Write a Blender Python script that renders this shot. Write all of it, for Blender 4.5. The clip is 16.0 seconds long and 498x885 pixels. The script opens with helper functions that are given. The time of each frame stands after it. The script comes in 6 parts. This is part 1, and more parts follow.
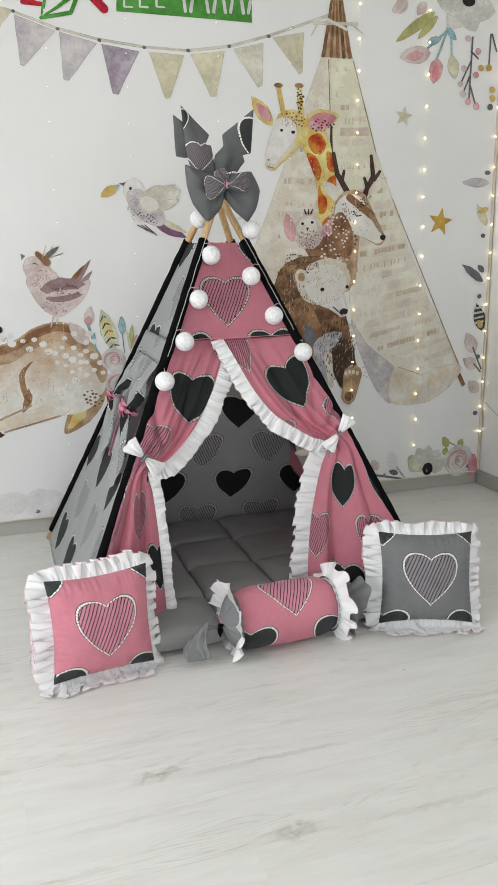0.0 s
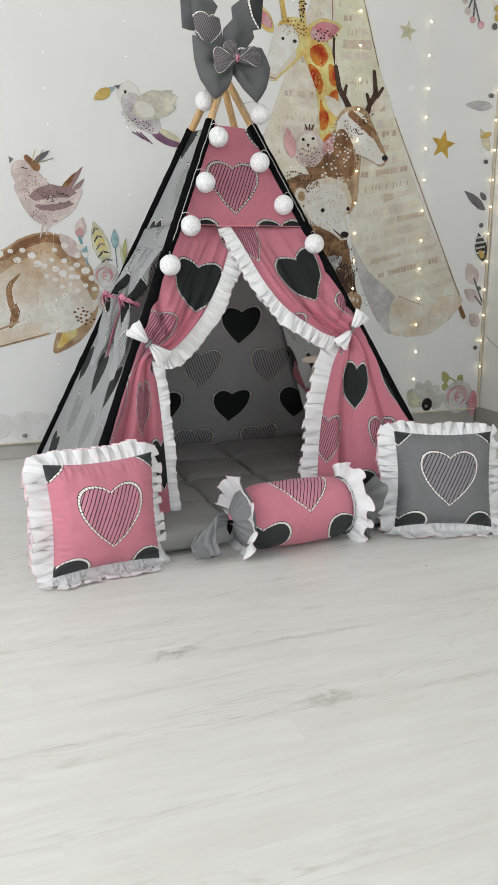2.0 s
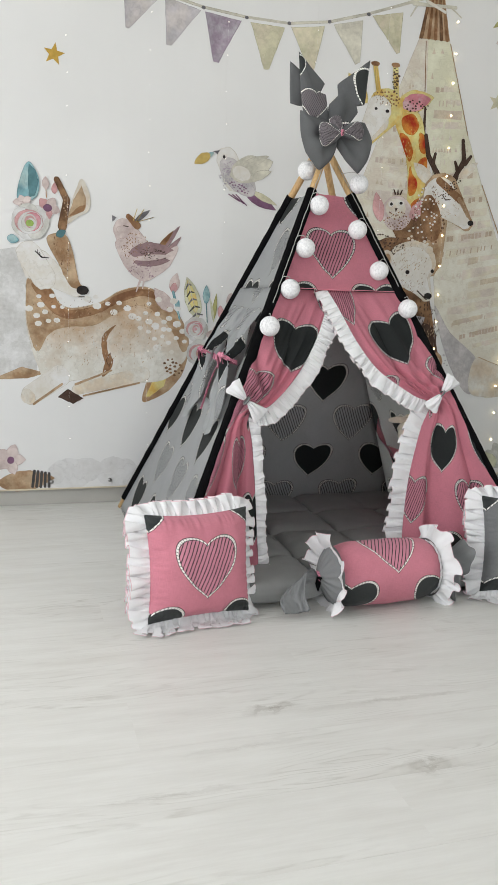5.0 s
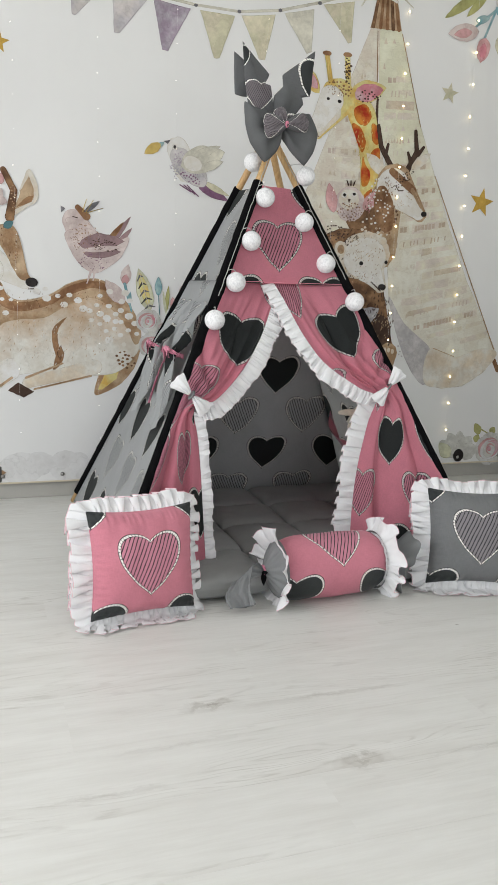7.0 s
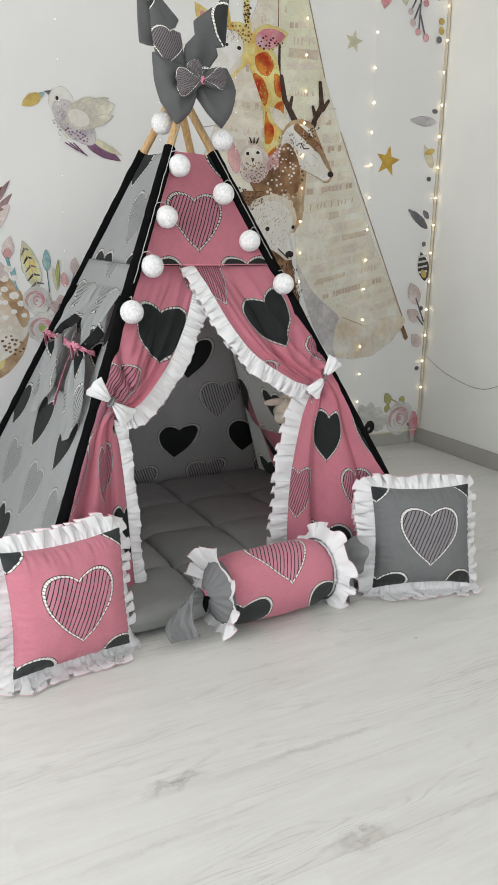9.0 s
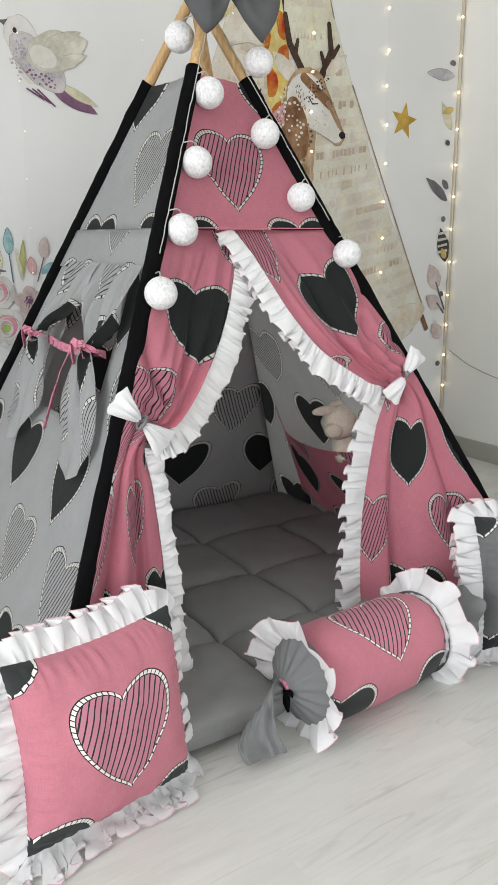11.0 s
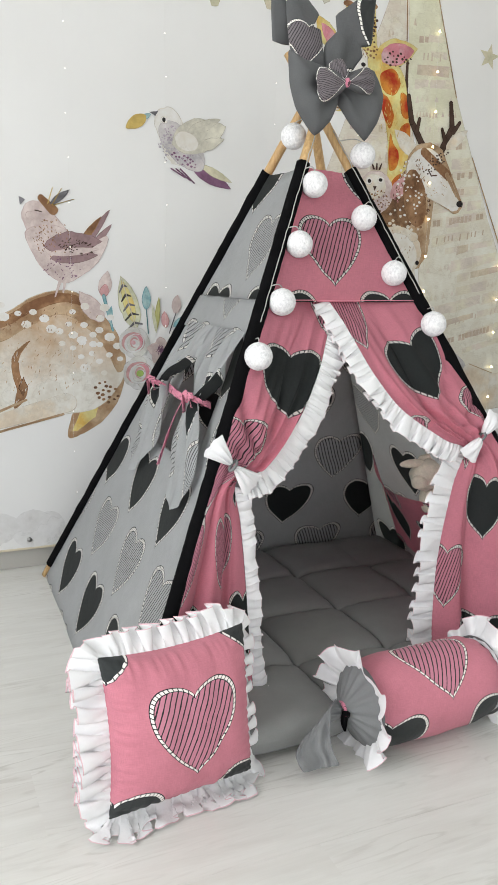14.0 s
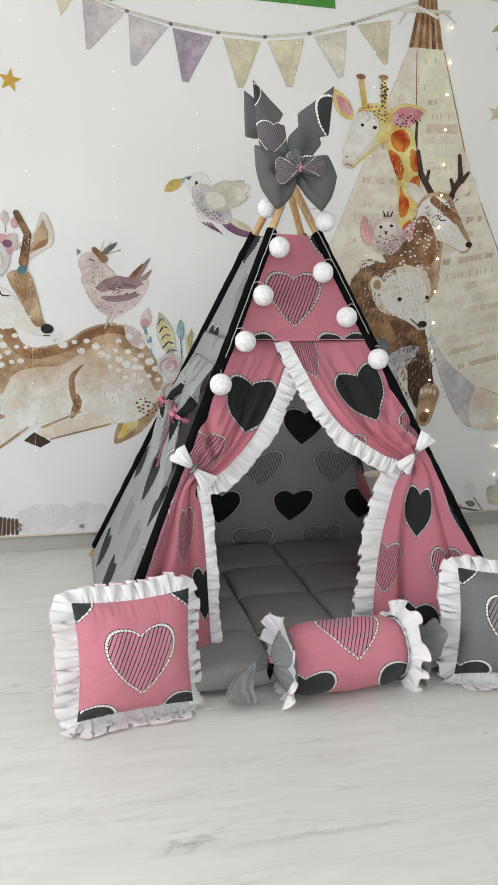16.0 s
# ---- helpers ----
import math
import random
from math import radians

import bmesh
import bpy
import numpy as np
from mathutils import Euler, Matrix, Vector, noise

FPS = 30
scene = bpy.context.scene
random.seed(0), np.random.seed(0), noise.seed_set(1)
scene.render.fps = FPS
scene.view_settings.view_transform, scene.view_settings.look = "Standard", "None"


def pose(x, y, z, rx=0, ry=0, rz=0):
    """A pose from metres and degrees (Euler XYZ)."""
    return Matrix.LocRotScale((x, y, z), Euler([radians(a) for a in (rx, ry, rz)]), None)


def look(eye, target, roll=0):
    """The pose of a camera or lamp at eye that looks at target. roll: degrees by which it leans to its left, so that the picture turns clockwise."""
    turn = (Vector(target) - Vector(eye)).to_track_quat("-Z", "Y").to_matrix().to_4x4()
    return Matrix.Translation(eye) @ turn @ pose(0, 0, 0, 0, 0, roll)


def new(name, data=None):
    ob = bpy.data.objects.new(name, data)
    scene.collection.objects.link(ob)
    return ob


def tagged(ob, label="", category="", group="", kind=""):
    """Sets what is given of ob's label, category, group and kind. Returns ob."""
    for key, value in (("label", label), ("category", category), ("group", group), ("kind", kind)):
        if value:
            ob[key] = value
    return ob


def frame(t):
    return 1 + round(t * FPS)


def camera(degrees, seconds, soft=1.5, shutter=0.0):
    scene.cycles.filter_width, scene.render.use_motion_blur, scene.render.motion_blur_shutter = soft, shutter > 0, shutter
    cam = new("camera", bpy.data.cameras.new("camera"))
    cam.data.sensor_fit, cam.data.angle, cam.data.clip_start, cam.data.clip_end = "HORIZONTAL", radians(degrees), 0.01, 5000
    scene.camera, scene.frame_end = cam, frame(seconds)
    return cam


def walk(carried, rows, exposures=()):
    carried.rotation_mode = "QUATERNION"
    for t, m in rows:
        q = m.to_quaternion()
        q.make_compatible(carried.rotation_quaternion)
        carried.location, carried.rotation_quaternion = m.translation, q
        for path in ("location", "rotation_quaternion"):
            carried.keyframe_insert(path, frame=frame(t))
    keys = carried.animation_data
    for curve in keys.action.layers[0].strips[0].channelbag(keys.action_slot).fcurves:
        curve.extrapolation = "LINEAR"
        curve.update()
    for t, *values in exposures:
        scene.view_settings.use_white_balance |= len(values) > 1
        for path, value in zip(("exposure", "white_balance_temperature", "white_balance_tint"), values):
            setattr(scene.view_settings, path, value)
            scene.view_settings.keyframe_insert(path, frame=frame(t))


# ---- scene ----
cam = camera(34.7, 16.0, soft=0.9)
PATH = [
    (0, (0.066, 0.154, 1.162), (0.679, 2.002, 0.705), -0.6),
    (0.5, (0.038, 0.121, 1.149), (0.677, 1.961, 0.696), -0.2),
    (1, (-0.002, 0.172, 1.04), (0.666, 2.001, 0.586), -0.0),
    (1.5, (-0.017, 0.227, 0.902), (0.667, 2.05, 0.443), 0.1),
    (2, (-0.024, 0.259, 0.819), (0.659, 2.082, 0.36), 0.1),
    (2.5, (-0.037, 0.272, 0.815), (0.634, 2.11, 0.402), 0.7),
    (3, (-0.061, 0.268, 0.836), (0.578, 2.125, 0.46), 1.3),
    (3.2, (-0.076, 0.268, 0.844), (0.547, 2.133, 0.478), 1.3),
    (3.5, (-0.107, 0.259, 0.85), (0.489, 2.135, 0.493), 1.6),
    (3.7, (-0.125, 0.258, 0.855), (0.453, 2.14, 0.503), 1.7),
    (5.8, (-0.154, 0.225, 0.872), (0.41, 2.109, 0.511), 1.9),
    (6, (-0.139, 0.22, 0.875), (0.438, 2.099, 0.508), 1.9),
    (6.5, (-0.1, 0.22, 0.877), (0.513, 2.086, 0.5), 1.8),
    (7, (-0.073, 0.234, 0.887), (0.556, 2.094, 0.505), 1.8),
    (7.5, (-0.014, 0.247, 0.922), (0.643, 2.089, 0.504), 1.8),
    (8, (0.003, 0.306, 0.943), (0.749, 2.095, 0.449), 2.2),
    (8.5, (-0.05, 0.435, 0.978), (0.843, 2.144, 0.448), 2.1),
    (9, (-0.127, 0.574, 0.993), (0.795, 2.274, 0.483), 1.2),
    (9.5, (-0.112, 0.693, 0.981), (0.752, 2.426, 0.481), 0.6),
    (9.7, (-0.079, 0.753, 0.976), (0.781, 2.487, 0.471), 0.5),
    (11.8, (-0.113, 1.358, 0.841), (1.053, 2.908, 0.351), -0.6),
    (12, (-0.119, 1.358, 0.839), (1.026, 2.923, 0.35), -0.4),
    (12.5, (-0.134, 1.324, 0.853), (0.94, 2.941, 0.371), -0.2),
    (13, (-0.146, 1.246, 0.881), (0.848, 2.923, 0.432), -0.2),
    (13.5, (-0.137, 1.129, 0.931), (0.767, 2.866, 0.526), 0.3),
    (14, (-0.101, 0.984, 0.954), (0.675, 2.782, 0.547), 1.1),
    (14.5, (-0.056, 0.857, 0.984), (0.6, 2.701, 0.575), 1.2),
    (15, (-0.013, 0.721, 1.008), (0.605, 2.584, 0.624), 1.1),
    (15.5, (0.066, 0.559, 1.05), (0.624, 2.442, 0.675), 0.5),
    (16, (0.149, 0.414, 1.058), (0.615, 2.319, 0.669), 1.0),
]
walk(cam, [(t, look(eye, target, roll)) for t, eye, target, roll in PATH],
     [(0.0, -0.09), (3.5, -0.15), (6.0, -0.18), (7.5, -0.16), (9.0, -0.09), (12.0, 0.02), (13.5, 0.05), (15.0, -0.02), (16.0, -0.06)])

# ---- light ----
world = bpy.data.worlds.new("sky")
scene.world = world
world.use_nodes = True
wn = world.node_tree
sky = wn.nodes.new("ShaderNodeTexSky")
sky.sky_type, sky.sun_disc = "NISHITA", False
sky.sun_elevation, sky.sun_rotation = radians(40), radians(250)
wn.nodes["Background"].inputs["Strength"].default_value = 0.10
wn.links.new(sky.outputs[0], wn.nodes["Background"].inputs["Color"])


def area_light(name, eye, target, sx, sy, watts, colour):
    lamp = bpy.data.lights.new(name, "AREA")
    lamp.shape, lamp.size, lamp.size_y, lamp.energy, lamp.color = "RECTANGLE", sx, sy, watts, colour
    ob = new(name, lamp)
    ob.matrix_world = look(eye, target)
    return ob


# daylight in the two window openings, one beside and one behind the camera's path
area_light("window_light_side", (-2.62, 0.9, 1.6), (0, 0.9, 1.6), 2.6, 1.7, 92, (0.985, 0.995, 1.0))
area_light("window_light_rear", (-0.2, -3.02, 1.6), (-0.2, 0, 1.6), 3.0, 1.7, 60, (0.985, 0.995, 1.0))
scene.view_settings.exposure = 0.0


# ---- node helpers and materials ----
class Nodes:
    """Builds a node material by small expressions."""

    def __init__(self, name):
        self.mat = bpy.data.materials.new(name)
        self.mat.use_nodes = True
        self.tree = self.mat.node_tree
        self.bsdf = self.tree.nodes["Principled BSDF"]

    def put(self, socket, value):
        if isinstance(value, bpy.types.NodeSocket):
            self.tree.links.new(value, socket)
        elif isinstance(value, (tuple, list)) and len(value) == 3 and socket.type == "RGBA":
            socket.default_value = (*value, 1)
        else:
            socket.default_value = value

    def m(self, op, a, b=None, c=None):
        n = self.tree.nodes.new("ShaderNodeMath")
        n.operation = op
        for i, v in enumerate((a, b, c)):
            if v is not None:
                self.put(n.inputs[i], v)
        return n.outputs[0]

    def mix(self, f, a, b):
        n = self.tree.nodes.new("ShaderNodeMix")
        n.data_type = "RGBA"
        self.put(n.inputs[0], f)
        self.put(n.inputs[6], a)
        self.put(n.inputs[7], b)
        return n.outputs[2]

    def noise(self, scale, detail=4, rough=0.55, vec=None, stretch=None):
        n = self.tree.nodes.new("ShaderNodeTexNoise")
        n.inputs["Scale"].default_value, n.inputs["Detail"].default_value = scale, detail
        n.inputs["Roughness"].default_value = rough
        if vec is None:
            vec = self.coord()
        if stretch:
            mp = self.tree.nodes.new("ShaderNodeMapping")
            mp.inputs["Scale"].default_value = stretch
            self.tree.links.new(vec, mp.inputs["Vector"])
            vec = mp.outputs[0]
        self.tree.links.new(vec, n.inputs["Vector"])
        return n.outputs["Fac"]

    def coord(self, kind="Object"):
        return self.tree.nodes.new("ShaderNodeTexCoord").outputs[kind]

    def uv(self):
        n = self.tree.nodes.new("ShaderNodeSeparateXYZ")
        c = self.coord("UV")
        self.tree.links.new(c, n.inputs[0])
        return n.outputs[0], n.outputs[1], c

    def ramp(self, v, lo, hi):
        n = self.tree.nodes.new("ShaderNodeMapRange")
        n.clamp = True
        self.put(n.inputs[0], v)
        n.inputs[1].default_value, n.inputs[2].default_value = lo, hi
        return n.outputs[0]

    def bump(self, height, strength, dist=0.002):
        n = self.tree.nodes.new("ShaderNodeBump")
        n.inputs["Strength"].default_value, n.inputs["Distance"].default_value = strength, dist
        self.tree.links.new(height, n.inputs["Height"])
        self.tree.links.new(n.outputs[0], self.bsdf.inputs["Normal"])

    def done(self, colour, rough=0.6, metal=0.0, spec=0.5, sheen=0.0, through_cloth=0.0):
        if through_cloth:
            t, mx = self.tree.nodes.new("ShaderNodeBsdfTranslucent"), self.tree.nodes.new("ShaderNodeMixShader")
            self.put(t.inputs["Color"], colour)
            mx.inputs[0].default_value = through_cloth
            self.tree.links.new(self.bsdf.outputs[0], mx.inputs[1])
            self.tree.links.new(t.outputs[0], mx.inputs[2])
            self.tree.links.new(mx.outputs[0], self.tree.nodes["Material Output"].inputs["Surface"])
        self.put(self.bsdf.inputs["Base Color"], colour)
        self.put(self.bsdf.inputs["Roughness"], rough)
        self.bsdf.inputs["Metallic"].default_value = metal
        self.bsdf.inputs["Specular IOR Level"].default_value = spec
        self.bsdf.inputs["Sheen Weight"].default_value = sheen
        return self.mat


def scaled(c, k):
    return tuple(min(1.0, x * k) for x in c)


def plain_mat(name, colour, rough=0.6, vary=0.12, scale=30, bump=0.0, metal=0.0, spec=0.4, sheen=0.0, fine=400):
    n = Nodes(name)
    f = n.m("ADD", n.m("MULTIPLY", n.noise(scale), 0.65), n.m("MULTIPLY", n.noise(fine, 2), 0.35))
    f = n.ramp(f, 0.3, 0.7)
    if bump:
        n.bump(n.noise(fine, 3), bump, 0.001)
    return n.done(n.mix(f, scaled(colour, 1 - vary), scaled(colour, 1 + vary)), rough, metal, spec, sheen)


HEART, STEP_X, STEP_Y = 0.0885, 0.29, 0.36


def print_mat(name, base, dark, inner, line=(0.022, 0.024, 0.026), streak=0.15, cloth_through=0.48, band_in=0.900, drift=0.24):
    """Cotton printed with rows of dark hearts and hatched hearts, on a UV map in metres; a hatched heart sits at the origin."""
    n = Nodes(name)
    x, y, uv = n.uv()

    def heart(ox, oy):
        px = n.m("MULTIPLY", n.m("SUBTRACT", n.m("FRACT", n.m("ADD", n.m("DIVIDE", x, STEP_X), ox)), 0.5), STEP_X / HEART)
        py = n.m("MULTIPLY", n.m("SUBTRACT", n.m("FRACT", n.m("ADD", n.m("DIVIDE", y, STEP_Y), oy)), 0.5), STEP_Y / HEART)
        ux = n.m("ADD", px, n.m("MULTIPLY", n.m("SUBTRACT", drift_a, 0.5), drift))
        uy = n.m("ADD", py, n.m("MULTIPLY", n.m("SUBTRACT", drift_b, 0.5), drift))
        wy = n.m("SUBTRACT", n.m("MULTIPLY", uy, 1.2), n.m("MULTIPLY", n.m("POWER", n.m("ABSOLUTE", ux), 0.75), 0.75))
        f = n.m("SQRT", n.m("ADD", n.m("MULTIPLY", ux, ux), n.m("MULTIPLY", wy, wy)))
        dash = n.m("GREATER_THAN", n.m("FRACT", n.m("MULTIPLY", n.m("ARCTAN2", wy, ux), 52 / math.tau)), 0.2)
        return px, py, f, dash

    # the outlines wander a little, as if drawn by hand
    drift_a, drift_b = n.noise(1, 2, 0.5, uv, (6, 6, 1)), n.noise(1, 2, 0.5, uv, (5.5, 7, 5))
    hx, hy, hf, hd = heart(0.5, 0.5)
    dx, dy, df, dd = heart(0.0, 0.0)
    # cloth: two crossed sets of threads and a soft mottling
    warp, weft = n.noise(1, 3, 0.6, uv, (900, 60, 1)), n.noise(1, 3, 0.6, uv, (60, 900, 1))
    weave = n.m("MULTIPLY", n.m("ADD", warp, weft), 0.5)
    mottle = n.noise(9, 4, 0.6, uv)
    cloth = n.mix(n.ramp(n.m("ADD", n.m("MULTIPLY", weave, 0.7), n.m("MULTIPLY", mottle, 0.3)), 0.35, 0.65), scaled(base, 1 - streak), scaled(base, 1 + streak))
    # hatching: slanted lines of uneven spacing
    warpn = n.noise(14, 2, 0.5, uv)
    s = n.m("ADD", n.m("ADD", n.m("MULTIPLY", hx, 8.0), n.m("MULTIPLY", hy, -3.6)), n.m("MULTIPLY", warpn, 0.6))
    hatch = n.m("LESS_THAN", n.m("FRACT", s), n.m("ADD", 0.09, n.m("MULTIPLY", n.noise(60, 2, 0.5, uv), 0.30)))
    inside = n.mix(hatch, n.mix(0.5, inner, cloth), line)
    white = (0.78, 0.77, 0.73)

    def outline(under, f, dash, fill):
        c = n.mix(n.m("LESS_THAN", f, 0.994), under, line)
        band = n.m("MULTIPLY", n.m("MULTIPLY", n.m("LESS_THAN", f, 0.975), n.m("GREATER_THAN", f, band_in)), dash)
        c = n.mix(band, c, white)
        return n.mix(n.m("LESS_THAN", f, band_in - 0.018), c, fill)

    c = outline(cloth, df, dd, n.mix(n.ramp(weave, 0.3, 0.7), scaled(dark, 0.85), scaled(dark, 1.15)))
    c = outline(c, hf, hd, inside)
    n.bump(n.m("ADD", n.m("MULTIPLY", weave, 0.10), n.m("ADD", n.m("MULTIPLY", n.noise(20, 3, 0.5, uv), 0.9), n.m("MULTIPLY", n.noise(75, 2, 0.5, uv), 0.16))), 0.40, 0.007)
    return n.done(c, 0.85, 0.0, 0.25, 0.08, cloth_through)


PINK, GREY, DARK = (0.73, 0.262, 0.335), (0.43, 0.442, 0.448), (0.030, 0.034, 0.034)
pink_print = print_mat("pink_heart_cotton", PINK, DARK, (0.50, 0.23, 0.31))
grey_print = print_mat("grey_heart_cotton", scaled(GREY, 1.06), DARK, (0.46, 0.46, 0.47), cloth_through=0.40, band_in=0.885)
# same pink cotton as the tent: a darkened copy, shade put into the colour
pink_stuffed_shaded = print_mat("pink_heart_cotton_shaded", scaled(PINK, 0.72), DARK, (0.50, 0.23, 0.31), cloth_through=0.0, band_in=0.912, drift=0.07)
# the tent's grey cotton copied far darker; its shading sits in the base colour
grey_stuffed_shaded = print_mat("grey_heart_cotton_shaded", scaled(GREY, 0.36), DARK, (0.27, 0.235, 0.255), cloth_through=0.0, band_in=0.912, drift=0.07)
pink_plain = plain_mat("pink_cotton", PINK, 0.85, 0.1, 20, 0.2)
tie_n = Nodes("pink_ribbon")
tie_l = tie_n.m("LESS_THAN", tie_n.m("FRACT", tie_n.m("ADD", tie_n.noise(30, 2), tie_n.noise(1, 1, 0.5, None, (70, 70, 70)))), 0.045)
tie_n.bump(tie_n.noise(200, 3), 0.3, 0.001)
pink_tie = tie_n.done(tie_n.mix(tie_l, tie_n.mix(tie_n.noise(60), (0.50, 0.17, 0.25), (0.68, 0.25, 0.34)), (0.10, 0.05, 0.06)), 0.8)
grey_plain = plain_mat("grey_cotton", scaled(GREY, 0.42), 0.85, 0.1, 12, 0.25, sheen=0.05)
bow_grey = plain_mat("bow_grey_cotton", (0.098, 0.101, 0.105), 0.8, 0.1, 18, 0.2)
mat_grey = plain_mat("quilted_grey_cloth", (0.246, 0.250, 0.246), 0.75, 0.1, 10, 0.2, sheen=0.05)
wc = Nodes("white_cotton")
wc.bump(wc.m("ADD", wc.noise(55, 3), wc.m("MULTIPLY", wc.noise(600, 2), 0.08)), 0.35, 0.004)
white_cotton = wc.done(wc.mix(wc.ramp(wc.noise(25, 4), 0.3, 0.7), (0.80, 0.80, 0.815), (0.86, 0.86, 0.87)), 0.8, 0.0, 0.3, 0.05, 0.14)
hem_stitch = plain_mat("pink_hem_stitch", (0.78, 0.55, 0.60), 0.8, 0.2, 300)
pale_stitch = plain_mat("pale_hem_stitch", (0.84, 0.76, 0.77), 0.8, 0.1, 300)
black_sleeve = plain_mat("black_cotton", (0.0045, 0.0045, 0.005), 0.95, 0.3, 40, 0.4, spec=0.06)
pine = Nodes("pine_wood")
pine_mat = pine.done(pine.mix(pine.ramp(pine.noise(1, 4, 0.6, None, (160, 160, 7)), 0.3, 0.7), (0.42, 0.25, 0.10), (0.66, 0.45, 0.22)), 0.5)
cable_mat = plain_mat("pale_cable", (0.42, 0.42, 0.40), 0.5, 0.1)
clear_wire = plain_mat("clear_wire", (0.66, 0.66, 0.65), 0.4, 0.05)
dark_wire = plain_mat("dark_wire", (0.16, 0.16, 0.15), 0.5, 0.1)
steel = plain_mat("eyelet_steel", (0.35, 0.34, 0.33), 0.35, 0.15, 60, metal=1.0)
plush = plain_mat("cream_plush", (0.80, 0.75, 0.62), 0.95, 0.16, 60, 0.8, sheen=0.3, fine=250)
ball_n = Nodes("thread_ball")
ball_f = ball_n.noise(1, 3, 0.7, None, (70, 240, 90))
ball_g = ball_n.noise(1, 3, 0.7, None, (220, 80, 140))
ball_n.bump(ball_n.m("ADD", ball_f, ball_g), 0.55, 0.003)
ball_mat = ball_n.done(ball_n.mix(ball_n.ramp(ball_n.m("ADD", ball_f, ball_g), 0.7, 1.15), (0.60, 0.60, 0.62), (0.85, 0.85, 0.86)), 0.8)
bulb_n = Nodes("warm_bulb")
bulb_n.bsdf.inputs["Emission Color"].default_value = (1.0, 0.78, 0.42, 1)
bulb_n.bsdf.inputs["Emission Strength"].default_value = 8.0
bulb_mat = bulb_n.done((0.9, 0.8, 0.6), 0.3)
dim_n = Nodes("weak_bulb")
dim_n.bsdf.inputs["Emission Color"].default_value = (1.0, 0.92, 0.76, 1)
dim_n.bsdf.inputs["Emission Strength"].default_value = 1.3
dim_mat = dim_n.done((0.85, 0.83, 0.78), 0.3)


# ---- mesh helpers ----
def link(name, verts, faces, material, parent=None, label="", uvs=None, smooth=True, thick=0.0, slots=None, index=None):
    me = bpy.data.meshes.new(name)
    me.from_pydata([tuple(v) for v in verts], [], faces)
    if uvs is not None:
        layer = me.uv_layers.new(name="UVMap")
        for loop in me.loops:
            layer.data[loop.index].uv = uvs[loop.vertex_index]
    for mt in (slots or [material]):
        me.materials.append(mt)
    if index is not None:
        me.polygons.foreach_set("material_index", index)
    if smooth:
        me.polygons.foreach_set("use_smooth", [True] * len(me.polygons))
    me.update()
    ob = new(name, me)
    if thick:
        mod = ob.modifiers.new("thickness", "SOLIDIFY")
        mod.thickness, mod.offset = thick, 0
    if parent is not None:
        ob.parent = parent
    if label:
        tagged(ob, label)
    return ob


def part(name, bm, material, parent=None, label="", smooth=True):
    me = bpy.data.meshes.new(name)
    bm.to_mesh(me)
    bm.free()
    me.materials.append(material)
    if smooth:
        me.polygons.foreach_set("use_smooth", [True] * len(me.polygons))
    ob = new(name, me)
    if parent is not None:
        ob.parent = parent
    if label:
        tagged(ob, label)
    return ob


def surf(name, fn, nu, nv, material, parent=None, label="", uvfn=None, skip=None, thick=0.0, us=None, vs=None, wrap=False):
    """A sheet from fn(u, v), u and v in 0..1; uvfn gives its map in metres; skip(u, v) leaves holes."""
    us = us if us is not None else [i / nu for i in range(nu + 1)]
    vs = vs if vs is not None else [j / nv for j in range(nv + 1)]
    verts, uvs, faces = [], [], []
    for v in vs:
        for u in us:
            verts.append(fn(u, v))
            uvs.append(uvfn(u, v) if uvfn else (u, v))
    w = len(us)
    for j in range(len(vs) - 1):
        for i in range(w - 1):
            if skip and skip((us[i] + us[i + 1]) / 2, (vs[j] + vs[j + 1]) / 2):
                continue
            a, b = j * w + i, j * w + (i + 1)
            faces.append((a, b, b + w, a + w))
    return link(name, verts, faces, material, parent, label, uvs, True, thick)


def tube(points, radius, sides=8, close=True):
    """Vertices and faces of a round tube along points; radius is a number or a function of 0..1."""
    pts = [Vector(p) for p in points]
    verts, faces = [], []
    side = None
    for i, p in enumerate(pts):
        d = (pts[min(i + 1, len(pts) - 1)] - pts[max(i - 1, 0)]).normalized()
        if side is None:
            side = d.orthogonal().normalized()
        side = (side - d * side.dot(d)).normalized()
        up = d.cross(side)
        r = radius(i / (len(pts) - 1)) if callable(radius) else radius
        for k in range(sides):
            a = math.tau * k / sides
            verts.append(p + (side * math.cos(a) + up * math.sin(a)) * r)
    for i in range(len(pts) - 1):
        for k in range(sides):
            a, b = i * sides + k, i * sides + (k + 1) % sides
            faces.append((a, b, b + sides, a + sides))
    if close:
        faces.append(tuple(range(sides))[::-1])
        faces.append(tuple(range(len(verts) - sides, len(verts))))
    return verts, faces


def spline(points, t):
    """A smooth curve through points, t in 0..1."""
    n = len(points) - 1
    f = min(max(t, 0), 1) * n
    i = min(int(f), n - 1)
    f -= i
    p = [Vector(points[min(max(k, 0), n)]) for k in (i - 1, i, i + 1, i + 2)]
    return 0.5 * (2 * p[1] + (p[2] - p[0]) * f + (2 * p[0] - 5 * p[1] + 4 * p[2] - p[3]) * f ** 2 + (3 * p[1] - p[0] - 3 * p[2] + p[3]) * f ** 3)


def box(bm, lo, hi):
    v = [bm.verts.new((x, y, z)) for z in (lo[2], hi[2]) for y in (lo[1], hi[1]) for x in (lo[0], hi[0])]
    for f in ((0, 2, 3, 1), (4, 5, 7, 6), (0, 1, 5, 4), (2, 6, 7, 3), (0, 4, 6, 2), (1, 3, 7, 5)):
        bm.faces.new([v[i] for i in f])


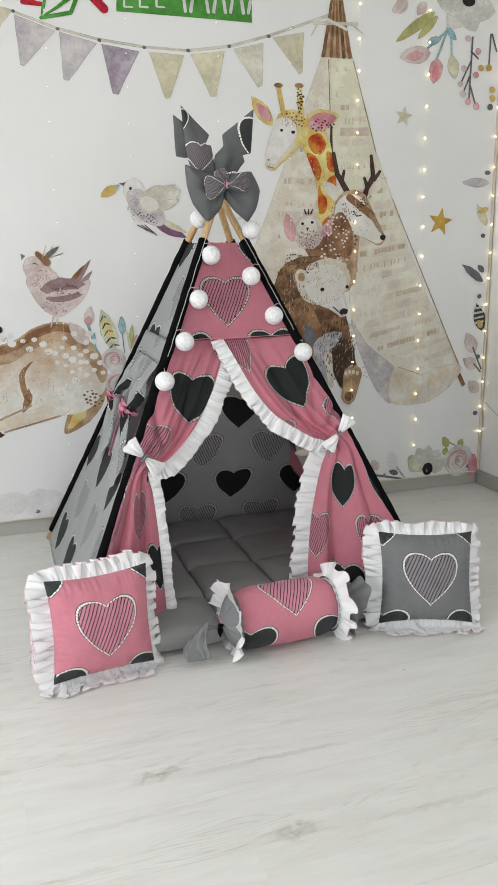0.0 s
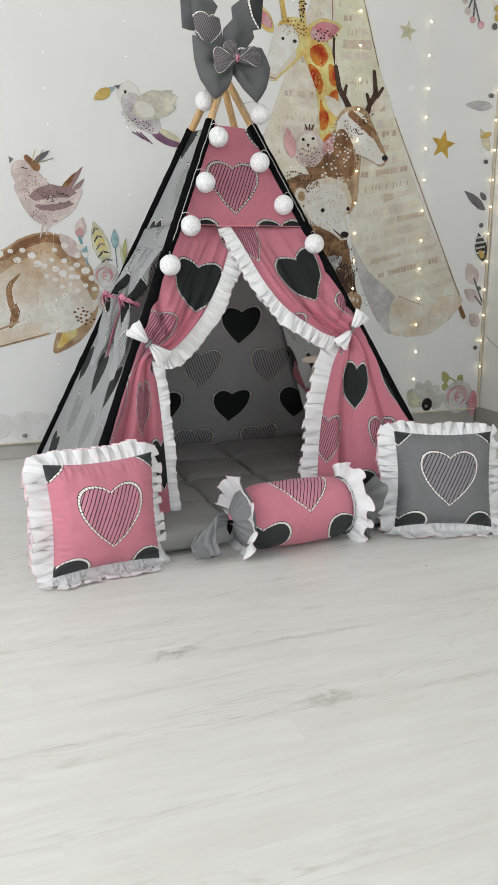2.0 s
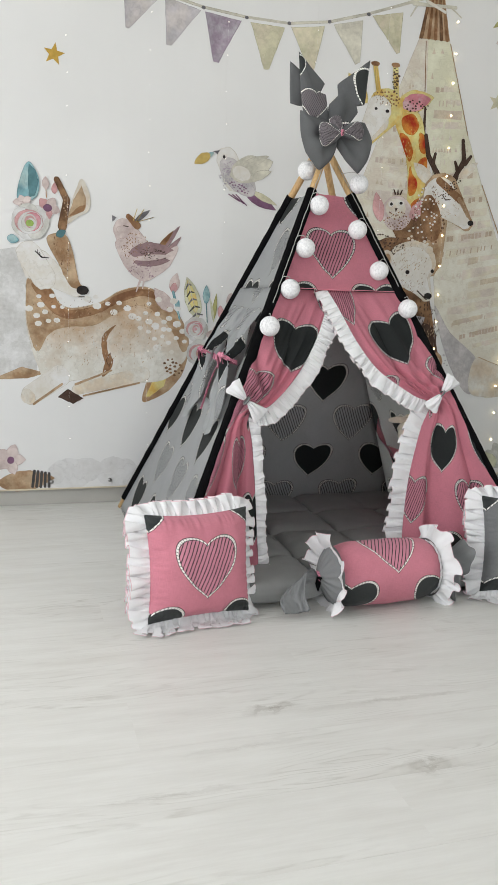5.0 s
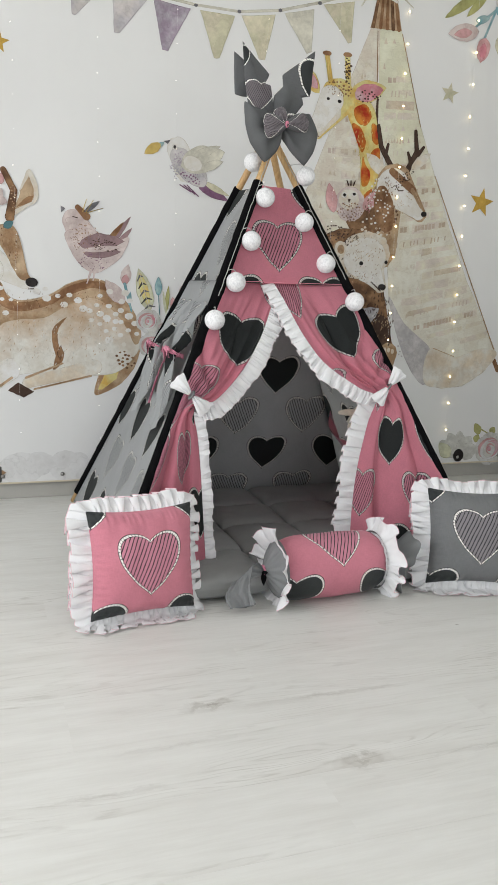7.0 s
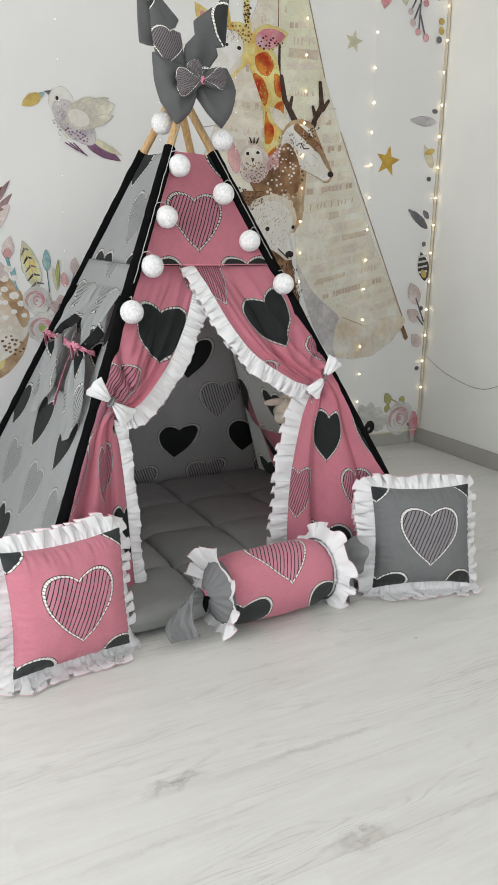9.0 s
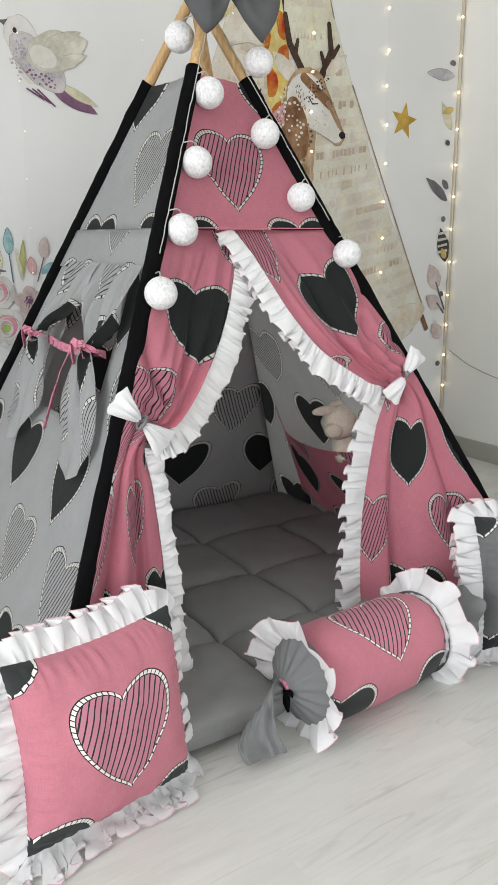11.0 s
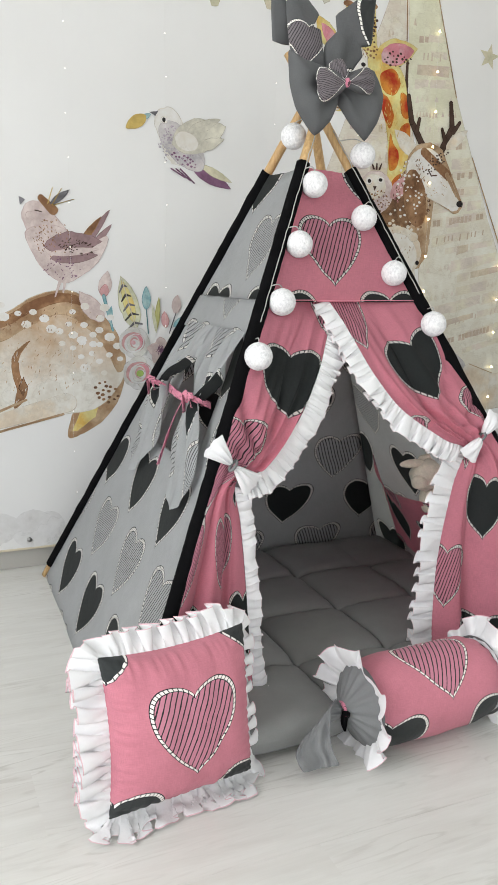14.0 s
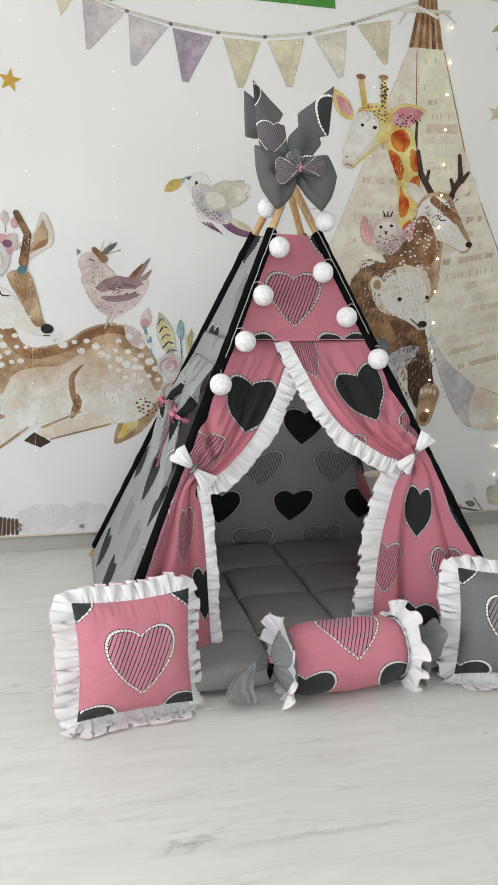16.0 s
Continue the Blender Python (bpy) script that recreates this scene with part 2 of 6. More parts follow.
def boxes(name, items, material, parent=None, label="", bevel=0.0):
    bm = bmesh.new()
    for lo, hi in items:
        box(bm, lo, hi)
    if bevel:
        bmesh.ops.bevel(bm, geom=bm.edges[:], offset=bevel, segments=2, affect="EDGES")
    return part(name, bm, material, parent, label, smooth=False)


def thing(name, label, category, group="", at=(0, 0, 0), turn=None):
    ob = new(name)
    ob.matrix_world = turn if turn is not None else Matrix.Translation(at)
    return tagged(ob, label, category, group)


def wob(x, y=0.0, z=0.0):
    return noise.noise(Vector((x, y, z)))


# ---- room ----
WALL_Y, WALL_X, LEFT_X, REAR_Y, TOP = 3.575, 2.445, -2.6, -3.0, 2.75
plaster = plain_mat("white_plaster", (0.83, 0.83, 0.805), 0.85, 0.04, 3, 0.15)
ceil_mat = plain_mat("ceiling_paint", (0.8, 0.8, 0.79), 0.9, 0.03, 3, 0.1)
skirt_mat = plain_mat("grey_skirting", (0.40, 0.39, 0.36), 0.5, 0.06, 8)
frame_white = plain_mat("window_white", (0.8, 0.8, 0.8), 0.4, 0.03)
tagged(boxes("wall_north", [((LEFT_X - 0.2, WALL_Y, 0), (WALL_X + 0.2, WALL_Y + 0.2, TOP))], plaster), "plain white plastered wall behind the printed backdrop", "wall", kind="structure")
tagged(boxes("wall_east", [((WALL_X, REAR_Y - 0.2, 0), (WALL_X + 0.2, WALL_Y, TOP))], plaster), "plain white plastered side wall with grey skirting", "wall", kind="structure")
# walls with window openings
wy0, wy1, wz0, wz1 = -0.4, 2.2, 0.75, 2.45
tagged(boxes("wall_west", [((LEFT_X - 0.2, REAR_Y - 0.2, 0), (LEFT_X, wy0, TOP)), ((LEFT_X - 0.2, wy1, 0), (LEFT_X, WALL_Y, TOP)), ((LEFT_X - 0.2, wy0, 0), (LEFT_X, wy1, wz0)), ((LEFT_X - 0.2, wy0, wz1), (LEFT_X, wy1, TOP))], plaster), "plain white plastered wall with a window opening", "wall", kind="structure")
rx0, rx1 = -1.7, 1.3
tagged(boxes("wall_south", [((LEFT_X, REAR_Y - 0.2, 0), (rx0, REAR_Y, TOP)), ((rx1, REAR_Y - 0.2, 0), (WALL_X, REAR_Y, TOP)), ((rx0, REAR_Y - 0.2, 0), (rx1, REAR_Y, wz0)), ((rx0, REAR_Y - 0.2, wz1), (rx1, REAR_Y, TOP))], plaster), "plain white plastered wall with a window opening", "wall", kind="structure")
tagged(boxes("ceiling", [((LEFT_X - 0.2, REAR_Y - 0.2, TOP), (WALL_X + 0.2, WALL_Y + 0.2, TOP + 0.1))], ceil_mat), "plain white ceiling", "ceiling", kind="structure")
tagged(boxes("baseboard_1", [((LEFT_X, WALL_Y - 0.012, 0), (WALL_X - 0.014, WALL_Y - 0.001, 0.085))], skirt_mat, bevel=0.002), "grey wood-look skirting board along the wall", "baseboard", kind="structure")
tagged(boxes("baseboard_2", [((WALL_X - 0.013, REAR_Y, 0), (WALL_X - 0.001, WALL_Y - 0.013, 0.075))], skirt_mat, bevel=0.002), "grey wood-look skirting board along the side wall", "baseboard", kind="structure")

# floor: whitewashed laminate planks laid along the back wall
lam = Nodes("whitewashed_laminate")
lc = lam.coord()
info = lam.tree.nodes.new("ShaderNodeObjectInfo")
lvec = lam.tree.nodes.new("ShaderNodeVectorMath")
lvec.operation = "ADD"
lam.tree.links.new(lc, lvec.inputs[0])
lsh = lam.tree.nodes.new("ShaderNodeCombineXYZ")
lam.put(lsh.inputs[0], lam.m("MULTIPLY", info.outputs["Random"], 37.0))
lam.put(lsh.inputs[1], lam.m("MULTIPLY", info.outputs["Random"], 11.0))
lam.tree.links.new(lsh.outputs[0], lvec.inputs[1])
lv = lvec.outputs[0]
grain = lam.noise(1, 6, 0.65, lv, (3.6, 24, 1))
fine = lam.noise(1, 4, 0.6, lv, (9, 160, 1))
cloud = lam.noise(1, 3, 0.5, lv, (1.4, 7, 1))
knots = lam.noise(1, 3, 0.5, lv, (5, 15, 1))
lcol = lam.mix(lam.ramp(lam.m("ADD", lam.m("MULTIPLY", grain, 0.75), lam.m("MULTIPLY", fine, 0.25)), 0.34, 0.60), (0.625, 0.618, 0.585), (0.70, 0.698, 0.67))
lcol = lam.mix(lam.m("MULTIPLY", lam.ramp(cloud, 0.55, 0.78), 0.40), lcol, (0.54, 0.525, 0.48))
lcol = lam.mix(lam.m("MULTIPLY", lam.ramp(knots, 0.66, 0.80), lam.m("MULTIPLY", lam.ramp(grain, 0.42, 0.68), 0.6)), lcol, (0.36, 0.33, 0.28))
# winding growth rings, seen here and there
ring_n = lam.noise(1, 3, 0.5, lv, (0.9, 6.5, 1))
rings = lam.m("ABSOLUTE", lam.m("SUBTRACT", lam.m("FRACT", lam.m("MULTIPLY", lam.m("ADD", ring_n, lam.m("MULTIPLY", fine, 0.02)), 24.0)), 0.5))
ring_here = lam.m("MULTIPLY", lam.ramp(lam.noise(1, 2, 0.5, lv, (1.7, 6, 1)), 0.46, 0.66), lam.ramp(lam.noise(1, 4, 0.6, lv, (14, 60, 1)), 0.36, 0.60))
lcol = lam.mix(lam.m("MULTIPLY", lam.m("MULTIPLY", lam.ramp(rings, 0.30, 0.47), ring_here), 0.55), lcol, (0.43, 0.415, 0.375))
# single knots and long dark streaks in the decor
place = lam.tree.nodes.new("ShaderNodeSeparateXYZ")
lam.tree.links.new(lam.tree.nodes.new("ShaderNodeNewGeometry").outputs["Position"], place.inputs[0])
swirl = lam.m("MULTIPLY", lam.m("SUBTRACT", lam.noise(14, 5, 0.7), 0.5), 4.0)
for kx, ky, rx_, ry_, dark_ in ((0.375, 1.750, 0.080, 0.026, 0.70), (0.600, 1.475, 0.070, 0.026, 0.60), (0.62, 1.728, 0.30, 0.012, 0.40), (0.90, 1.455, 0.28, 0.012, 0.30), (0.10, 1.50, 0.20, 0.012, 0.28),
                                (0.05, 1.12, 0.09, 0.026, 0.5), (1.25, 1.80, 0.25, 0.012, 0.30), (1.136, 1.986, 0.007, 0.004, 1.0), (0.28, 1.62, 0.22, 0.010, 0.25), (0.95, 1.05, 0.10, 0.028, 0.5), (-0.35, 1.9, 0.3, 0.014, 0.35), (1.5, 1.5, 0.08, 0.026, 0.6)):
    ex = lam.m("DIVIDE", lam.m("SUBTRACT", place.outputs[0], kx), rx_)
    ey = lam.m("ADD", lam.m("DIVIDE", lam.m("SUBTRACT", place.outputs[1], ky), ry_), swirl)
    rr = lam.m("SQRT", lam.m("ADD", lam.m("MULTIPLY", ex, ex), lam.m("MULTIPLY", ey, ey)))
    ring = lam.m("MULTIPLY", lam.m("ADD", 0.35, lam.m("MULTIPLY", lam.ramp(grain, 0.35, 0.65), 0.85)), lam.m("ADD", 0.80, lam.m("MULTIPLY", lam.m("SINE", lam.m("MULTIPLY", rr, 15.0)), 0.22)))
    lcol = lam.mix(lam.m("MULTIPLY", lam.m("MULTIPLY", lam.ramp(lam.m("SUBTRACT", 1.0, rr), 0.0, 0.8), ring), dark_), lcol, (0.25, 0.225, 0.185))
lam.bump(fine, 0.12, 0.0006)
lam_mat = lam.done(lcol, lam.m("ADD", 0.30, lam.m("MULTIPLY", grain, 0.18)), 0.0, 0.45)
gap_mat = plain_mat("joint_shadow", (0.55, 0.54, 0.51), 0.8, 0.1)
floor = tagged(boxes("floor", [((LEFT_X - 0.2, REAR_Y - 0.2, -0.06), (WALL_X + 0.2, WALL_Y + 0.2, -0.0086))], gap_mat), "whitewashed pale oak laminate floor laid in long planks", "floor", kind="structure")


def plank_mesh(length):
    bm = bmesh.new()
    box(bm, (0, 0, -0.008), (length, 0.1917, 0))
    bmesh.ops.bevel(bm, geom=[e for e in bm.edges if all(v.co.z > -0.001 for v in e.verts) and abs(e.verts[0].co.x - e.verts[1].co.x) > 0.01], offset=0.0001, segments=1, affect="EDGES")
    me = bpy.data.meshes.new("plank")
    bm.to_mesh(me)
    bm.free()
    me.materials.append(lam_mat)
    return me


whole = plank_mesh(1.29)
first_row = WALL_Y - 0.002 - 0.192 * 34
for r in range(34):
    x0 = LEFT_X - 1.2 + (0.43 * r) % 1.29
    for k in range(6):
        lo, hi = max(x0 + 1.29 * k, LEFT_X), min(x0 + 1.29 * k + 1.29, WALL_X)
        if hi - lo < 0.02:
            continue
        plank = new("plank", whole if hi - lo > 1.289 else plank_mesh(hi - lo))
        plank.location = (lo, first_row + 0.192 * r, 0)
        plank.parent = floor

# ---- play tent ----
POLES = {"FL": ((0.211, 2.289), (0.809, 2.745)), "BL": ((0.262, 3.462), (0.802, 2.864)), "FR": ((1.436, 2.239), (0.883, 2.799)), "BR": ((1.440, 3.330), (0.875, 2.860))}


def pole(k, z):
    (x0, y0), (x1, y1) = POLES[k]
    f = z / 1.3
    return Vector((x0 + (x1 - x0) * f, y0 + (y1 - y0) * f, z))


tent = thing("play_tent", "grey and pink heart-print play tent with curtains tied back", "tent", at=(0.83, 2.8, 0))
tent.matrix_world = Matrix.Identity(4)
for k, top in (("FL", 1.47), ("BL", 1.50), ("FR", 1.49), ("BR", 1.48)):
    v, f = tube([pole(k, 0.004 + (top - 0.004) * i / 12) for i in range(13)], 0.0115, 10)
    bar = link("pole", v, f, pine_mat, tent, "bare round pine pole")
    low = 0.045 if k == "BL" else 0.012
    seed = {"FL": 3.0, "BL": 7.0, "FR": 11.0, "BR": 17.0}[k]
    v, f = tube([pole(k, low + (1.212 - low) * i / 90) for i in range(91)], lambda t, s=seed: 0.0165 + 0.0020 * wob(t * 26, s) + 0.0014 * wob(t * 80, s), 12)
    link("sleeve", v, f, black_sleeve, bar, "black cotton pole sleeve")


def slope(a, b, z):
    """Distance down the face between two poles, from the cloth's top edge."""
    m = lambda h: (pole(a, h) + pole(b, h)) / 2
    return (m(1.2) - m(z)).length


def face_normal(a, b):
    n = (pole(b, 0) - pole(a, 0)).cross(pole(a, 1) - pole(a, 0)).normalized()
    return n


def inset(k, z, d):
    """A point beside a pole, on its inner side."""
    p, c = pole(k, z), Vector((0.842, 2.83, z))
    return p + (c - p).normalized() * d


def panel(name, a, b, z0, z1, material, origin, nu=36, nv=44, skip=None, us=None, vs=None, sag=0.012, label="", seed=0.0, deep=0.0, shade_layer=0.0):
    """A cloth face between two poles, single or with an added second skin that dims light through it; origin is where a
    hatched heart lies on it.
    """
    n = face_normal(a, b)

    def at(u, v):
        z = z0 + (z1 - z0) * v
        p = inset(a, z, deep).lerp(inset(b, z, deep), u)
        e = math.sin(math.pi * u)
        w = 0.006 * wob(u * 3 + seed, v * 5) + 0.0025 * wob(u * 9 + seed, v * 4, 3)
        return p + n * (e * (w - sag))

    def uv(u, v):
        z = z0 + (z1 - z0) * v
        w = (pole(b, z) - pole(a, z)).length
        return ((u - 0.5) * w - origin[0], -slope(a, b, z) - origin[1])

    # the second skin is added only to darken the tent's inside
    return surf(name, at, nu, nv, material, tent, label, uv, skip, shade_layer, us, vs)


def lines(*marks):
    """Even steps between marks, so that cell edges fall on them."""
    out = [marks[0]]
    for lo, hi in zip(marks, marks[1:]):
        k = max(2, round((hi - lo) / 0.03))
        out += [lo + (hi - lo) * (i + 1) / k for i in range(k)]
    return out


# left face with its window; heights are given as a share of 0.004..1.2
share = lambda z: (z - 0.004) / 1.196
ws0, ws1, wv0, wv1 = 0.34, 0.82, share(0.535), share(0.80)
panel("side_panel", "BL", "FL", 0.004, 0.905, grey_print, (0.065, -1.035), us=lines(0, ws0, ws1, 1), vs=lines(0, share(0.535) / share(0.905), share(0.80) / share(0.905), 1),
      skip=lambda u, v: ws0 < u < ws1 and wv0 / share(0.905) < v < wv1 / share(0.905), label="grey heart-print side panel with a window", seed=2, shade_layer=0.0018)
panel("upper_side_panel", "BL", "FL", 0.90, 1.205, grey_print, (0.056, -0.203), 20, 14, sag=0.007, label="grey heart-print upper side panel", seed=5, shade_layer=0.0018)
panel("back_panel", "BR", "BL", 0.004, 1.205, grey_print, (-0.325, -0.885), label="grey heart-print back panel", seed=8, deep=0.024, shade_layer=0.0018)
panel("side_panel", "FR", "BR", 0.004, 1.205, grey_print, (-0.05, -0.70), label="grey heart-print side panel with an inside pocket", seed=12, deep=0.024)
panel("upper_front_panel", "FL", "FR", 0.902, 1.205, pink_print, (-0.015, -0.206), 24, 16, sag=0.004, label="pink heart-print upper front panel", seed=15)
v, f = tube([pole("FL", 0.905).lerp(pole("FR", 0.905), i / 24) + Vector((0, -0.001, 0)) for i in range(25)], 0.0010, 6)
link("seam", v, f, pink_plain, tent)
v, f = tube([pole("BL", 0.903).lerp(pole("FL", 0.903), i / 24) + Vector((-0.004, 0, 0)) for i in range(25)], 0.0018, 6)
link("seam", v, f, grey_plain, tent)


# front curtains, gathered at a tie and hanging to the floor
def curtain(k, inner, tie_z, origin, seed, skew):
    sgn = 1 if k == "FR" else -1
    cut = 0.42

    def outer(v):
        z = 0.903 + (tie_z - 0.903) * v / cut if v < cut else tie_z + (0.012 - tie_z) * (v - cut) / (1 - cut)
        return pole(k, z)

    def at(u, v):
        o, i = outer(v), spline(inner, v)
        g = math.exp(-((v - cut) / 0.13) ** 2)
        low = max(0.0, (v - cut) / (1 - cut))
        e = math.sin(math.pi * u) ** 0.6
        p = o.lerp(i, u)
        # below the tie: one deep pleat beside the hem strip and a few broad soft folds
        pleat = math.exp(-((u - 0.70 - 0.05 * low) / 0.055) ** 2)
        wave = 1.3 * abs(math.sin(u * 6.2 + seed + 0.6 * v)) ** 0.6 - 0.8 + 0.30 * math.sin(u * 17 + seed * 2 - 2 * v) - 1.3 * pleat
        amp = 0.006 * g + 0.050 * low * (1 - 0.35 * low) + 0.001
        knot_at = spline(inner, cut)
        ang = math.atan2(p.z - knot_at.z, (p.x - knot_at.x) * -sgn)
        far = math.hypot(p.z - knot_at.z, p.x - knot_at.x)
        if v < cut:
            # above it: long straight folds that run together at the tie
            crease = 1.7 * abs(math.sin(ang * 5.0 + seed + 0.5 * wob(far * 6, seed))) ** 0.45 - 1.2 + 0.3 * math.sin(ang * 14 + seed * 3)
            for u0, w, k in ((0.86, 0.035, 1.0), (0.72, 0.045, 0.8), (0.54, 0.05, 0.8), (0.36, 0.05, 0.6), (0.18, 0.05, 0.4)):
                p.y -= 0.021 * k * math.exp(-((u - u0 - 0.05 * math.sin(seed * 3 + u0 * 9) - 0.06 * (1 - v / cut)) / w) ** 2) * min(1, v / cut) ** 0.8
            p.y -= e * 0.0240 * crease * min(1, v * 9) * min(1, far / 0.12) * math.exp(-(far / 0.34) ** 2)
        p.y -= e * amp * wave + 0.012 * g * e
        p.y += 0.010 * e * (1 - g) * (v < cut)
        p.z -= e * 0.035 * math.sin(math.pi * min(v / cut, 1)) * u * 0.5
        p.y -= (0.012 + 0.004 * wob(u * 6 + seed, v * 8)) * min(1, v / 0.06) + 0.0015
        return p

    def uv(u, v):
        z = 0.903 * (1 - v) + 0.012 * v
        half = (pole("FR", z) - pole("FL", z)).length / 2
        gather = min(1, max(0, (v - cut + 0.03) / 0.16))
        gather = gather * gather * (3 - 2 * gather)
        p = at(u, v)
        flat_x, flat_y = p.x - (pole("FL", p.z).x + pole("FR", p.z).x) / 2, -slope("FL", "FR", p.z)
        # the cloth is pulled askew above the tie
        cx, cy, k = origin[0] - sgn * STEP_X / 2, origin[1] + STEP_Y / 2, skew * (1 - gather)
        rx_, ry_ = flat_x - cx, flat_y - cy
        qx, qy = rx_ * math.cos(k) + ry_ * math.sin(k), ry_ * math.cos(k) - rx_ * math.sin(k)
        # and its print drawn together towards the tie
        qx += math.copysign(0.5 * max(0.0, abs(qx) - 0.05), qx) * (1 - gather)
        qy -= 0.5 * max(0.0, -qy - 0.06) * (1 - gather)
        flat_x, flat_y = cx + qx, cy + qy
        return (flat_x + (sgn * half * (1 - u) + (STEP_X / 2 if sgn < 0 else 0) - flat_x) * gather - origin[0], flat_y + (STEP_Y / 2 * gather if sgn < 0 else 0) - origin[1])

    name = "curtain"
    return at, surf(name, at, 90, 90, pink_print, tent, "pink heart-print curtain tied back", uv)


# a hatched heart lies half a step from each dark one
R_IN = [(0.800, 2.632, 0.905), (0.838, 2.580, 0.815), (0.880, 2.545, 0.735), (0.940, 2.522, 0.660), (1.050, 2.508, 0.588), (1.118, 2.516, 0.555), (1.094, 2.518, 0.470), (1.066, 2.514, 0.350), (1.050, 2.506, 0.230), (1.042, 2.494, 0.130), (1.044, 2.484, 0.045)]
L_IN = [(0.830, 2.655, 0.903), (0.785, 2.610, 0.830), (0.738, 2.565, 0.740), (0.668, 2.525, 0.640), (0.580, 2.490, 0.560), (0.512, 2.480, 0.535), (0.522, 2.480, 0.450), (0.532, 2.475, 0.340), (0.538, 2.465, 0.230), (0.542, 2.455, 0.140), (0.545, 2.442, 0.065)]
cut_r = curtain("FR", R_IN, 0.605, (0.180 + STEP_X / 2, -0.492 - STEP_Y / 2), 1.0, radians(22))
cut_l = curtain("FL", L_IN, 0.590, (-0.168 - STEP_X / 2, -0.520 - STEP_Y / 2), 4.0, radians(-10))


def ruffle(name, base, out, normal, width, waves, amp, parent, material=white_cotton, n=None, seed=0.0, label="", edge=None):
    """A gathered frill: base(t), out(t), normal(t) for t in 0..1; soft uneven folds that open towards the hem, with a stitched edge."""
    n = n or int(waves * 16)
    steps = (0.0, 0.12, 0.26, 0.42, 0.58, 0.74, 0.88, 0.965, 1.0)
    rows = len(steps) - 1
    verts, faces, index = [], [], []
    for i in range(n + 1):
        t = i / n
        b, o, nn = base(t), out(t), normal(t)
        ph = math.tau * (waves * t + 0.9 * wob(t * waves * 0.31, seed) + 0.35 * wob(t * waves * 0.8, seed + 2))
        big = 1 + 0.9 * wob(t * waves * 0.42, seed + 9)
        w = width * (1 + 0.16 * wob(t * waves * 0.5, seed + 4) + 0.05 * wob(t * waves * 1.6, seed + 6))
        lean = 1.4 * wob(t * waves * 0.22, seed + 12)
        tang = o.cross(nn)
        flop = wob(t * waves * 0.18, seed + 21)
        for q in steps:
            fold = math.sin(ph) + 0.30 * math.sin(2 * ph + 4 * wob(t * waves * 0.3, seed + 15))
            pleat = math.sin(ph * 2.6 + 5 * wob(t * waves * 0.6, seed + 30)) * 0.17 * math.sin(math.pi * min(1, q * 1.5 + 0.12))
            lift = amp * (big * fold * q ** 1.15 + pleat)
            slide = amp * (0.75 * big * math.sin(2 * ph + 0.7) * q + lean * q * q)
            verts.append(b + o * (w * (q - 0.05 * q * q * abs(math.sin(ph * 0.5)))) + nn * (lift + 0.004 * math.sin(math.pi * q) + amp * 1.1 * flop * q * q) + tang * slide)
    for i in range(n):
        for r in range(rows):
            a = i * (rows + 1) + r
            faces.append((a, a + 1, a + rows + 2, a + rows + 1))
            index.append(1 if r == rows - 1 else 0)
    return link(name, verts, faces, material, parent, label, None, True, slots=[material, edge or hem_stitch], index=index)


for (fn, cloth), sgn, seed, v0, wide in ((cut_r, -1, 2.0, 0.0, (0.046, 0.064)), (cut_l, 1, 6.0, 0.06, (0.054, 0.032))):
    for lo, hi, waves, w in ((v0, 0.48, 17, wide[0]), (0.515, 1.0, 14, wide[1])):
        base = lambda t, lo=lo, hi=hi, fn=fn: fn(1.0, lo + (hi - lo) * t) + Vector((0, -0.002, 0))

        def out(t, lo=lo, hi=hi, fn=fn, sgn=sgn):
            v = lo + (hi - lo) * t
            d = fn(1.0, min(v + 0.01, 1)) - fn(1.0, max(v - 0.01, 0))
            d.normalize()
            o = Vector((0, -1, 0)).cross(d) * (-sgn)
            o = o if o.x * sgn - 0.6 * o.z > 0 else -o
            return o.normalized()

        ruffle("frill", base, out, lambda t: Vector((0, -1, 0.15)).normalized(), w, waves, 0.0095, cloth, seed=seed + lo * 7, edge=pale_stitch, label="white gathered cotton frill")


# white tie bows at the curtains
def lobe(name, a, b, half, material, parent, normal, puff=0.012, label="", seed=0.0):
    """A gathered loop of cloth, narrow at a and flared at b."""
    a, b = Vector(a), Vector(b)
    d = b - a
    s = d.normalized().cross(normal).normalized()
    verts, faces = [], []
    nu, nv = 18, 10
    for sd in (1, -1):
        for j in range(nv + 1):
            q = j / nv
            for i in range(nu + 1):
                c = 2 * i / nu - 1
                w = half * (0.22 + 0.78 * q ** 0.85)
                edge = (1 - c * c) ** 0.5 if q < 1 else 0
                fold = 0.55 * math.sin(c * 9 + seed) * (1 - q) + 0.22 * math.sin(c * 5 + seed)
                h = puff * ((1 - c * c) ** 0.5) * math.sin(math.pi * min(1, 0.15 + q * 0.85)) * (1 + fold)
                tip = 1 - 0.10 * c ** 4 * q + 0.025 * math.sin(c * 7 + seed) * q
                verts.append(a + d * q * tip + s * (w * c) + normal * (h * sd))
    w = nu + 1
    off = w * (nv + 1)
    for sd in (0, 1):
        for j in range(nv):
            for i in range(nu):
                q = [sd * off + j * w + i, sd * off + j * w + i + 1, sd * off + (j + 1) * w + i + 1, sd * off + (j + 1) * w + i]
                faces.append(tuple(q if sd else q[::-1]))
    return link(name, verts, faces, material, parent, label)


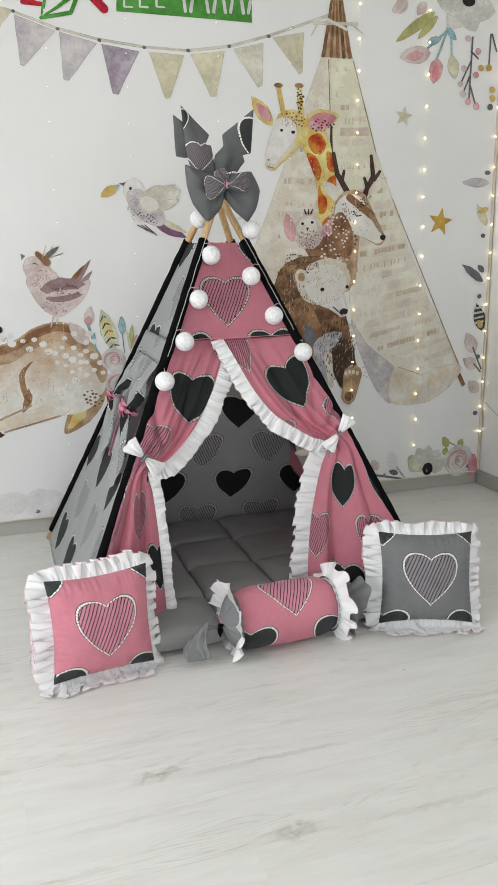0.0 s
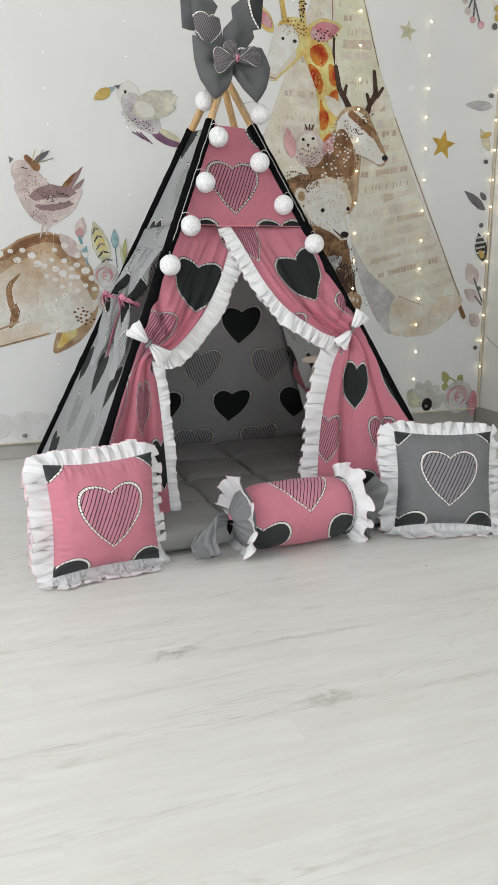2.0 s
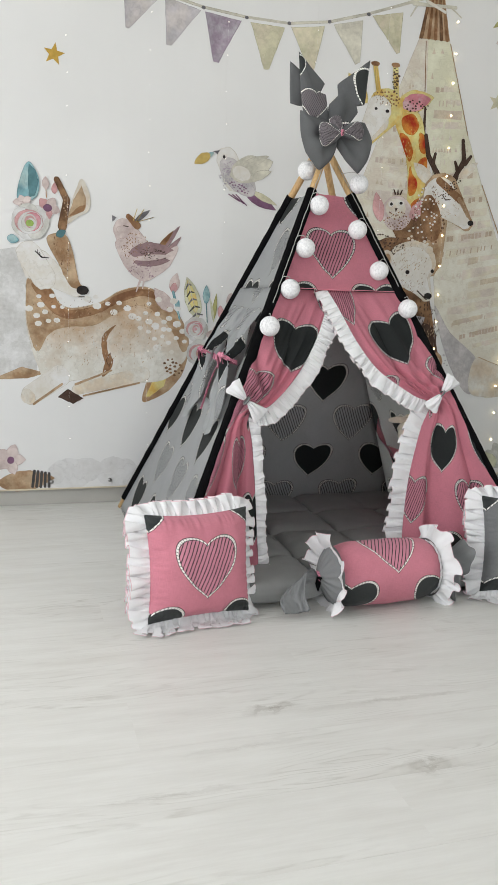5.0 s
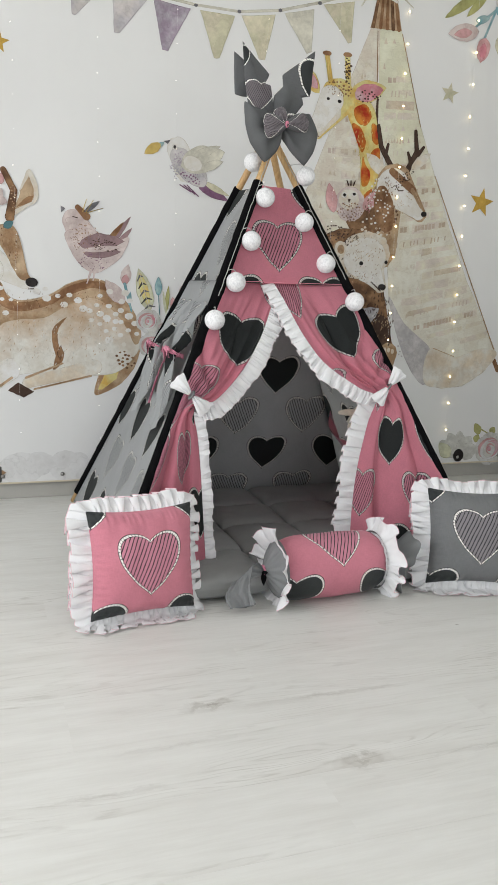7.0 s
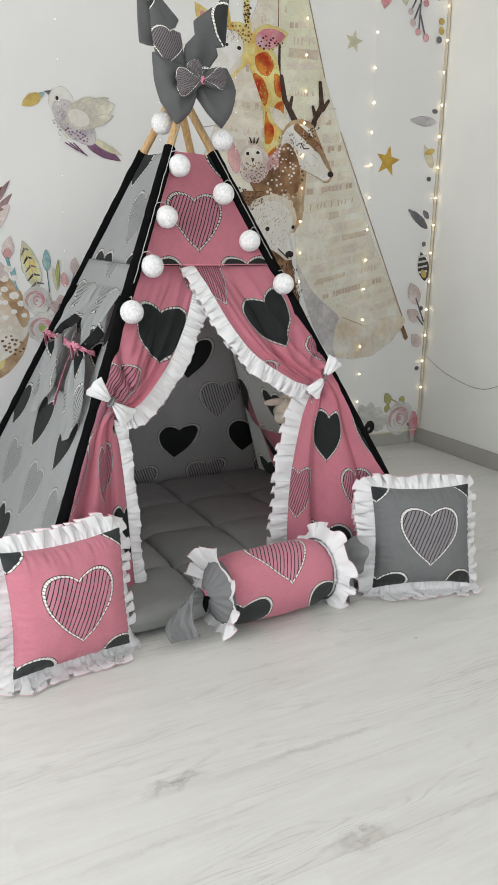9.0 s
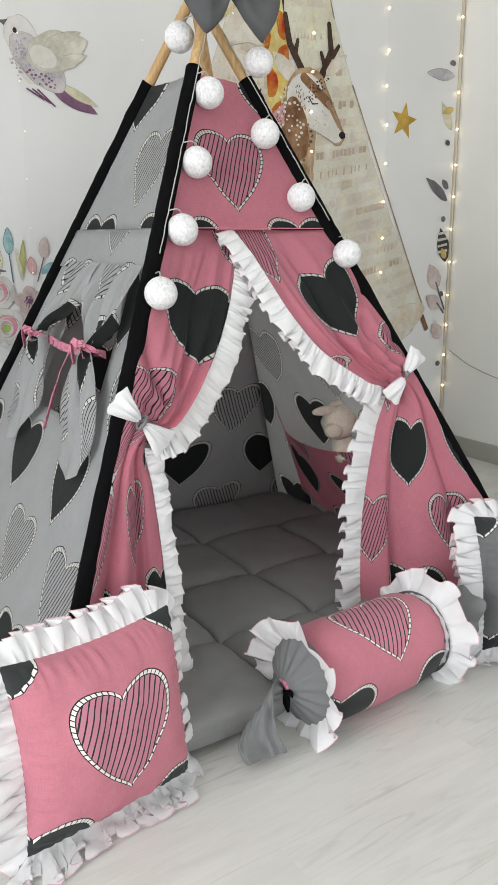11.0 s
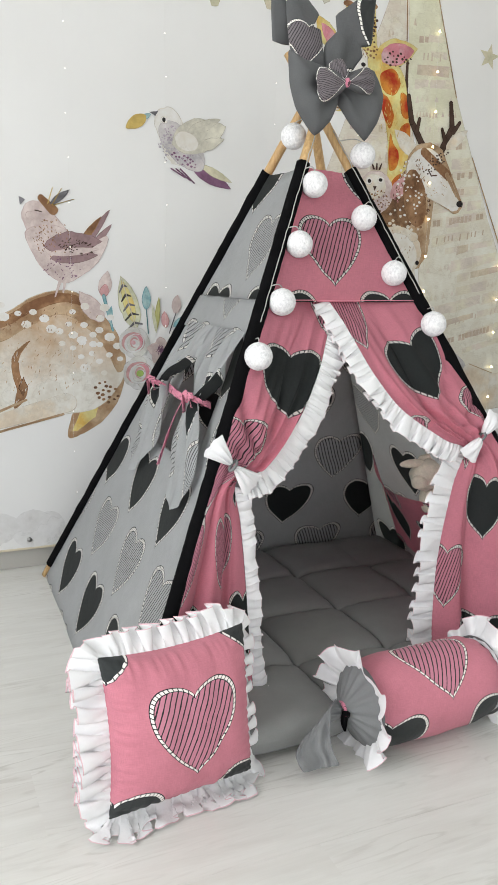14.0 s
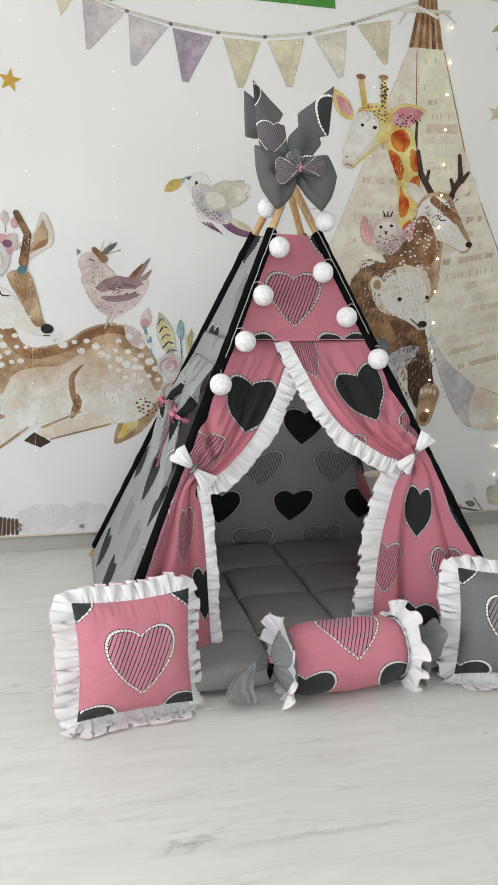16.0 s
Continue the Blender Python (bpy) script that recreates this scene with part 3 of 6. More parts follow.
def knot(name, c, r, material, parent, label=""):
    bm = bmesh.new()
    bmesh.ops.create_uvsphere(bm, u_segments=14, v_segments=10, radius=1)
    for v in bm.verts:
        k = 1 + 0.12 * wob(v.co.x * 3, v.co.y * 3, v.co.z * 3)
        v.co = Vector(c) + Vector((v.co.x * r[0], v.co.y * r[1], v.co.z * r[2])) * k
    return part(name, bm, material, parent, label)


for p1, p2, mid in (((0.450, 2.446, 0.624), (0.542, 2.446, 0.530), grey_plain), ((1.106, 2.474, 0.545), (1.180, 2.468, 0.642), grey_plain)):
    bow = thing("tie_bow", "small white cotton bow tying back a pink curtain", "bow", "curtain bows")
    c = (Vector(p1) + Vector(p2)) / 2
    for k, p in enumerate((p1, p2)):
        p = Vector(p)
        lobe("loop", c + (p - c) * 0.12, c + (p - c) * 1.04, 0.029, white_cotton, bow, Vector((0, -1, 0.1)).normalized(), 0.0125, seed=k * 2.0)
    v, f = tube([c + Vector((0.007 * math.cos(a), 0.010 * math.sin(a), 0.010 * math.cos(a))) for a in [math.tau * i / 16 for i in range(17)]], 0.0034, 6)
    link("band", v, f, mid, bow, "narrow cotton band round the bow")


# ---- window flaps in the side face ----
def strap(name, points, half, thick, normal, parent, label, steps=16, turn=0.0):
    """A flat cotton ribbon along points, its face turned towards normal, twisting by turn."""
    path = [spline(points, i / steps) for i in range(steps + 1)]
    verts, faces = [], []
    for i, p in enumerate(path):
        d = (path[min(i + 1, steps)] - path[max(i - 1, 0)]).normalized()
        nn = (Matrix.Rotation(turn * i / steps + 0.35 * wob(i * 0.5, half * 900), 3, d) @ normal).normalized()
        side = d.cross(nn).normalized()
        w = half * (1 + 0.22 * wob(i * 0.7, p.z * 30))
        for a, b in ((-1, -1), (1, -1), (1, 1), (-1, 1)):
            verts.append(p + side * (w * a) + nn * (thick * b))
    for i in range(steps):
        for k in range(4):
            a, b = i * 4 + k, i * 4 + (k + 1) % 4
            faces.append((a, b, b + 4, a + 4))
    faces += [(3, 2, 1, 0), tuple(range(steps * 4, steps * 4 + 4))]
    return link(name, verts, faces, pink_tie, parent, label, None, False)


nl = face_normal("BL", "FL")


def on_left(s, z, lift=0.0):
    return pole("BL", z).lerp(pole("FL", z), s) + nl * lift


SIDE = 1 if nl.x < 0 else -1
boxes_up = [(0.22, 0.60, 0.30, 0.665, 0.485, 3.0), (0.58, 0.985, 0.80, 0.668, 0.490, 8.0)]
for s0, s1, sc, zt, zb, seed in boxes_up:
    def flap(u, v, s0=s0, s1=s1, sc=sc, zt=zt, zb=zb, seed=seed):
        z = 0.83 + (zb + 0.045 * math.sin(u * 5 + seed) - 0.83) * v
        vt = (0.83 - zt) / (0.83 - zb)
        g = math.exp(-((v - vt) / 0.16) ** 2)
        s = s0 + (s1 - s0) * u
        wide = 1.0 if v < vt else 0.62
        s = sc + (s - sc) * (1 - 0.80 * g) * wide
        slant = u * 13 + seed + 4.5 * (v - vt) * (1 if s0 < 0.4 else -1)
        lift = 0.014 + 0.015 * (1.5 * abs(math.sin(slant * 0.8)) ** 0.7 - 0.8 + 0.4 * math.sin(u * 31 + 5 * v + seed)) * (0.2 + 0.8 * math.sin(math.pi * min(v + 0.15, 1))) + 0.020 * math.sin(math.pi * v) + 0.008 * wob(u * 4 + seed, v * 5)
        return on_left(min(max(s, 0.02), 0.99), z, SIDE * lift)

    cloth = surf("window_flap", flap, 64, 56, grey_print, tent, "grey heart-print window flap gathered by a pink tie", lambda u, v, s0=s0, s1=s1: ((s0 + (s1 - s0) * u) * 0.75 + 0.02 + 0.10 * v, -v * 0.40 + 0.02))
    c = on_left(sc, zt, SIDE * 0.03)
    along = (pole("FL", zt) - pole("BL", zt)).normalized()
    strap("window_tie", [c + along * (0.036 * math.cos(a)) + nl * (SIDE * 0.026 * math.sin(a)) for a in [math.tau * i / 12 for i in range(13)]], 0.0075, 0.0012, Vector((0, 0, 1)).cross(along) * -SIDE, cloth, "flat pink cotton tie", 36)
    knot("tie_knot", c + nl * SIDE * 0.028, (0.009, 0.009, 0.008), pink_tie, cloth, "small pink knot")
    for dx, dz in ((0.026, -0.022), (-0.03, -0.040), (0.034, 0.006)):
        strap("window_tie", [c + nl * SIDE * 0.028, c + along * dx * 0.6 + nl * SIDE * 0.035 + Vector((0, 0, 0.003)), c + along * dx + nl * SIDE * 0.028 + Vector((0, 0, dz))], 0.0065, 0.001, nl * SIDE, cloth, "flat pink cotton tie end", 10, 0.8)
c0, c1 = on_left(0.30, 0.668, SIDE * 0.02), on_left(0.80, 0.668, SIDE * 0.02)
strap("window_tie", [c0.lerp(c1, i / 6) + Vector((0, 0, -0.012 * math.sin(math.pi * i / 6))) for i in range(7)], 0.0085, 0.0012, nl * SIDE, tent, "flat pink cotton tie stretched over the window", 24)
strap("window_tie", [on_left(0.62, 0.665, SIDE * 0.026), on_left(0.61, 0.61, SIDE * 0.03), on_left(0.565, 0.50, SIDE * 0.012)], 0.0045, 0.001, nl * SIDE, tent, "hanging pink tie end", 16, 1.0)
surf("window_band", lambda u, v: on_left(0.02 + 0.96 * u, 0.822 + 0.08 * v, SIDE * (0.004 + 0.002 * wob(u * 7, v))), 24, 4, grey_print, tent, "grey cotton band above the window", lambda u, v: (0.42 * (u - 0.60), 0.09 * v - 0.105), None, 0.0012)
# inside pocket on the far side face, seen through the opening
nr = face_normal("FR", "BR")
IN = -1 if nr.x > 0 else 1


def on_right(s, z, lift=0.0):
    return pole("BR", z).lerp(pole("FR", z), s) + nr * lift


surf("pocket", lambda u, v: on_right(0.17 + 0.55 * u, 0.02 + (0.425 - 0.06 * u) * v, IN * (0.014 + 0.030 * v + 0.085 * math.sin(math.pi * u) * v ** 1.5)), 20, 14, pink_print, tent, "pink heart-print inside pocket", lambda u, v: (0.62 * u + 0.03, 0.40 * v - 0.02))

# ---- quilted floor mat ----
mat_ob = thing("floor_mat", "thick dark grey quilted cotton floor mat inside the tent", "mat")
mx0, my0, cell = 0.477, 2.278, 0.250


def puff(name, x0, y0, x1, y1, seed):
    n = 22
    verts, faces = [], []
    for sd in (1, -1):
        for j in range(n + 1):
            for i in range(n + 1):
                a, b = math.sin((i / n - 0.5) * math.pi), math.sin((j / n - 0.5) * math.pi)
                h = ((1 - a ** 4) * (1 - b ** 4)) ** 0.30
                z = 0.046 + sd * h * 0.040 * (1 + 0.10 * wob(a * 1.3 + seed, b * 1.3)) + ((0.005 * wob(a * 4 + seed, b * 4, 2) + 0.0022 * math.sin((a + 0.3 * wob(b * 3, seed)) * 17) * abs(b) ** 4 + 0.0022 * math.sin((b + 0.3 * wob(a * 3, seed)) * 17) * abs(a) ** 4) * h if sd > 0 else 0)
                verts.append(((x0 + x1) / 2 + a * (x1 - x0) / 2, (y0 + y1) / 2 + b * (y1 - y0) / 2, max(z, 0.003)))
    w = n + 1
    for sd in (0, 1):
        for j in range(n):
            for i in range(n):
                q = [sd * w * w + j * w + i, sd * w * w + j * w + i + 1, sd * w * w + (j + 1) * w + i + 1, sd * w * w + (j + 1) * w + i]
                faces.append(tuple(q if sd == 0 else q[::-1]))
    return link(name, verts, faces, mat_grey, mat_ob)


for i in range(4):
    for j in range(4):
        x0, y0 = mx0 + cell * i - 0.03, my0 + cell * j
        if i in (0, 3) and j == 3:
            x0 += 0.05 if i == 0 else -0.05
        puff("quilted_square", x0, y0, x0 + cell, y0 + cell, i * 5.1 + j * 2.3)


# ---- cushions ----
def cushion(label, corners, material, depth, seed, frill_tone=white_cotton):
    """corners: top left, top right, bottom left, bottom right of the front seam."""
    tl, tr, bl, br = [Vector(c) for c in corners]
    mid = (tl + tr + bl + br) / 4
    right = ((tr + br) - (tl + bl)).normalized()
    up = ((tl + tr) - (bl + br)).normalized()
    half_w, half_h = ((tr - tl).length + (br - bl).length) / 4, ((tl - bl).length + (tr - br).length) / 4
    m = Matrix((right, up, right.cross(up))).transposed().to_4x4()
    m.translation = mid
    top = thing("cushion", label, "cushion", "frilled cushions", turn=m)
    n = 72
    verts, uvs, faces = [], [], []
    for sd in (1, -1):
        for j in range(n + 1):
            for i in range(n + 1):
                a, b = 2 * i / n - 1, 2 * j / n - 1
                a, b = math.sin(a * math.pi / 2) * 0.35 + a * 0.65, math.sin(b * math.pi / 2) * 0.35 + b * 0.65
                pin = 1 - 0.085 * (1 - b * b) * abs(a) ** 3, 1 - 0.085 * (1 - a * a) * abs(b) ** 3
                h = ((1 - abs(a) ** 2.6) * (1 - abs(b) ** 2.6)) ** 0.55
                seam_w = lambda p, o, k: 0.016 * (0.55 + wob(p * 5 + seed, o + k)) * math.sin(p * 52 + 6 * wob(p * 4, seed + k)) * abs(o) ** 9
                wr = seam_w(a, b, 0.0) + seam_w(b, a, 3.0) + 0.006 * wob(a * 3 + seed, b * 3, 7)
                z = sd * (depth / 2 * h ** 0.9 * (1 + 0.08 * wob(a * 1.5 + seed, b * 1.5)) + wr * min(1, h * 1.6))
                verts.append((a * half_w * pin[0], b * half_h * pin[1], z))
                uvs.append((a * half_w, b * half_h + 0.010))
    w = n + 1
    for sd in (0, 1):
        for j in range(n):
            for i in range(n):
                q = [sd * w * w + j * w + i, sd * w * w + j * w + i + 1, sd * w * w + (j + 1) * w + i + 1, sd * w * w + (j + 1) * w + i]
                faces.append(tuple(q if sd == 0 else q[::-1]))
    link("cover", verts, faces, material, top, "", uvs)

    def rim(t):
        k = (t % 1.0) * 4
        e, f = int(k) % 4, k - int(k)
        a = 2 * f - 1
        pin = 0.985 - 0.080 * (1 - a * a)
        c = ((a, -pin), (pin, a), (-a, pin), (-pin, -a))[e]
        return Vector((c[0] * half_w, c[1] * half_h, 0))

    def outward(t):
        k = (t % 1.0) * 4
        e, f = int(k) % 4, k - int(k)
        o = [Vector((0, -1, 0)), Vector((0.8, 0, -0.6)), Vector((0, 0.78, -0.62)), Vector((-0.97, 0, -0.2))]
        d = o[e]
        if f < 0.12:
            d = o[(e + 3) % 4].lerp(d, 0.5 + f / 0.24)
        elif f > 0.88:
            d = d.lerp(o[(e + 1) % 4], (f - 0.88) / 0.24)
        return d.normalized() * (0.86 if f < 0.1 or f > 0.9 else 1.0) * (1.16 if e in (0, 3) else 1.0)

    # the frill stands out all round and is pressed flat where it meets the floor
    fr = ruffle("frill", rim, outward, lambda t: Vector((0, 0, 1)), 0.053, 35, 0.0150, top, frill_tone, seed=seed, label="white gathered cotton frill")
    for v in fr.data.vertices:
        wpos = m @ v.co
        if wpos.z < 0.004:
            wpos += Vector((0, -1, 0)) * (0.004 - wpos.z) * 1.1
            wpos.z = 0.004 + 0.10 * abs(wob(v.co.x * 30, v.co.y * 30)) * 0.1
            v.co = m.inverted() @ wpos
    return top


cushion("square pink heart-print cushion with a white frill, leaning on the tent", ((0.172, 2.252, 0.303), (0.462, 2.304, 0.303), (0.171, 2.208, 0.012), (0.464, 2.260, 0.016)), pink_stuffed_shaded, 0.155, 1.0)
cushion("square grey heart-print cushion with a white frill, standing beside the tent", ((1.216, 2.318, 0.297), (1.502, 2.225, 0.297), (1.186, 2.240, 0.022), (1.478, 2.160, 0.010)), grey_stuffed_shaded, 0.145, 5.0)

# ---- bolster shaped like a wrapped sweet ----
bol = thing("bolster", "pink heart-print bolster with white frills and grey gathered ends", "cushion", turn=pose(0.868, 2.272, 0.096, 0, 0, 3.0))
L, RAD = 0.158, 0.093


def bol_at(u, v):
    a = math.tau * u
    x = -L + 2 * L * v
    r = RAD * (1 - 0.22 * abs(2 * v - 1) ** 6) + 0.0022 * math.sin(a * 14 + 5 * wob(v * 3)) * abs(2 * v - 1) ** 4 + 0.003 * wob(math.cos(a) * 2, math.sin(a) * 2, v * 5)
    z = math.sin(a) * r
    return Vector((x, math.cos(a) * r, max(z, -0.094)))


surf("cover", bol_at, 64, 40, pink_stuffed_shaded, bol, "", lambda u, v: (2 * L * (v - 0.5) - 0.010, (0.338 - u) * math.tau * RAD))
for sgn in (-1, 1):
    ruffle("frill", lambda t, s=sgn: Vector((s * L * 0.99, math.cos(t * math.tau) * RAD * 0.80, math.sin(t * math.tau) * RAD * 0.80)),
           lambda t, s=sgn: Vector((s * 0.50, math.cos(t * math.tau), math.sin(t * math.tau))).normalized(), lambda t, s=sgn: Vector((s, 0, 0)), 0.058, 10, 0.0130, bol, seed=2.0 + sgn, label="white gathered cotton frill")

    def end(u, v, s=sgn):
        a = math.tau * u
        r = RAD * 0.80 * (1 - v) ** 0.9 + 0.012 + 0.006 * math.sin(a * 16) * math.sin(math.pi * min(1, v * 1.2))
        return Vector((s * (L * 0.985 + 0.045 * v), math.cos(a) * r, math.sin(a) * r))

    surf("gathered_end", end, 96, 10, grey_plain, bol, "grey pleated cotton end")

    def fan(u, v):
        a = math.tau * u
        r = 0.013 + 0.080 * v ** 0.8 * (1 + 0.30 * math.sin(a * 3 + 1) + 0.12 * math.sin(a * 11))
        return Vector((L + 0.042 + 0.045 * v - 0.02 * v * math.sin(a * 2), math.cos(a) * r * 0.9, max(math.sin(a) * r * 0.95 - 0.012 * v, -0.094)))

    if sgn < 0:
        # the near tail lies as a folded strip that bends down to the floor
        spine = [(-L - 0.045, -0.004, 0.000), (-L - 0.078, -0.010, 0.008), (-L - 0.112, -0.024, 0.000), (-L - 0.134, -0.044, -0.036), (-L - 0.122, -0.058, -0.076)]

        def fan(u, v):
            p = spline(spine, v)
            wide = Vector((0.25, 0.35, 0.9)).lerp(Vector((0.85, -0.45, 0.25)), min(1, v * 1.1)).normalized()
            a = math.tau * u
            half = 0.009 + 0.027 * min(1, v * 2.4) ** 0.8
            out_ = Vector((-0.6, -0.6, 0.4)).normalized()
            p = p + wide * (half * math.cos(a)) + out_ * ((0.006 + 0.004 * v) * math.sin(a) + 0.010 * math.sin(2.6 * math.cos(a) + 2 + 2.5 * v) * (0.3 + 0.7 * v) + 0.016 * wob(math.cos(a) * 2.2, v * 5) + 0.007 * wob(math.cos(a) * 6, v * 9))
            p.z = max(p.z, -0.0935)
            return p

    surf("gathered_tail", fan, 80, 24 if sgn < 0 else 12, grey_plain, bol, "grey cotton tail flaring from the tie")
    v, f = tube([Vector((sgn * (L + 0.043), 0.014 * math.cos(a), 0.014 * math.sin(a))) for a in [math.tau * i / 16 for i in range(17)]], 0.0042, 6)
    link("tie", v, f, pink_tie, bol, "pink cotton tie")
lobe("tie_loop", (-L - 0.045, -0.012, 0.004), (-L - 0.05, -0.038, 0.006), 0.006, black_sleeve, bol, Vector((-1, 0, 0)), 0.006)
lobe("tie_loop", (-L - 0.045, -0.012, 0.0), (-L - 0.05, -0.024, -0.034), 0.006, black_sleeve, bol, Vector((-1, 0, 0)), 0.006)

# ---- string of thread balls over the tent front ----
balls = [(0.772, 2.776, 1.281), (0.783, 2.682, 1.164), (0.727, 2.638, 1.028), (0.666, 2.592, 0.901), (0.585, 2.531, 0.789)]
balls_r = [(0.936, 2.731, 1.244), (0.917, 2.680, 1.096), (0.980, 2.636, 0.969), (1.059, 2.575, 0.852)]
garland = thing("light_garland", "string of white thread-ball lights hanging along the tent poles", "string lights")
for b in balls + balls_r:
    bm = bmesh.new()
    bmesh.ops.create_icosphere(bm, subdivisions=4, radius=0.0302)
    for vt in bm.verts:
        vt.co *= 1 + 0.012 * wob(vt.co.x * 60, vt.co.y * 60, vt.co.z * 60 + b[0] * 9)
        vt.co += Vector(b)
    part("thread_ball", bm, ball_mat, garland)
for chain, k in ((balls, "FL"), (balls_r, "FR")):
    run = [pole(k, chain[0][2] + 0.06 + (chain[-1][2] + 0.01 - chain[0][2]) * i / 40) + Vector((0.004 * wob(i * 0.6, 3), -0.0185 + 0.002 * wob(i * 0.7), 0)) for i in range(41)]
    v, f = tube(run, 0.0013, 5)
    link("cable", v, f, cable_mat, garland, "thin pale cable")
    for b in chain:
        a = pole(k, b[2] + 0.035) + Vector((0, -0.019, 0))
        v, f = tube([spline([a, a.lerp(Vector(b) + Vector((0, 0, 0.03)), 0.6) + Vector((0, -0.004, 0.006)), Vector(b) + Vector((0, 0, 0.029))], i / 10) for i in range(11)], 0.0013, 5)
        link("cable", v, f, cable_mat, garland, "thin pale cable")

# ---- large bow at the tent's top ----
bow = thing("fabric_bow", "large dark grey cotton bow with notched tails at the tent's top", "bow")
BY = 2.690


bow_print = print_mat("bow_heart_cotton", (0.098, 0.101, 0.105), DARK, (0.22, 0.18, 0.20), cloth_through=0.0)
KX, KZ = 0.822, 1.373


def bag(name, rim, centre, depth_at, plump, material, label, origin, seed, back=0.35, sharp=0.6, grow=1.0):
    """A plump piece of folded cloth: an outline round a centre, in metres from the bow's knot, swelling to the front."""
    n, m2 = 64, 12
    pts = []
    k = len(rim)
    for i in range(n):
        f = i / n * k
        j, f = int(f), f - int(f)
        a, b = Vector((*rim[j], 0)), Vector((*rim[(j + 1) % k], 0))
        smooth_p = spline([Vector((*rim[(j - 1) % k], 0)), a, b, Vector((*rim[(j + 2) % k], 0))], (1 + f) / 3)
        pts.append(a.lerp(b, f).lerp(smooth_p, 1 - sharp))
    verts, uvs, faces = [], [], []
    c = Vector((*centre, 0))
    for sd in (1, -1):
        for r in range(m2 + 1):
            q = r / m2
            for p in pts:
                d = c + (p - c) * q
                ang = math.atan2(d.y, d.x)
                near = math.exp(-(d.length / 0.085) ** 2)
                fold = 0.013 * math.sin(ang * 7 + seed) * near + 0.005 * math.sin(d.x * 60 + d.y * 34 + seed) + 0.006 * wob(d.x * 22 + seed, d.y * 22)
                h = plump * math.sqrt(max(0.0, 1 - q * q)) * (1 if sd > 0 else back)
                verts.append((KX + d.x * 0.96, BY - depth_at - sd * (h + 0.0012) - fold * (1 - 0.5 * q), KZ + d.y * 0.91))
                uvs.append(((d.x - origin[0]) * grow, (d.y - origin[1]) * grow))
    w = n
    off = n * (m2 + 1)
    for sd in (0, 1):
        for r in range(m2):
            for i in range(n):
                q = [sd * off + r * w + i, sd * off + r * w + (i + 1) % n, sd * off + (r + 1) * w + (i + 1) % n, sd * off + (r + 1) * w + i]
                faces.append(tuple(q if sd == 0 else q[::-1]))
    for i in range(n):
        faces.append((m2 * w + i, m2 * w + (i + 1) % n, off + m2 * w + (i + 1) % n, off + m2 * w + i))
    return link(name, verts, faces, material, bow, label, uvs)


HX, HY = STEP_X / 2, STEP_Y / 2
bag("tail", [(-0.146, 0.236), (-0.100, 0.200), (-0.090, 0.100), (-0.115, 0.098), (-0.141, 0.103)], (-0.118, 0.15), -0.032, 0.004, bow_grey, "notched grey ribbon tail", (0, 0), 1.0, sharp=0.95)
bag("tail", [(-0.125, 0.264), (-0.080, 0.218), (-0.032, 0.172), (-0.046, 0.142), (-0.026, 0.138), (-0.016, 0.06), (0.0, 0.0), (-0.06, 0.025), (-0.102, 0.075), (-0.117, 0.16)], (-0.068, 0.125), -0.012, 0.010, bow_print, "notched grey ribbon tail", (-0.066, 0.092), 2.0, sharp=0.93, grow=1.7)
bag("tail", [(0.119, 0.262), (0.116, 0.190), (0.108, 0.116), (0.081, 0.110), (0.087, 0.088), (0.055, 0.045), (0.0, 0.0), (-0.018, 0.05), (-0.016, 0.106), (0.014, 0.138), (0.012, 0.176), (0.066, 0.218)], (0.056, 0.128), -0.010, 0.010, bow_print, "notched grey ribbon tail", (0.146 - HX, 0.140 - HY), 4.0, sharp=0.93)
bag("loop", [(0.0, 0.016), (-0.034, 0.046), (-0.090, 0.058), (-0.126, 0.070), (-0.121, 0.004), (-0.102, -0.058), (-0.054, -0.117), (-0.014, -0.082), (0.004, -0.04)], (-0.058, -0.012), 0.020, 0.028, bow_grey, "plump grey cotton loop", (0, 0), 1.0, sharp=0.66)
bag("loop", [(0.0, 0.016), (0.050, 0.046), (0.100, 0.052), (0.130, -0.010), (0.114, -0.074), (0.086, -0.117), (0.036, -0.078), (0.004, -0.035)], (0.064, -0.018), 0.020, 0.028, bow_grey, "plump grey cotton loop", (0, 0), 3.0, sharp=0.66)


# small hatched loops and knot over the centre
def petal(a, b, half, seed):
    a, b = Vector(a), Vector(b)
    d = b - a
    s = d.normalized().cross(Vector((0, -1, 0))).normalized()

    def at(u, v):
        c = 2 * u - 1
        w = half * (0.25 + 0.75 * math.sin(min(1, v * 1.3) * math.pi / 2)) * (1 if v < 0.8 else math.sqrt(max(0.05, 1 - ((v - 0.8) / 0.21) ** 2)))
        return a + d * v + s * (w * c) + Vector((0, -0.014 * math.sqrt(max(0, 1 - c * c)) * math.sin(math.pi * (0.1 + 0.8 * v)) * (1 + 0.25 * math.sin(c * 8 + seed)), 0))

    surf("small_loop", at, 18, 14, bow_print, bow, "hatched heart-print loop", lambda u, v: ((u - 0.5) * 2 * HEART * 0.98, (v - 0.5) * 2 * HEART * 0.85), None, 0.0015)


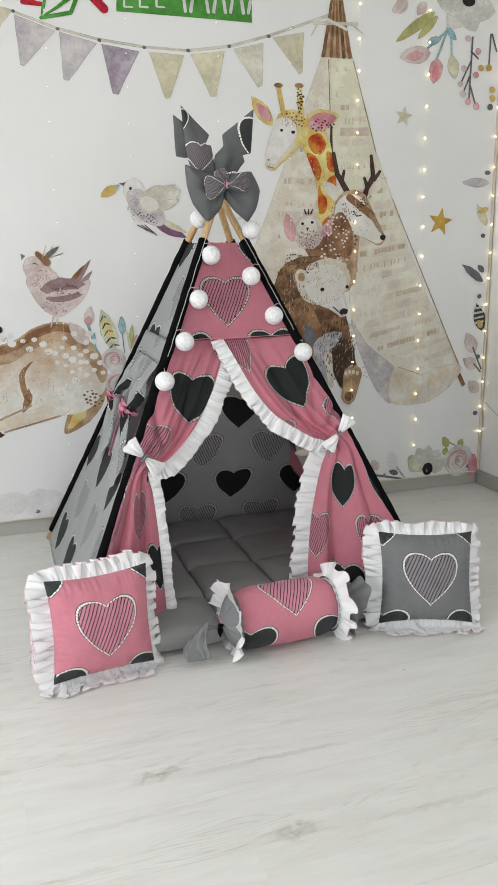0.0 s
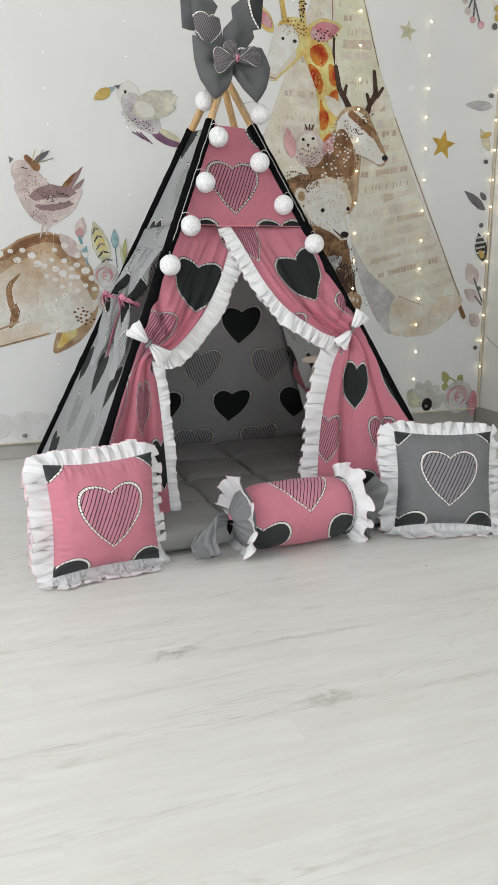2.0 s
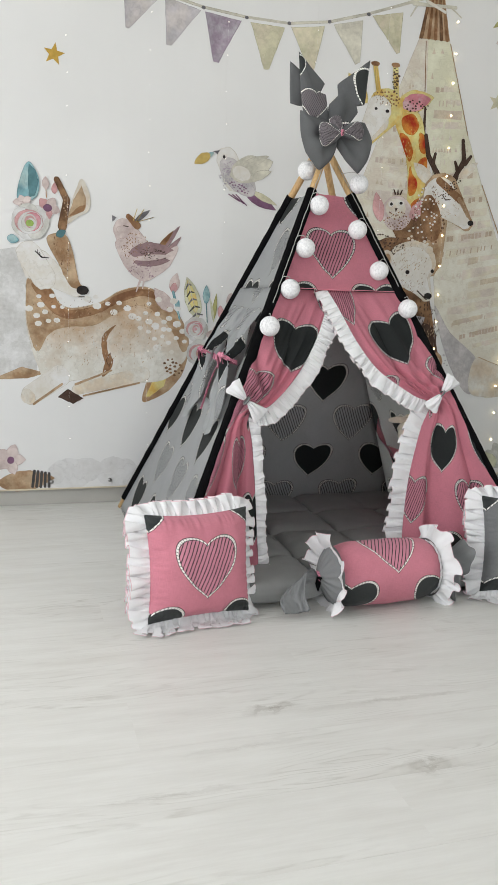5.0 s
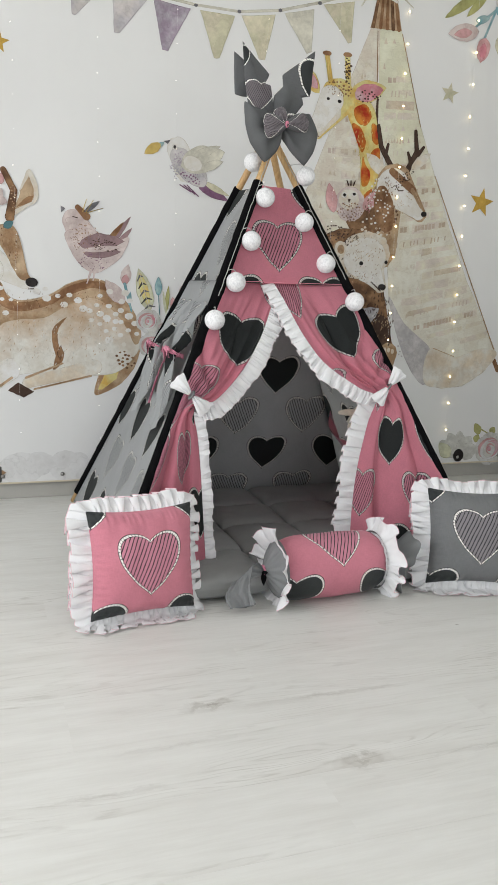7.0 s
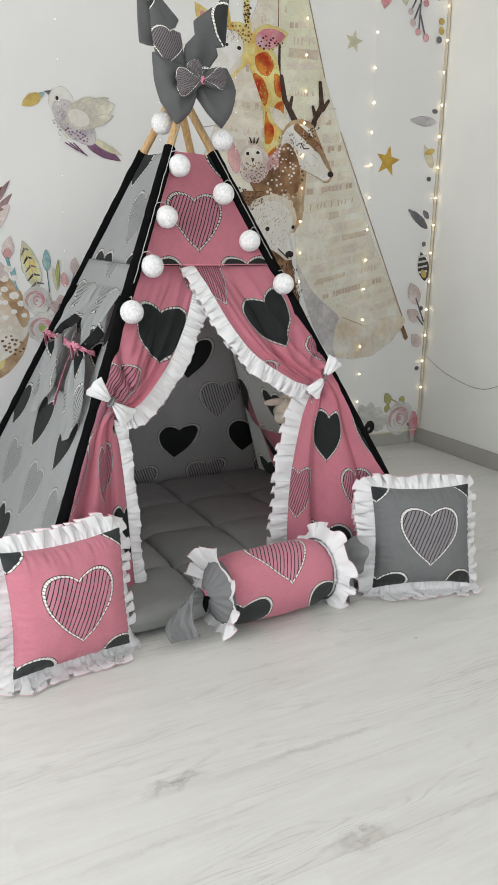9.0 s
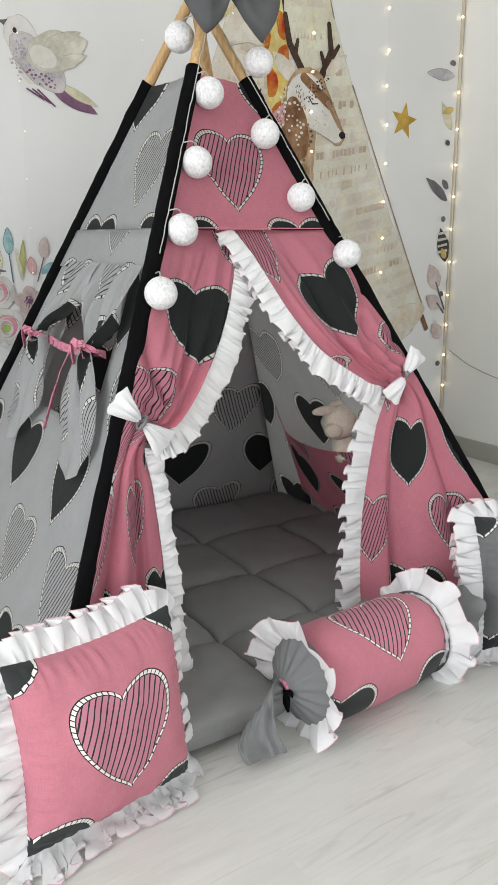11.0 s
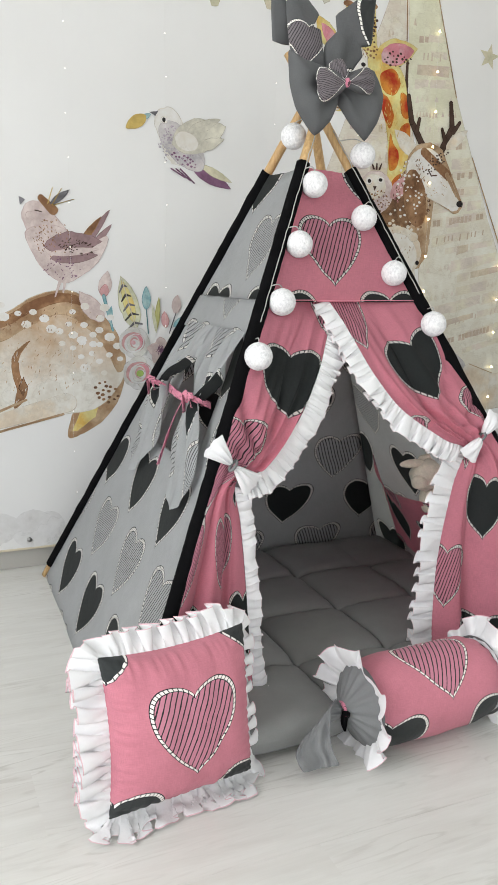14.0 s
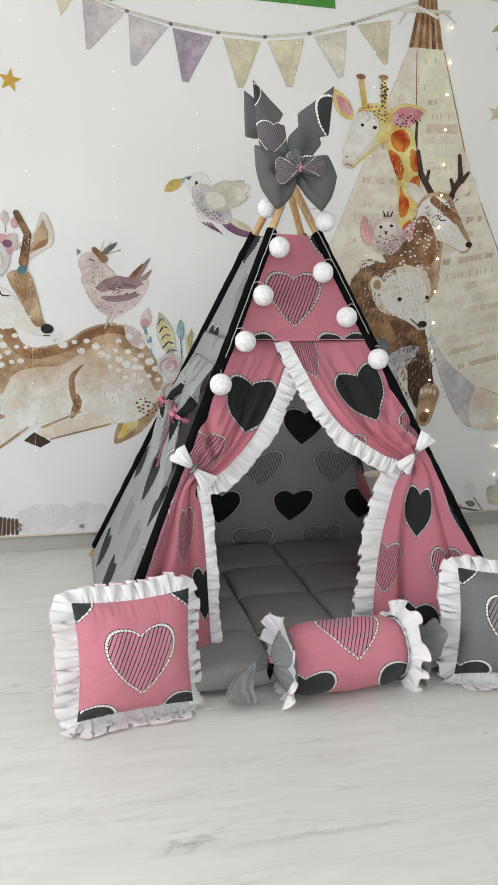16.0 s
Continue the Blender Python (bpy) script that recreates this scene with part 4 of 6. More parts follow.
petal((0.822, BY - 0.060, 1.374), (0.800, BY - 0.050, 1.422), 0.020, 4.0)
petal((0.822, BY - 0.064, 1.374), (0.752, BY - 0.060, 1.364), 0.035, 0.0)
petal((0.822, BY - 0.064, 1.374), (0.895, BY - 0.060, 1.388), 0.028, 2.0)
knot("knot", (0.823, BY - 0.070, 1.374), (0.006, 0.009, 0.010), pink_tie, bow, "dusty pink centre stitch")

# ---- soft toy in the pocket: one plain mesh ----
bm = bmesh.new()
toy_c = Vector((1.186, 2.735, 0.440))
for (dx, dy, dz), (rx_, ry_, rz_) in (((0, 0, -0.006), (0.047, 0.042, 0.045)), ((0.020, 0.006, -0.078), (0.030, 0.030, 0.040)), ((-0.034, -0.018, -0.020), (0.024, 0.022, 0.020)), ((-0.050, -0.004, 0.030), (0.042, 0.008, 0.012)), ((0.006, 0.012, 0.036), (0.030, 0.010, 0.013))):
    got = bmesh.ops.create_uvsphere(bm, u_segments=20, v_segments=14, radius=1)
    for vt in got["verts"]:
        k = 1 + 0.10 * wob(vt.co.x * 4 + dx * 50, vt.co.y * 4, vt.co.z * 4) + 0.05 * wob(vt.co.x * 14, vt.co.y * 14 + dx * 90, vt.co.z * 14)
        vt.co = toy_c + Vector((dx + vt.co.x * rx_ * k, dy + vt.co.y * ry_ * k, dz + vt.co.z * rz_ * k))
toy = part("soft_toy", bm, plush)
tagged(toy, "small cream plush toy tucked into the tent's pocket", "soft toy")

# ---- printed backdrop on the wall ----
BACK_Y = 3.550
paper = Nodes("backdrop_cloth")
pf = paper.noise(2.2, 4, 0.5)
paper.bump(paper.m("ADD", paper.m("MULTIPLY", paper.noise(1, 3, 0.5, None, (5.0, 1, 0.5)), 1.0), paper.m("MULTIPLY", paper.noise(500, 2), 0.02)), 0.35, 0.02)
paper_mat = paper.done(paper.mix(paper.ramp(pf, 0.3, 0.7), (0.678, 0.678, 0.672), (0.715, 0.715, 0.710)), 0.55, 0.0, 0.3)
backdrop = tagged(boxes("backdrop", [((-1.10, BACK_Y, 0.072), (2.426, BACK_Y + 0.004, 2.52))], paper_mat), "white printed cloth backdrop with faded watercolour shapes", "backdrop", kind="structure")
INKS = {}


def tone(rgb):
    return tuple((v / 255) ** 2.2 for v in rgb)


RIM, SOFT = {}, set()


def ink(name, r, g, b, band=None, low=0.66, second=None, fall=None):
    """A watercolour tone from its display colour, blotted at two scales, with tide marks; it may run into a second
    colour, in blots or, with fall, from one height to another. Each tone has a darker one for its dried edge."""
    c = tone((r, g, b))
    n = Nodes("ink_" + name)
    cloud = n.noise(9, 5, 0.6)
    f = n.m("ADD", n.m("MULTIPLY", cloud, 0.72), n.m("MULTIPLY", n.noise(60, 4, 0.6, None, band), 0.28))
    n.bump(n.noise(500, 2), 0.1, 0.0004)
    pale = tuple(min(0.70, x * 1.24 + 0.012) for x in c)
    col = n.mix(n.ramp(f, 0.36, 0.66), scaled(c, low), pale)
    if second:
        big = n.noise(13, 4, 0.6)
        if fall:
            place = n.tree.nodes.new("ShaderNodeSeparateXYZ")
            n.tree.links.new(n.coord(), place.inputs[0])
            k = n.m("ADD", place.outputs[2], n.m("MULTIPLY", n.m("SUBTRACT", big, 0.5), abs(fall[1] - fall[0]) * 1.6))
            k = n.ramp(k, fall[0], fall[1])
        else:
            k = n.ramp(big, 0.42, 0.60)
        sc = tone(second)
        col = n.mix(k, col, n.mix(n.ramp(f, 0.36, 0.66), scaled(sc, low), tuple(min(0.70, x * 1.18 + 0.01) for x in sc)))
    tide = n.m("SUBTRACT", 1.0, n.ramp(n.m("ABSOLUTE", n.m("SUBTRACT", n.m("FRACT", n.m("MULTIPLY", cloud, 5.0)), 0.5)), 0.0, 0.07))
    col = n.mix(n.m("MULTIPLY", tide, 0.30), col, scaled(c, 0.62))
    INKS[name] = len(INKS), n.done(col, 0.7, 0.0, 0.12)
    at = INKS[name][0]
    e = Nodes("ink_edge_" + name)
    ec = tuple(x ** 1.15 * 0.62 for x in c)
    INKS[name + "_edge"] = len(INKS), e.done(e.mix(e.ramp(e.noise(45, 4, 0.6), 0.35, 0.62), ec, scaled(c, 0.95)), 0.7, 0.0, 0.12)
    RIM[at] = INKS[name + "_edge"][0]
    return at


LAV, LAV_D, LAV_L = ink("lavender", 178, 174, 178, None, 0.7, (190, 184, 182)), ink("dusk", 150, 136, 150, None, 0.7, (176, 172, 178)), ink("mist", 182, 178, 178)
KHAKI, KHAKI_L = ink("khaki", 190, 186, 160, None, 0.75, (202, 192, 170)), ink("straw", 196, 192, 178)
CANVAS = ink("canvas", 212, 204, 186, (1, 1, 4), 0.84, (208, 206, 180), (1.15, 1.75))
# rosier, darker canvas ink: the printed tent's shaded side drawn into its colour
ROSY_SHADE_CANVAS = ink("rosy_shade_canvas", 206, 192, 178, (1, 1, 4), 0.84, (214, 206, 190))
BAND_L, BAND, BAND_D = ink("linen", 204, 193, 174, (1, 1, 4), 0.86, (198, 188, 178)), ink("band", 190, 178, 158, None, 0.84, (184, 170, 160)), ink("deep_band", 172, 156, 138, None, 0.82, (184, 168, 154))
CREAM, CREAM_L, TAN = ink("cream", 212, 204, 190, None, 0.80, (204, 188, 168)), ink("ivory", 214, 208, 196, None, 0.86), ink("tan", 180, 156, 128, None, 0.7, (150, 120, 92))
BROWN, BROWN_L, DKBROWN, BLACK = ink("brown", 100, 74, 56, None, 0.6, (150, 116, 86)), ink("fawn", 150, 116, 86, None, 0.6, (120, 86, 62)), ink("bark", 72, 56, 48), ink("soot", 46, 42, 42)
YELLOW, YELLOW_D, ORANGE, GOLD = ink("honey", 208, 192, 132, None, 0.8, (204, 166, 90)), ink("ochre", 194, 168, 100), ink("rust", 190, 124, 52, None, 0.7, (160, 52, 32)), ink("gold", 182, 148, 70)
ROSE, PINK_L, PINK_D, PLUM, MAUVE = ink("rose", 200, 128, 138, None, 0.7, (204, 168, 172)), ink("blush", 204, 184, 180), ink("petal", 196, 152, 152), ink("plum", 120, 88, 112), ink("mauve", 142, 118, 120)
TEAL, TEAL_D, OLIVE, OLIVE_L, GREEN = ink("teal", 118, 158, 166, None, 0.7, (160, 184, 184)), ink("pine", 84, 120, 126), ink("olive", 166, 164, 110), ink("sage", 192, 192, 166), ink("sign", 76, 138, 62)
GREEN_L = ink("sprout", 150, 176, 96)
GREY, GREY_D, GREY_L, CHARCOAL = ink("grey", 158, 156, 160, None, 0.7, (188, 184, 186)), ink("slate", 106, 104, 108), ink("silver", 208, 207, 206, None, 0.9), ink("charcoal", 74, 72, 72)
FAWN_SIDE = ink("fawn_side", 208, 202, 190, None, 0.86, (176, 144, 110), (0.60, 0.86))
WHITE, WHITE_D, RED = ink("chalk", 212, 211, 208), ink("pearl", 198, 196, 190), ink("red", 168, 38, 52)

SOFT |= {GREY_L, BAND_L, BAND, BAND_D}


class Motif:
    """Flat printed shapes, each a hair in front of the last, as one mesh."""

    def __init__(self, base):
        self.y, self.v, self.f, self.i = BACK_Y - 0.0006 - base * 0.0004, [], [], []

    def shape(self, pts, mat):
        k = len(self.v)
        self.v += [(x, self.y, z) for x, z in pts]
        self.f.append(tuple(range(k, k + len(pts))))
        self.i.append(mat)
        xs, zs = [p[0] for p in pts], [p[1] for p in pts]
        if len(pts) > 10 and mat not in SOFT and min(max(xs) - min(xs), max(zs) - min(zs)) > 0.020:
            # pigment dried along the edge, of uneven width
            n = len(pts)
            turn = 1 if sum(pts[i - 1][0] * pts[i][1] - pts[i][0] * pts[i - 1][1] for i in range(n)) > 0 else -1
            k = len(self.v)
            for i, (x, z) in enumerate(pts):
                (ax, az), (bx, bz) = pts[i - 1], pts[(i + 1) % n]
                d = math.hypot(bx - ax, bz - az) or 1
                w = 0.0016 * turn * (0.75 + 1.5 * abs(wob(x * 14, z * 14, 8)))
                self.v += [(x, self.y - 0.00004, z), (x - (bz - az) / d * w, self.y - 0.00004, z + (bx - ax) / d * w)]
            for i in range(n):
                a, b = k + 2 * i, k + 2 * ((i + 1) % n)
                self.f.append((a, b, b + 1, a + 1))
                self.i.append(RIM[mat])
        self.y -= 0.00008

    def rough(self, pts, wave):
        """The outline with a slightly uneven hand-drawn edge."""
        out = []
        for x, z in pts:
            out.append((x + wave * wob(x * 60, z * 60, 1), z + wave * wob(x * 60, z * 60, 5)))
        return out

    def ell(self, x, z, rx, rz, rot, mat):
        c, s = math.cos(radians(rot)), math.sin(radians(rot))
        pts = [(rx * math.cos(a), rz * math.sin(a)) for a in [math.tau * i / 36 for i in range(36)]]
        self.shape(self.rough([(x + c * p - s * q, z + s * p + c * q) for p, q in pts], min(rx, rz) * 0.06), mat)

    def cap(self, x0, z0, r0, x1, z1, r1, mat):
        a = math.atan2(z1 - z0, x1 - x0)
        pts = [(x0 + r0 * math.cos(a + math.pi / 2 + math.pi * i / 14), z0 + r0 * math.sin(a + math.pi / 2 + math.pi * i / 14)) for i in range(15)]
        pts += [(x1 + r1 * math.cos(a - math.pi / 2 + math.pi * i / 14), z1 + r1 * math.sin(a - math.pi / 2 + math.pi * i / 14)) for i in range(15)]
        self.shape(self.rough(pts, min(r0, r1) * 0.12), mat)

    def leaf(self, x0, z0, x1, z1, half, mat):
        dx, dz = x1 - x0, z1 - z0
        n = math.hypot(dx, dz)
        sx, sz = -dz / n * half, dx / n * half
        side = [(t / 12, math.sin(math.pi * (t / 12) ** 0.85) ** 0.8) for t in range(13)]
        pts = [(x0 + dx * t + sx * w, z0 + dz * t + sz * w) for t, w in side] + [(x0 + dx * t - sx * w, z0 + dz * t - sz * w) for t, w in side[-2:0:-1]]
        self.shape(self.rough(pts, half * 0.12), mat)

    def poly(self, corners, mat):
        pts = []
        for (x0, z0), (x1, z1) in zip(corners, corners[1:] + corners[:1]):
            pts += [(x0 + (x1 - x0) * t / 6, z0 + (z1 - z0) * t / 6) for t in range(6)]
        self.shape(self.rough(pts, 0.0025), mat)

    def blob(self, corners, mat):
        """A closed soft outline through the corners."""
        pts, n = [], len(corners)
        for i in range(n):
            four = [Vector((*corners[(i + j) % n], 0)) for j in (-1, 0, 1, 2)]
            pts += [tuple(spline(four, (1 + t / 6) / 3)[:2]) for t in range(6)]
        self.shape(self.rough(pts, 0.0022), mat)

    def weave(self, left, right, z_top, z_bottom, pitch, tilt, thin, seed):
        """Rows of woven marks and broken brush bands between two edges, each a list of (x, z) from the top down."""
        rnd = random.Random(seed)

        def at(edge, z):
            for (x0, z0), (x1, z1) in zip(edge, edge[1:]):
                if z0 >= z >= z1:
                    return x0 + (x1 - x0) * (z0 - z) / (z0 - z1)
            return edge[0][0] if z > edge[0][1] else edge[-1][0]

        base, row, zr = self.y, 0, z_top
        while zr > z_bottom:
            slope = tilt[0] + (tilt[1] - tilt[0]) * (z_top - zr) / (z_top - z_bottom)
            h = pitch * rnd.uniform(0.40, 0.85)
            kind = rnd.choice((0, 1, 1, 2, 3))
            mark = rnd.choice((BAND_L, BAND, BAND, BAND_D))
            x = at(right, zr) - 0.006
            # brush band
            while True:
                ln = rnd.uniform(0.05, 0.16)
                x1, z1 = x - ln, zr - slope * (at(right, zr) - x + ln)
                z0 = zr - slope * (at(right, zr) - x)
                if x1 < at(left, z1) + 0.006:
                    break
                if rnd.random() < 0.75:
                    self.y = base - 0.00008 * (1 + row % 2)
                    self.poly([(x, z0), (x, z0 - h * rnd.uniform(0.7, 1.1)), (x1, z1 - h * rnd.uniform(0.7, 1.1)), (x1, z1)], rnd.choice((BAND_L, BAND_L, BAND_L, BAND)))
                x = x1 - rnd.uniform(-0.002, 0.02)
            # marks
            x, w = at(right, zr) - 0.012, pitch * rnd.uniform(0.26, 0.40)
            self.y = base - 0.00030
            while kind:
                z = zr - slope * (at(right, zr) - x) - pitch * 0.12
                if x - w < at(left, z) + 0.006:
                    break
                if rnd.random() > thin:
                    e, q = w * rnd.uniform(0.75, 0.95), pitch * rnd.uniform(0.36, 0.50)
                    s = slope * e
                    if kind == 1:
                        self.shape([(x, z - q), (x - e, z - q - s), (x - e / 2, z - s / 2)], mark)
                    elif kind == 2:
                        self.shape([(x, z), (x, z - q), (x - e, z - q - s), (x - e, z - s)], mark)
                    else:
                        self.shape([(x, z), (x - 0.1 * e, z - q), (x - 0.5 * e, z - q - s), (x - 0.4 * e, z - s)], mark)
                    self.y = base - 0.00030
                x -= w
            zr -= pitch * rnd.uniform(0.80, 1.10)
            row += 1
        self.y = base - 0.00042

    def star(self, x, z, r, mat):
        self.shape([(x + r * (1 if i % 2 == 0 else 0.42) * math.sin(i * math.pi / 5 + 0.15), z + r * (1 if i % 2 == 0 else 0.42) * math.cos(i * math.pi / 5 + 0.15)) for i in range(10)], mat)

    def dots(self, x, z, rx, rz, rot, n, r, mat, seed):
        rnd = random.Random(seed)
        c, s = math.cos(radians(-rot)), math.sin(radians(-rot))
        kept = []
        for _ in range(n * 6):
            a, d = rnd.random() * math.tau, rnd.random() ** 0.5
            p, q = rx * d * math.cos(a), rz * d * math.sin(a)
            if len(kept) >= n or any((p - i) ** 2 + (q - j) ** 2 < (2.3 * r) ** 2 for i, j in kept):
                continue
            kept.append((p, q))
            k = r * (0.65 + 0.5 * rnd.random())
            cx, cz = x + c * p - s * q, z + s * p + c * q
            self.shape([(cx + k * math.cos(t) * 1.1, cz + k * math.sin(t) * 0.85) for t in [math.tau * i / 7 + a for i in range(7)]], mat)
            self.y += 0.00007

    def fur(self, x, z, rx, rz, rot, n, ln, ang, wide, mat, seed):
        """Short tapering brush strokes scattered over an ellipse."""
        rnd = random.Random(seed)
        c, s = math.cos(radians(-rot)), math.sin(radians(-rot))
        for _ in range(n):
            a, d = rnd.random() * math.tau, rnd.random() ** 0.5
            p, q = rx * d * math.cos(a), rz * d * math.sin(a)
            t = radians(ang + rnd.uniform(-28, 28))
            k = ln * rnd.uniform(0.5, 1.2)
            ux, uz = math.cos(t) * k / 2, math.sin(t) * k / 2
            sx, sz = -math.sin(t) * wide * 0.7, math.cos(t) * wide * 0.7
            cx, cz = x + c * p - s * q, z + s * p + c * q
            self.shape([(cx - ux, cz - uz), (cx + sx, cz + sz), (cx + ux, cz + uz), (cx - sx, cz - sz)], mat)
            self.y += 0.000078

    def rose(self, x, z, r):
        for k in range(7):
            a = k * math.tau / 7
            self.ell(x + 0.52 * r * math.cos(a), z + 0.50 * r * math.sin(a), r * 0.50, r * 0.42, math.degrees(a) + 90, WHITE if k % 2 else WHITE_D)
        for k, (q, m) in enumerate(((0.70, PINK_D), (0.63, WHITE), (0.50, ROSE), (0.44, WHITE_D), (0.31, PINK_D), (0.25, WHITE), (0.14, ROSE))):
            self.ell(x + 0.06 * r * (k % 3 - 1), z - 0.05 * r * (k % 2), q * r, q * r * 0.86, 25 * k, m)

    def done(self, label):
        ordered = [m for _, m in sorted(INKS.values(), key=lambda t: t[0])]
        used = sorted(set(self.i))
        # the outlines run either way round: turn every face towards the room
        faces = []
        for f in self.f:
            area = sum(self.v[a][0] * self.v[b][2] - self.v[b][0] * self.v[a][2] for a, b in zip(f, f[1:] + f[:1]))
            faces.append(f if area > 0 else f[::-1])
        return link("printed_motif", self.v, faces, None, backdrop, label, None, False, slots=[ordered[u] for u in used], index=[used.index(i) for i in self.i])


print_ = Motif(0)  # painted bunting of grey and khaki pennants
LABEL = "painted bunting of grey and khaki pennants"
print_.cap(0.233, 2.074, 0.0052, 0.274, 2.065, 0.0052, KHAKI_L)
print_.cap(0.274, 2.065, 0.0050, 0.433, 2.017, 0.0050, KHAKI_L)
print_.cap(0.433, 2.017, 0.0053, 0.594, 1.988, 0.0053, KHAKI_L)
print_.cap(0.594, 1.988, 0.0055, 0.768, 1.973, 0.0055, KHAKI_L)
print_.cap(0.768, 1.973, 0.0053, 0.949, 1.971, 0.0053, KHAKI_L)
print_.cap(0.949, 1.971, 0.0055, 1.124, 1.998, 0.0055, KHAKI_L)
print_.cap(1.124, 1.998, 0.0058, 1.289, 2.047, 0.0058, KHAKI_L)
print_.cap(1.290, 2.047, 0.0058, 1.449, 2.104, 0.0058, KHAKI_L)
print_.cap(1.449, 2.104, 0.0060, 1.598, 2.159, 0.0060, KHAKI_L)
print_.poly([(0.174, 2.091), (0.269, 2.063), (0.203, 1.980)], KHAKI)
print_.poly([(0.277, 2.055), (0.427, 2.009), (0.303, 1.876), (0.289, 1.878)], LAV)
print_.poly([(0.440, 2.006), (0.584, 1.975), (0.468, 1.832), (0.448, 1.833)], LAV)
print_.poly([(0.601, 1.973), (0.749, 1.956), (0.659, 1.790), (0.637, 1.793)], LAV_D)
print_.poly([(0.788, 1.957), (0.933, 1.953), (0.871, 1.788), (0.848, 1.786)], KHAKI)
print_.poly([(0.960, 1.957), (1.105, 1.978), (1.065, 1.802), (1.040, 1.803)], KHAKI)
print_.poly([(1.142, 1.989), (1.274, 2.022), (1.268, 1.856), (1.248, 1.846)], KHAKI_L)
print_.poly([(1.315, 2.044), (1.453, 2.075), (1.448, 1.913), (1.433, 1.907)], KHAKI)
print_.ell(0.276, 2.065, 0.007, 0.006, 0, GREY_D)
print_.ell(0.436, 2.015, 0.008, 0.006, 0, GREY_D)
print_.ell(0.594, 1.986, 0.008, 0.007, 0, GREY_D)
print_.ell(0.770, 1.971, 0.008, 0.006, 0, GREY_D)
print_.ell(0.950, 1.971, 0.008, 0.007, 0, GREY_D)
print_.ell(1.124, 1.998, 0.008, 0.007, 0, GREY_D)
print_.ell(1.297, 2.047, 0.009, 0.007, 0, GREY_D)
print_.done(LABEL)

print_ = Motif(1)  # painted cream canvas shape with patterned bands
LABEL = "painted cream canvas shape with patterned bands"
print_.blob([(1.537, 1.983), (1.577, 1.985), (1.590, 1.64), (1.655, 1.190), (1.420, 0.80), (1.287, 0.853), (1.180, 1.090), (1.245, 1.240), (1.395, 1.62)], ROSY_SHADE_CANVAS)
print_.poly([(1.577, 1.985), (1.681, 1.991), (1.801, 1.622), (1.990, 1.187), (2.104, 0.951), (2.308, 0.605), (2.243, 0.518), (2.127, 0.449), (2.009, 0.439), (1.926, 0.456), (1.842, 0.521), (1.758, 0.678), (1.699, 0.865), (1.672, 1.086), (1.651, 1.401), (1.592, 1.640)], CANVAS)
LEFT_EDGE = [(1.540, 1.985), (1.395, 1.62), (1.245, 1.240), (1.190, 1.09)]
SEAM = [(1.575, 1.985), (1.586, 1.64), (1.640, 1.30), (1.655, 0.90)]
FLAP_EDGE = [(1.582, 1.985), (1.598, 1.64), (1.657, 1.40), (1.680, 1.086), (1.705, 0.865), (1.800, 0.735), (1.945, 0.640)]
RIGHT_EDGE = [(1.681, 1.990), (1.801, 1.622), (1.990, 1.187), (2.104, 0.951), (2.290, 0.640)]
print_.weave(LEFT_EDGE, SEAM, 1.90, 1.06, 0.050, (0.10, -0.10), 0.5, 5)
print_.y += 0.00042
print_.weave(FLAP_EDGE, RIGHT_EDGE, 1.96, 0.70, 0.052, (0.02, 0.26), 0.45, 9)
print_.cap(1.569, 1.974, 0.0017, 1.579, 1.773, 0.0020, BROWN_L)
print_.cap(1.585, 1.765, 0.0033, 1.587, 1.575, 0.0083, DKBROWN)
print_.blob([(1.699, 0.865), (1.790, 0.745), (1.937, 0.625), (1.905, 0.540), (1.918, 0.456), (1.842, 0.521), (1.758, 0.678)], LAV_L)
print_.dots(1.82, 0.62, 0.07, 0.05, 40, 26, 0.006, LAV, 41)
# crossed pole tips and the cord tied round them
print_.poly([(1.572, 2.206), (1.632, 2.212), (1.654, 2.108), (1.681, 1.986), (1.532, 1.982), (1.562, 2.101)], TAN)
for x0, x1, tone_ in ((1.580, 1.545, BROWN), (1.592, 1.580, BROWN_L), (1.602, 1.612, BROWN_L), (1.616, 1.640, BROWN), (1.626, 1.668, BROWN_L)):
    print_.cap(x0, 2.205, 0.0045, x1, 1.990, 0.0085, tone_)
print_.cap(1.500, 2.114, 0.0075, 1.699, 2.122, 0.0068, KHAKI_L)
print_.cap(1.560, 2.132, 0.0065, 1.652, 2.098, 0.0060, CREAM_L)
print_.cap(1.520, 2.116, 0.0045, 1.487, 2.062, 0.0025, KHAKI_L)
print_.cap(1.675, 2.121, 0.0045, 1.730, 2.085, 0.0022, KHAKI_L)
print_.cap(2.292, 0.576, 0.0110, 2.318, 0.527, 0.0110, BROWN_L)
print_.blob([(1.945, 0.634), (2.068, 0.590), (2.202, 0.630), (2.306, 0.612), (2.240, 0.523), (2.126, 0.455), (2.009, 0.445), (1.922, 0.460), (1.905, 0.545)], CREAM)
print_.cap(1.950, 0.632, 0.0016, 2.068, 0.592, 0.0016, TAN)
print_.cap(1.686, 1.974, 0.0022, 1.803, 1.610, 0.0022, TAN)
print_.cap(1.894, 1.405, 0.0024, 2.285, 0.630, 0.0030, TAN)
print_.done(LABEL)

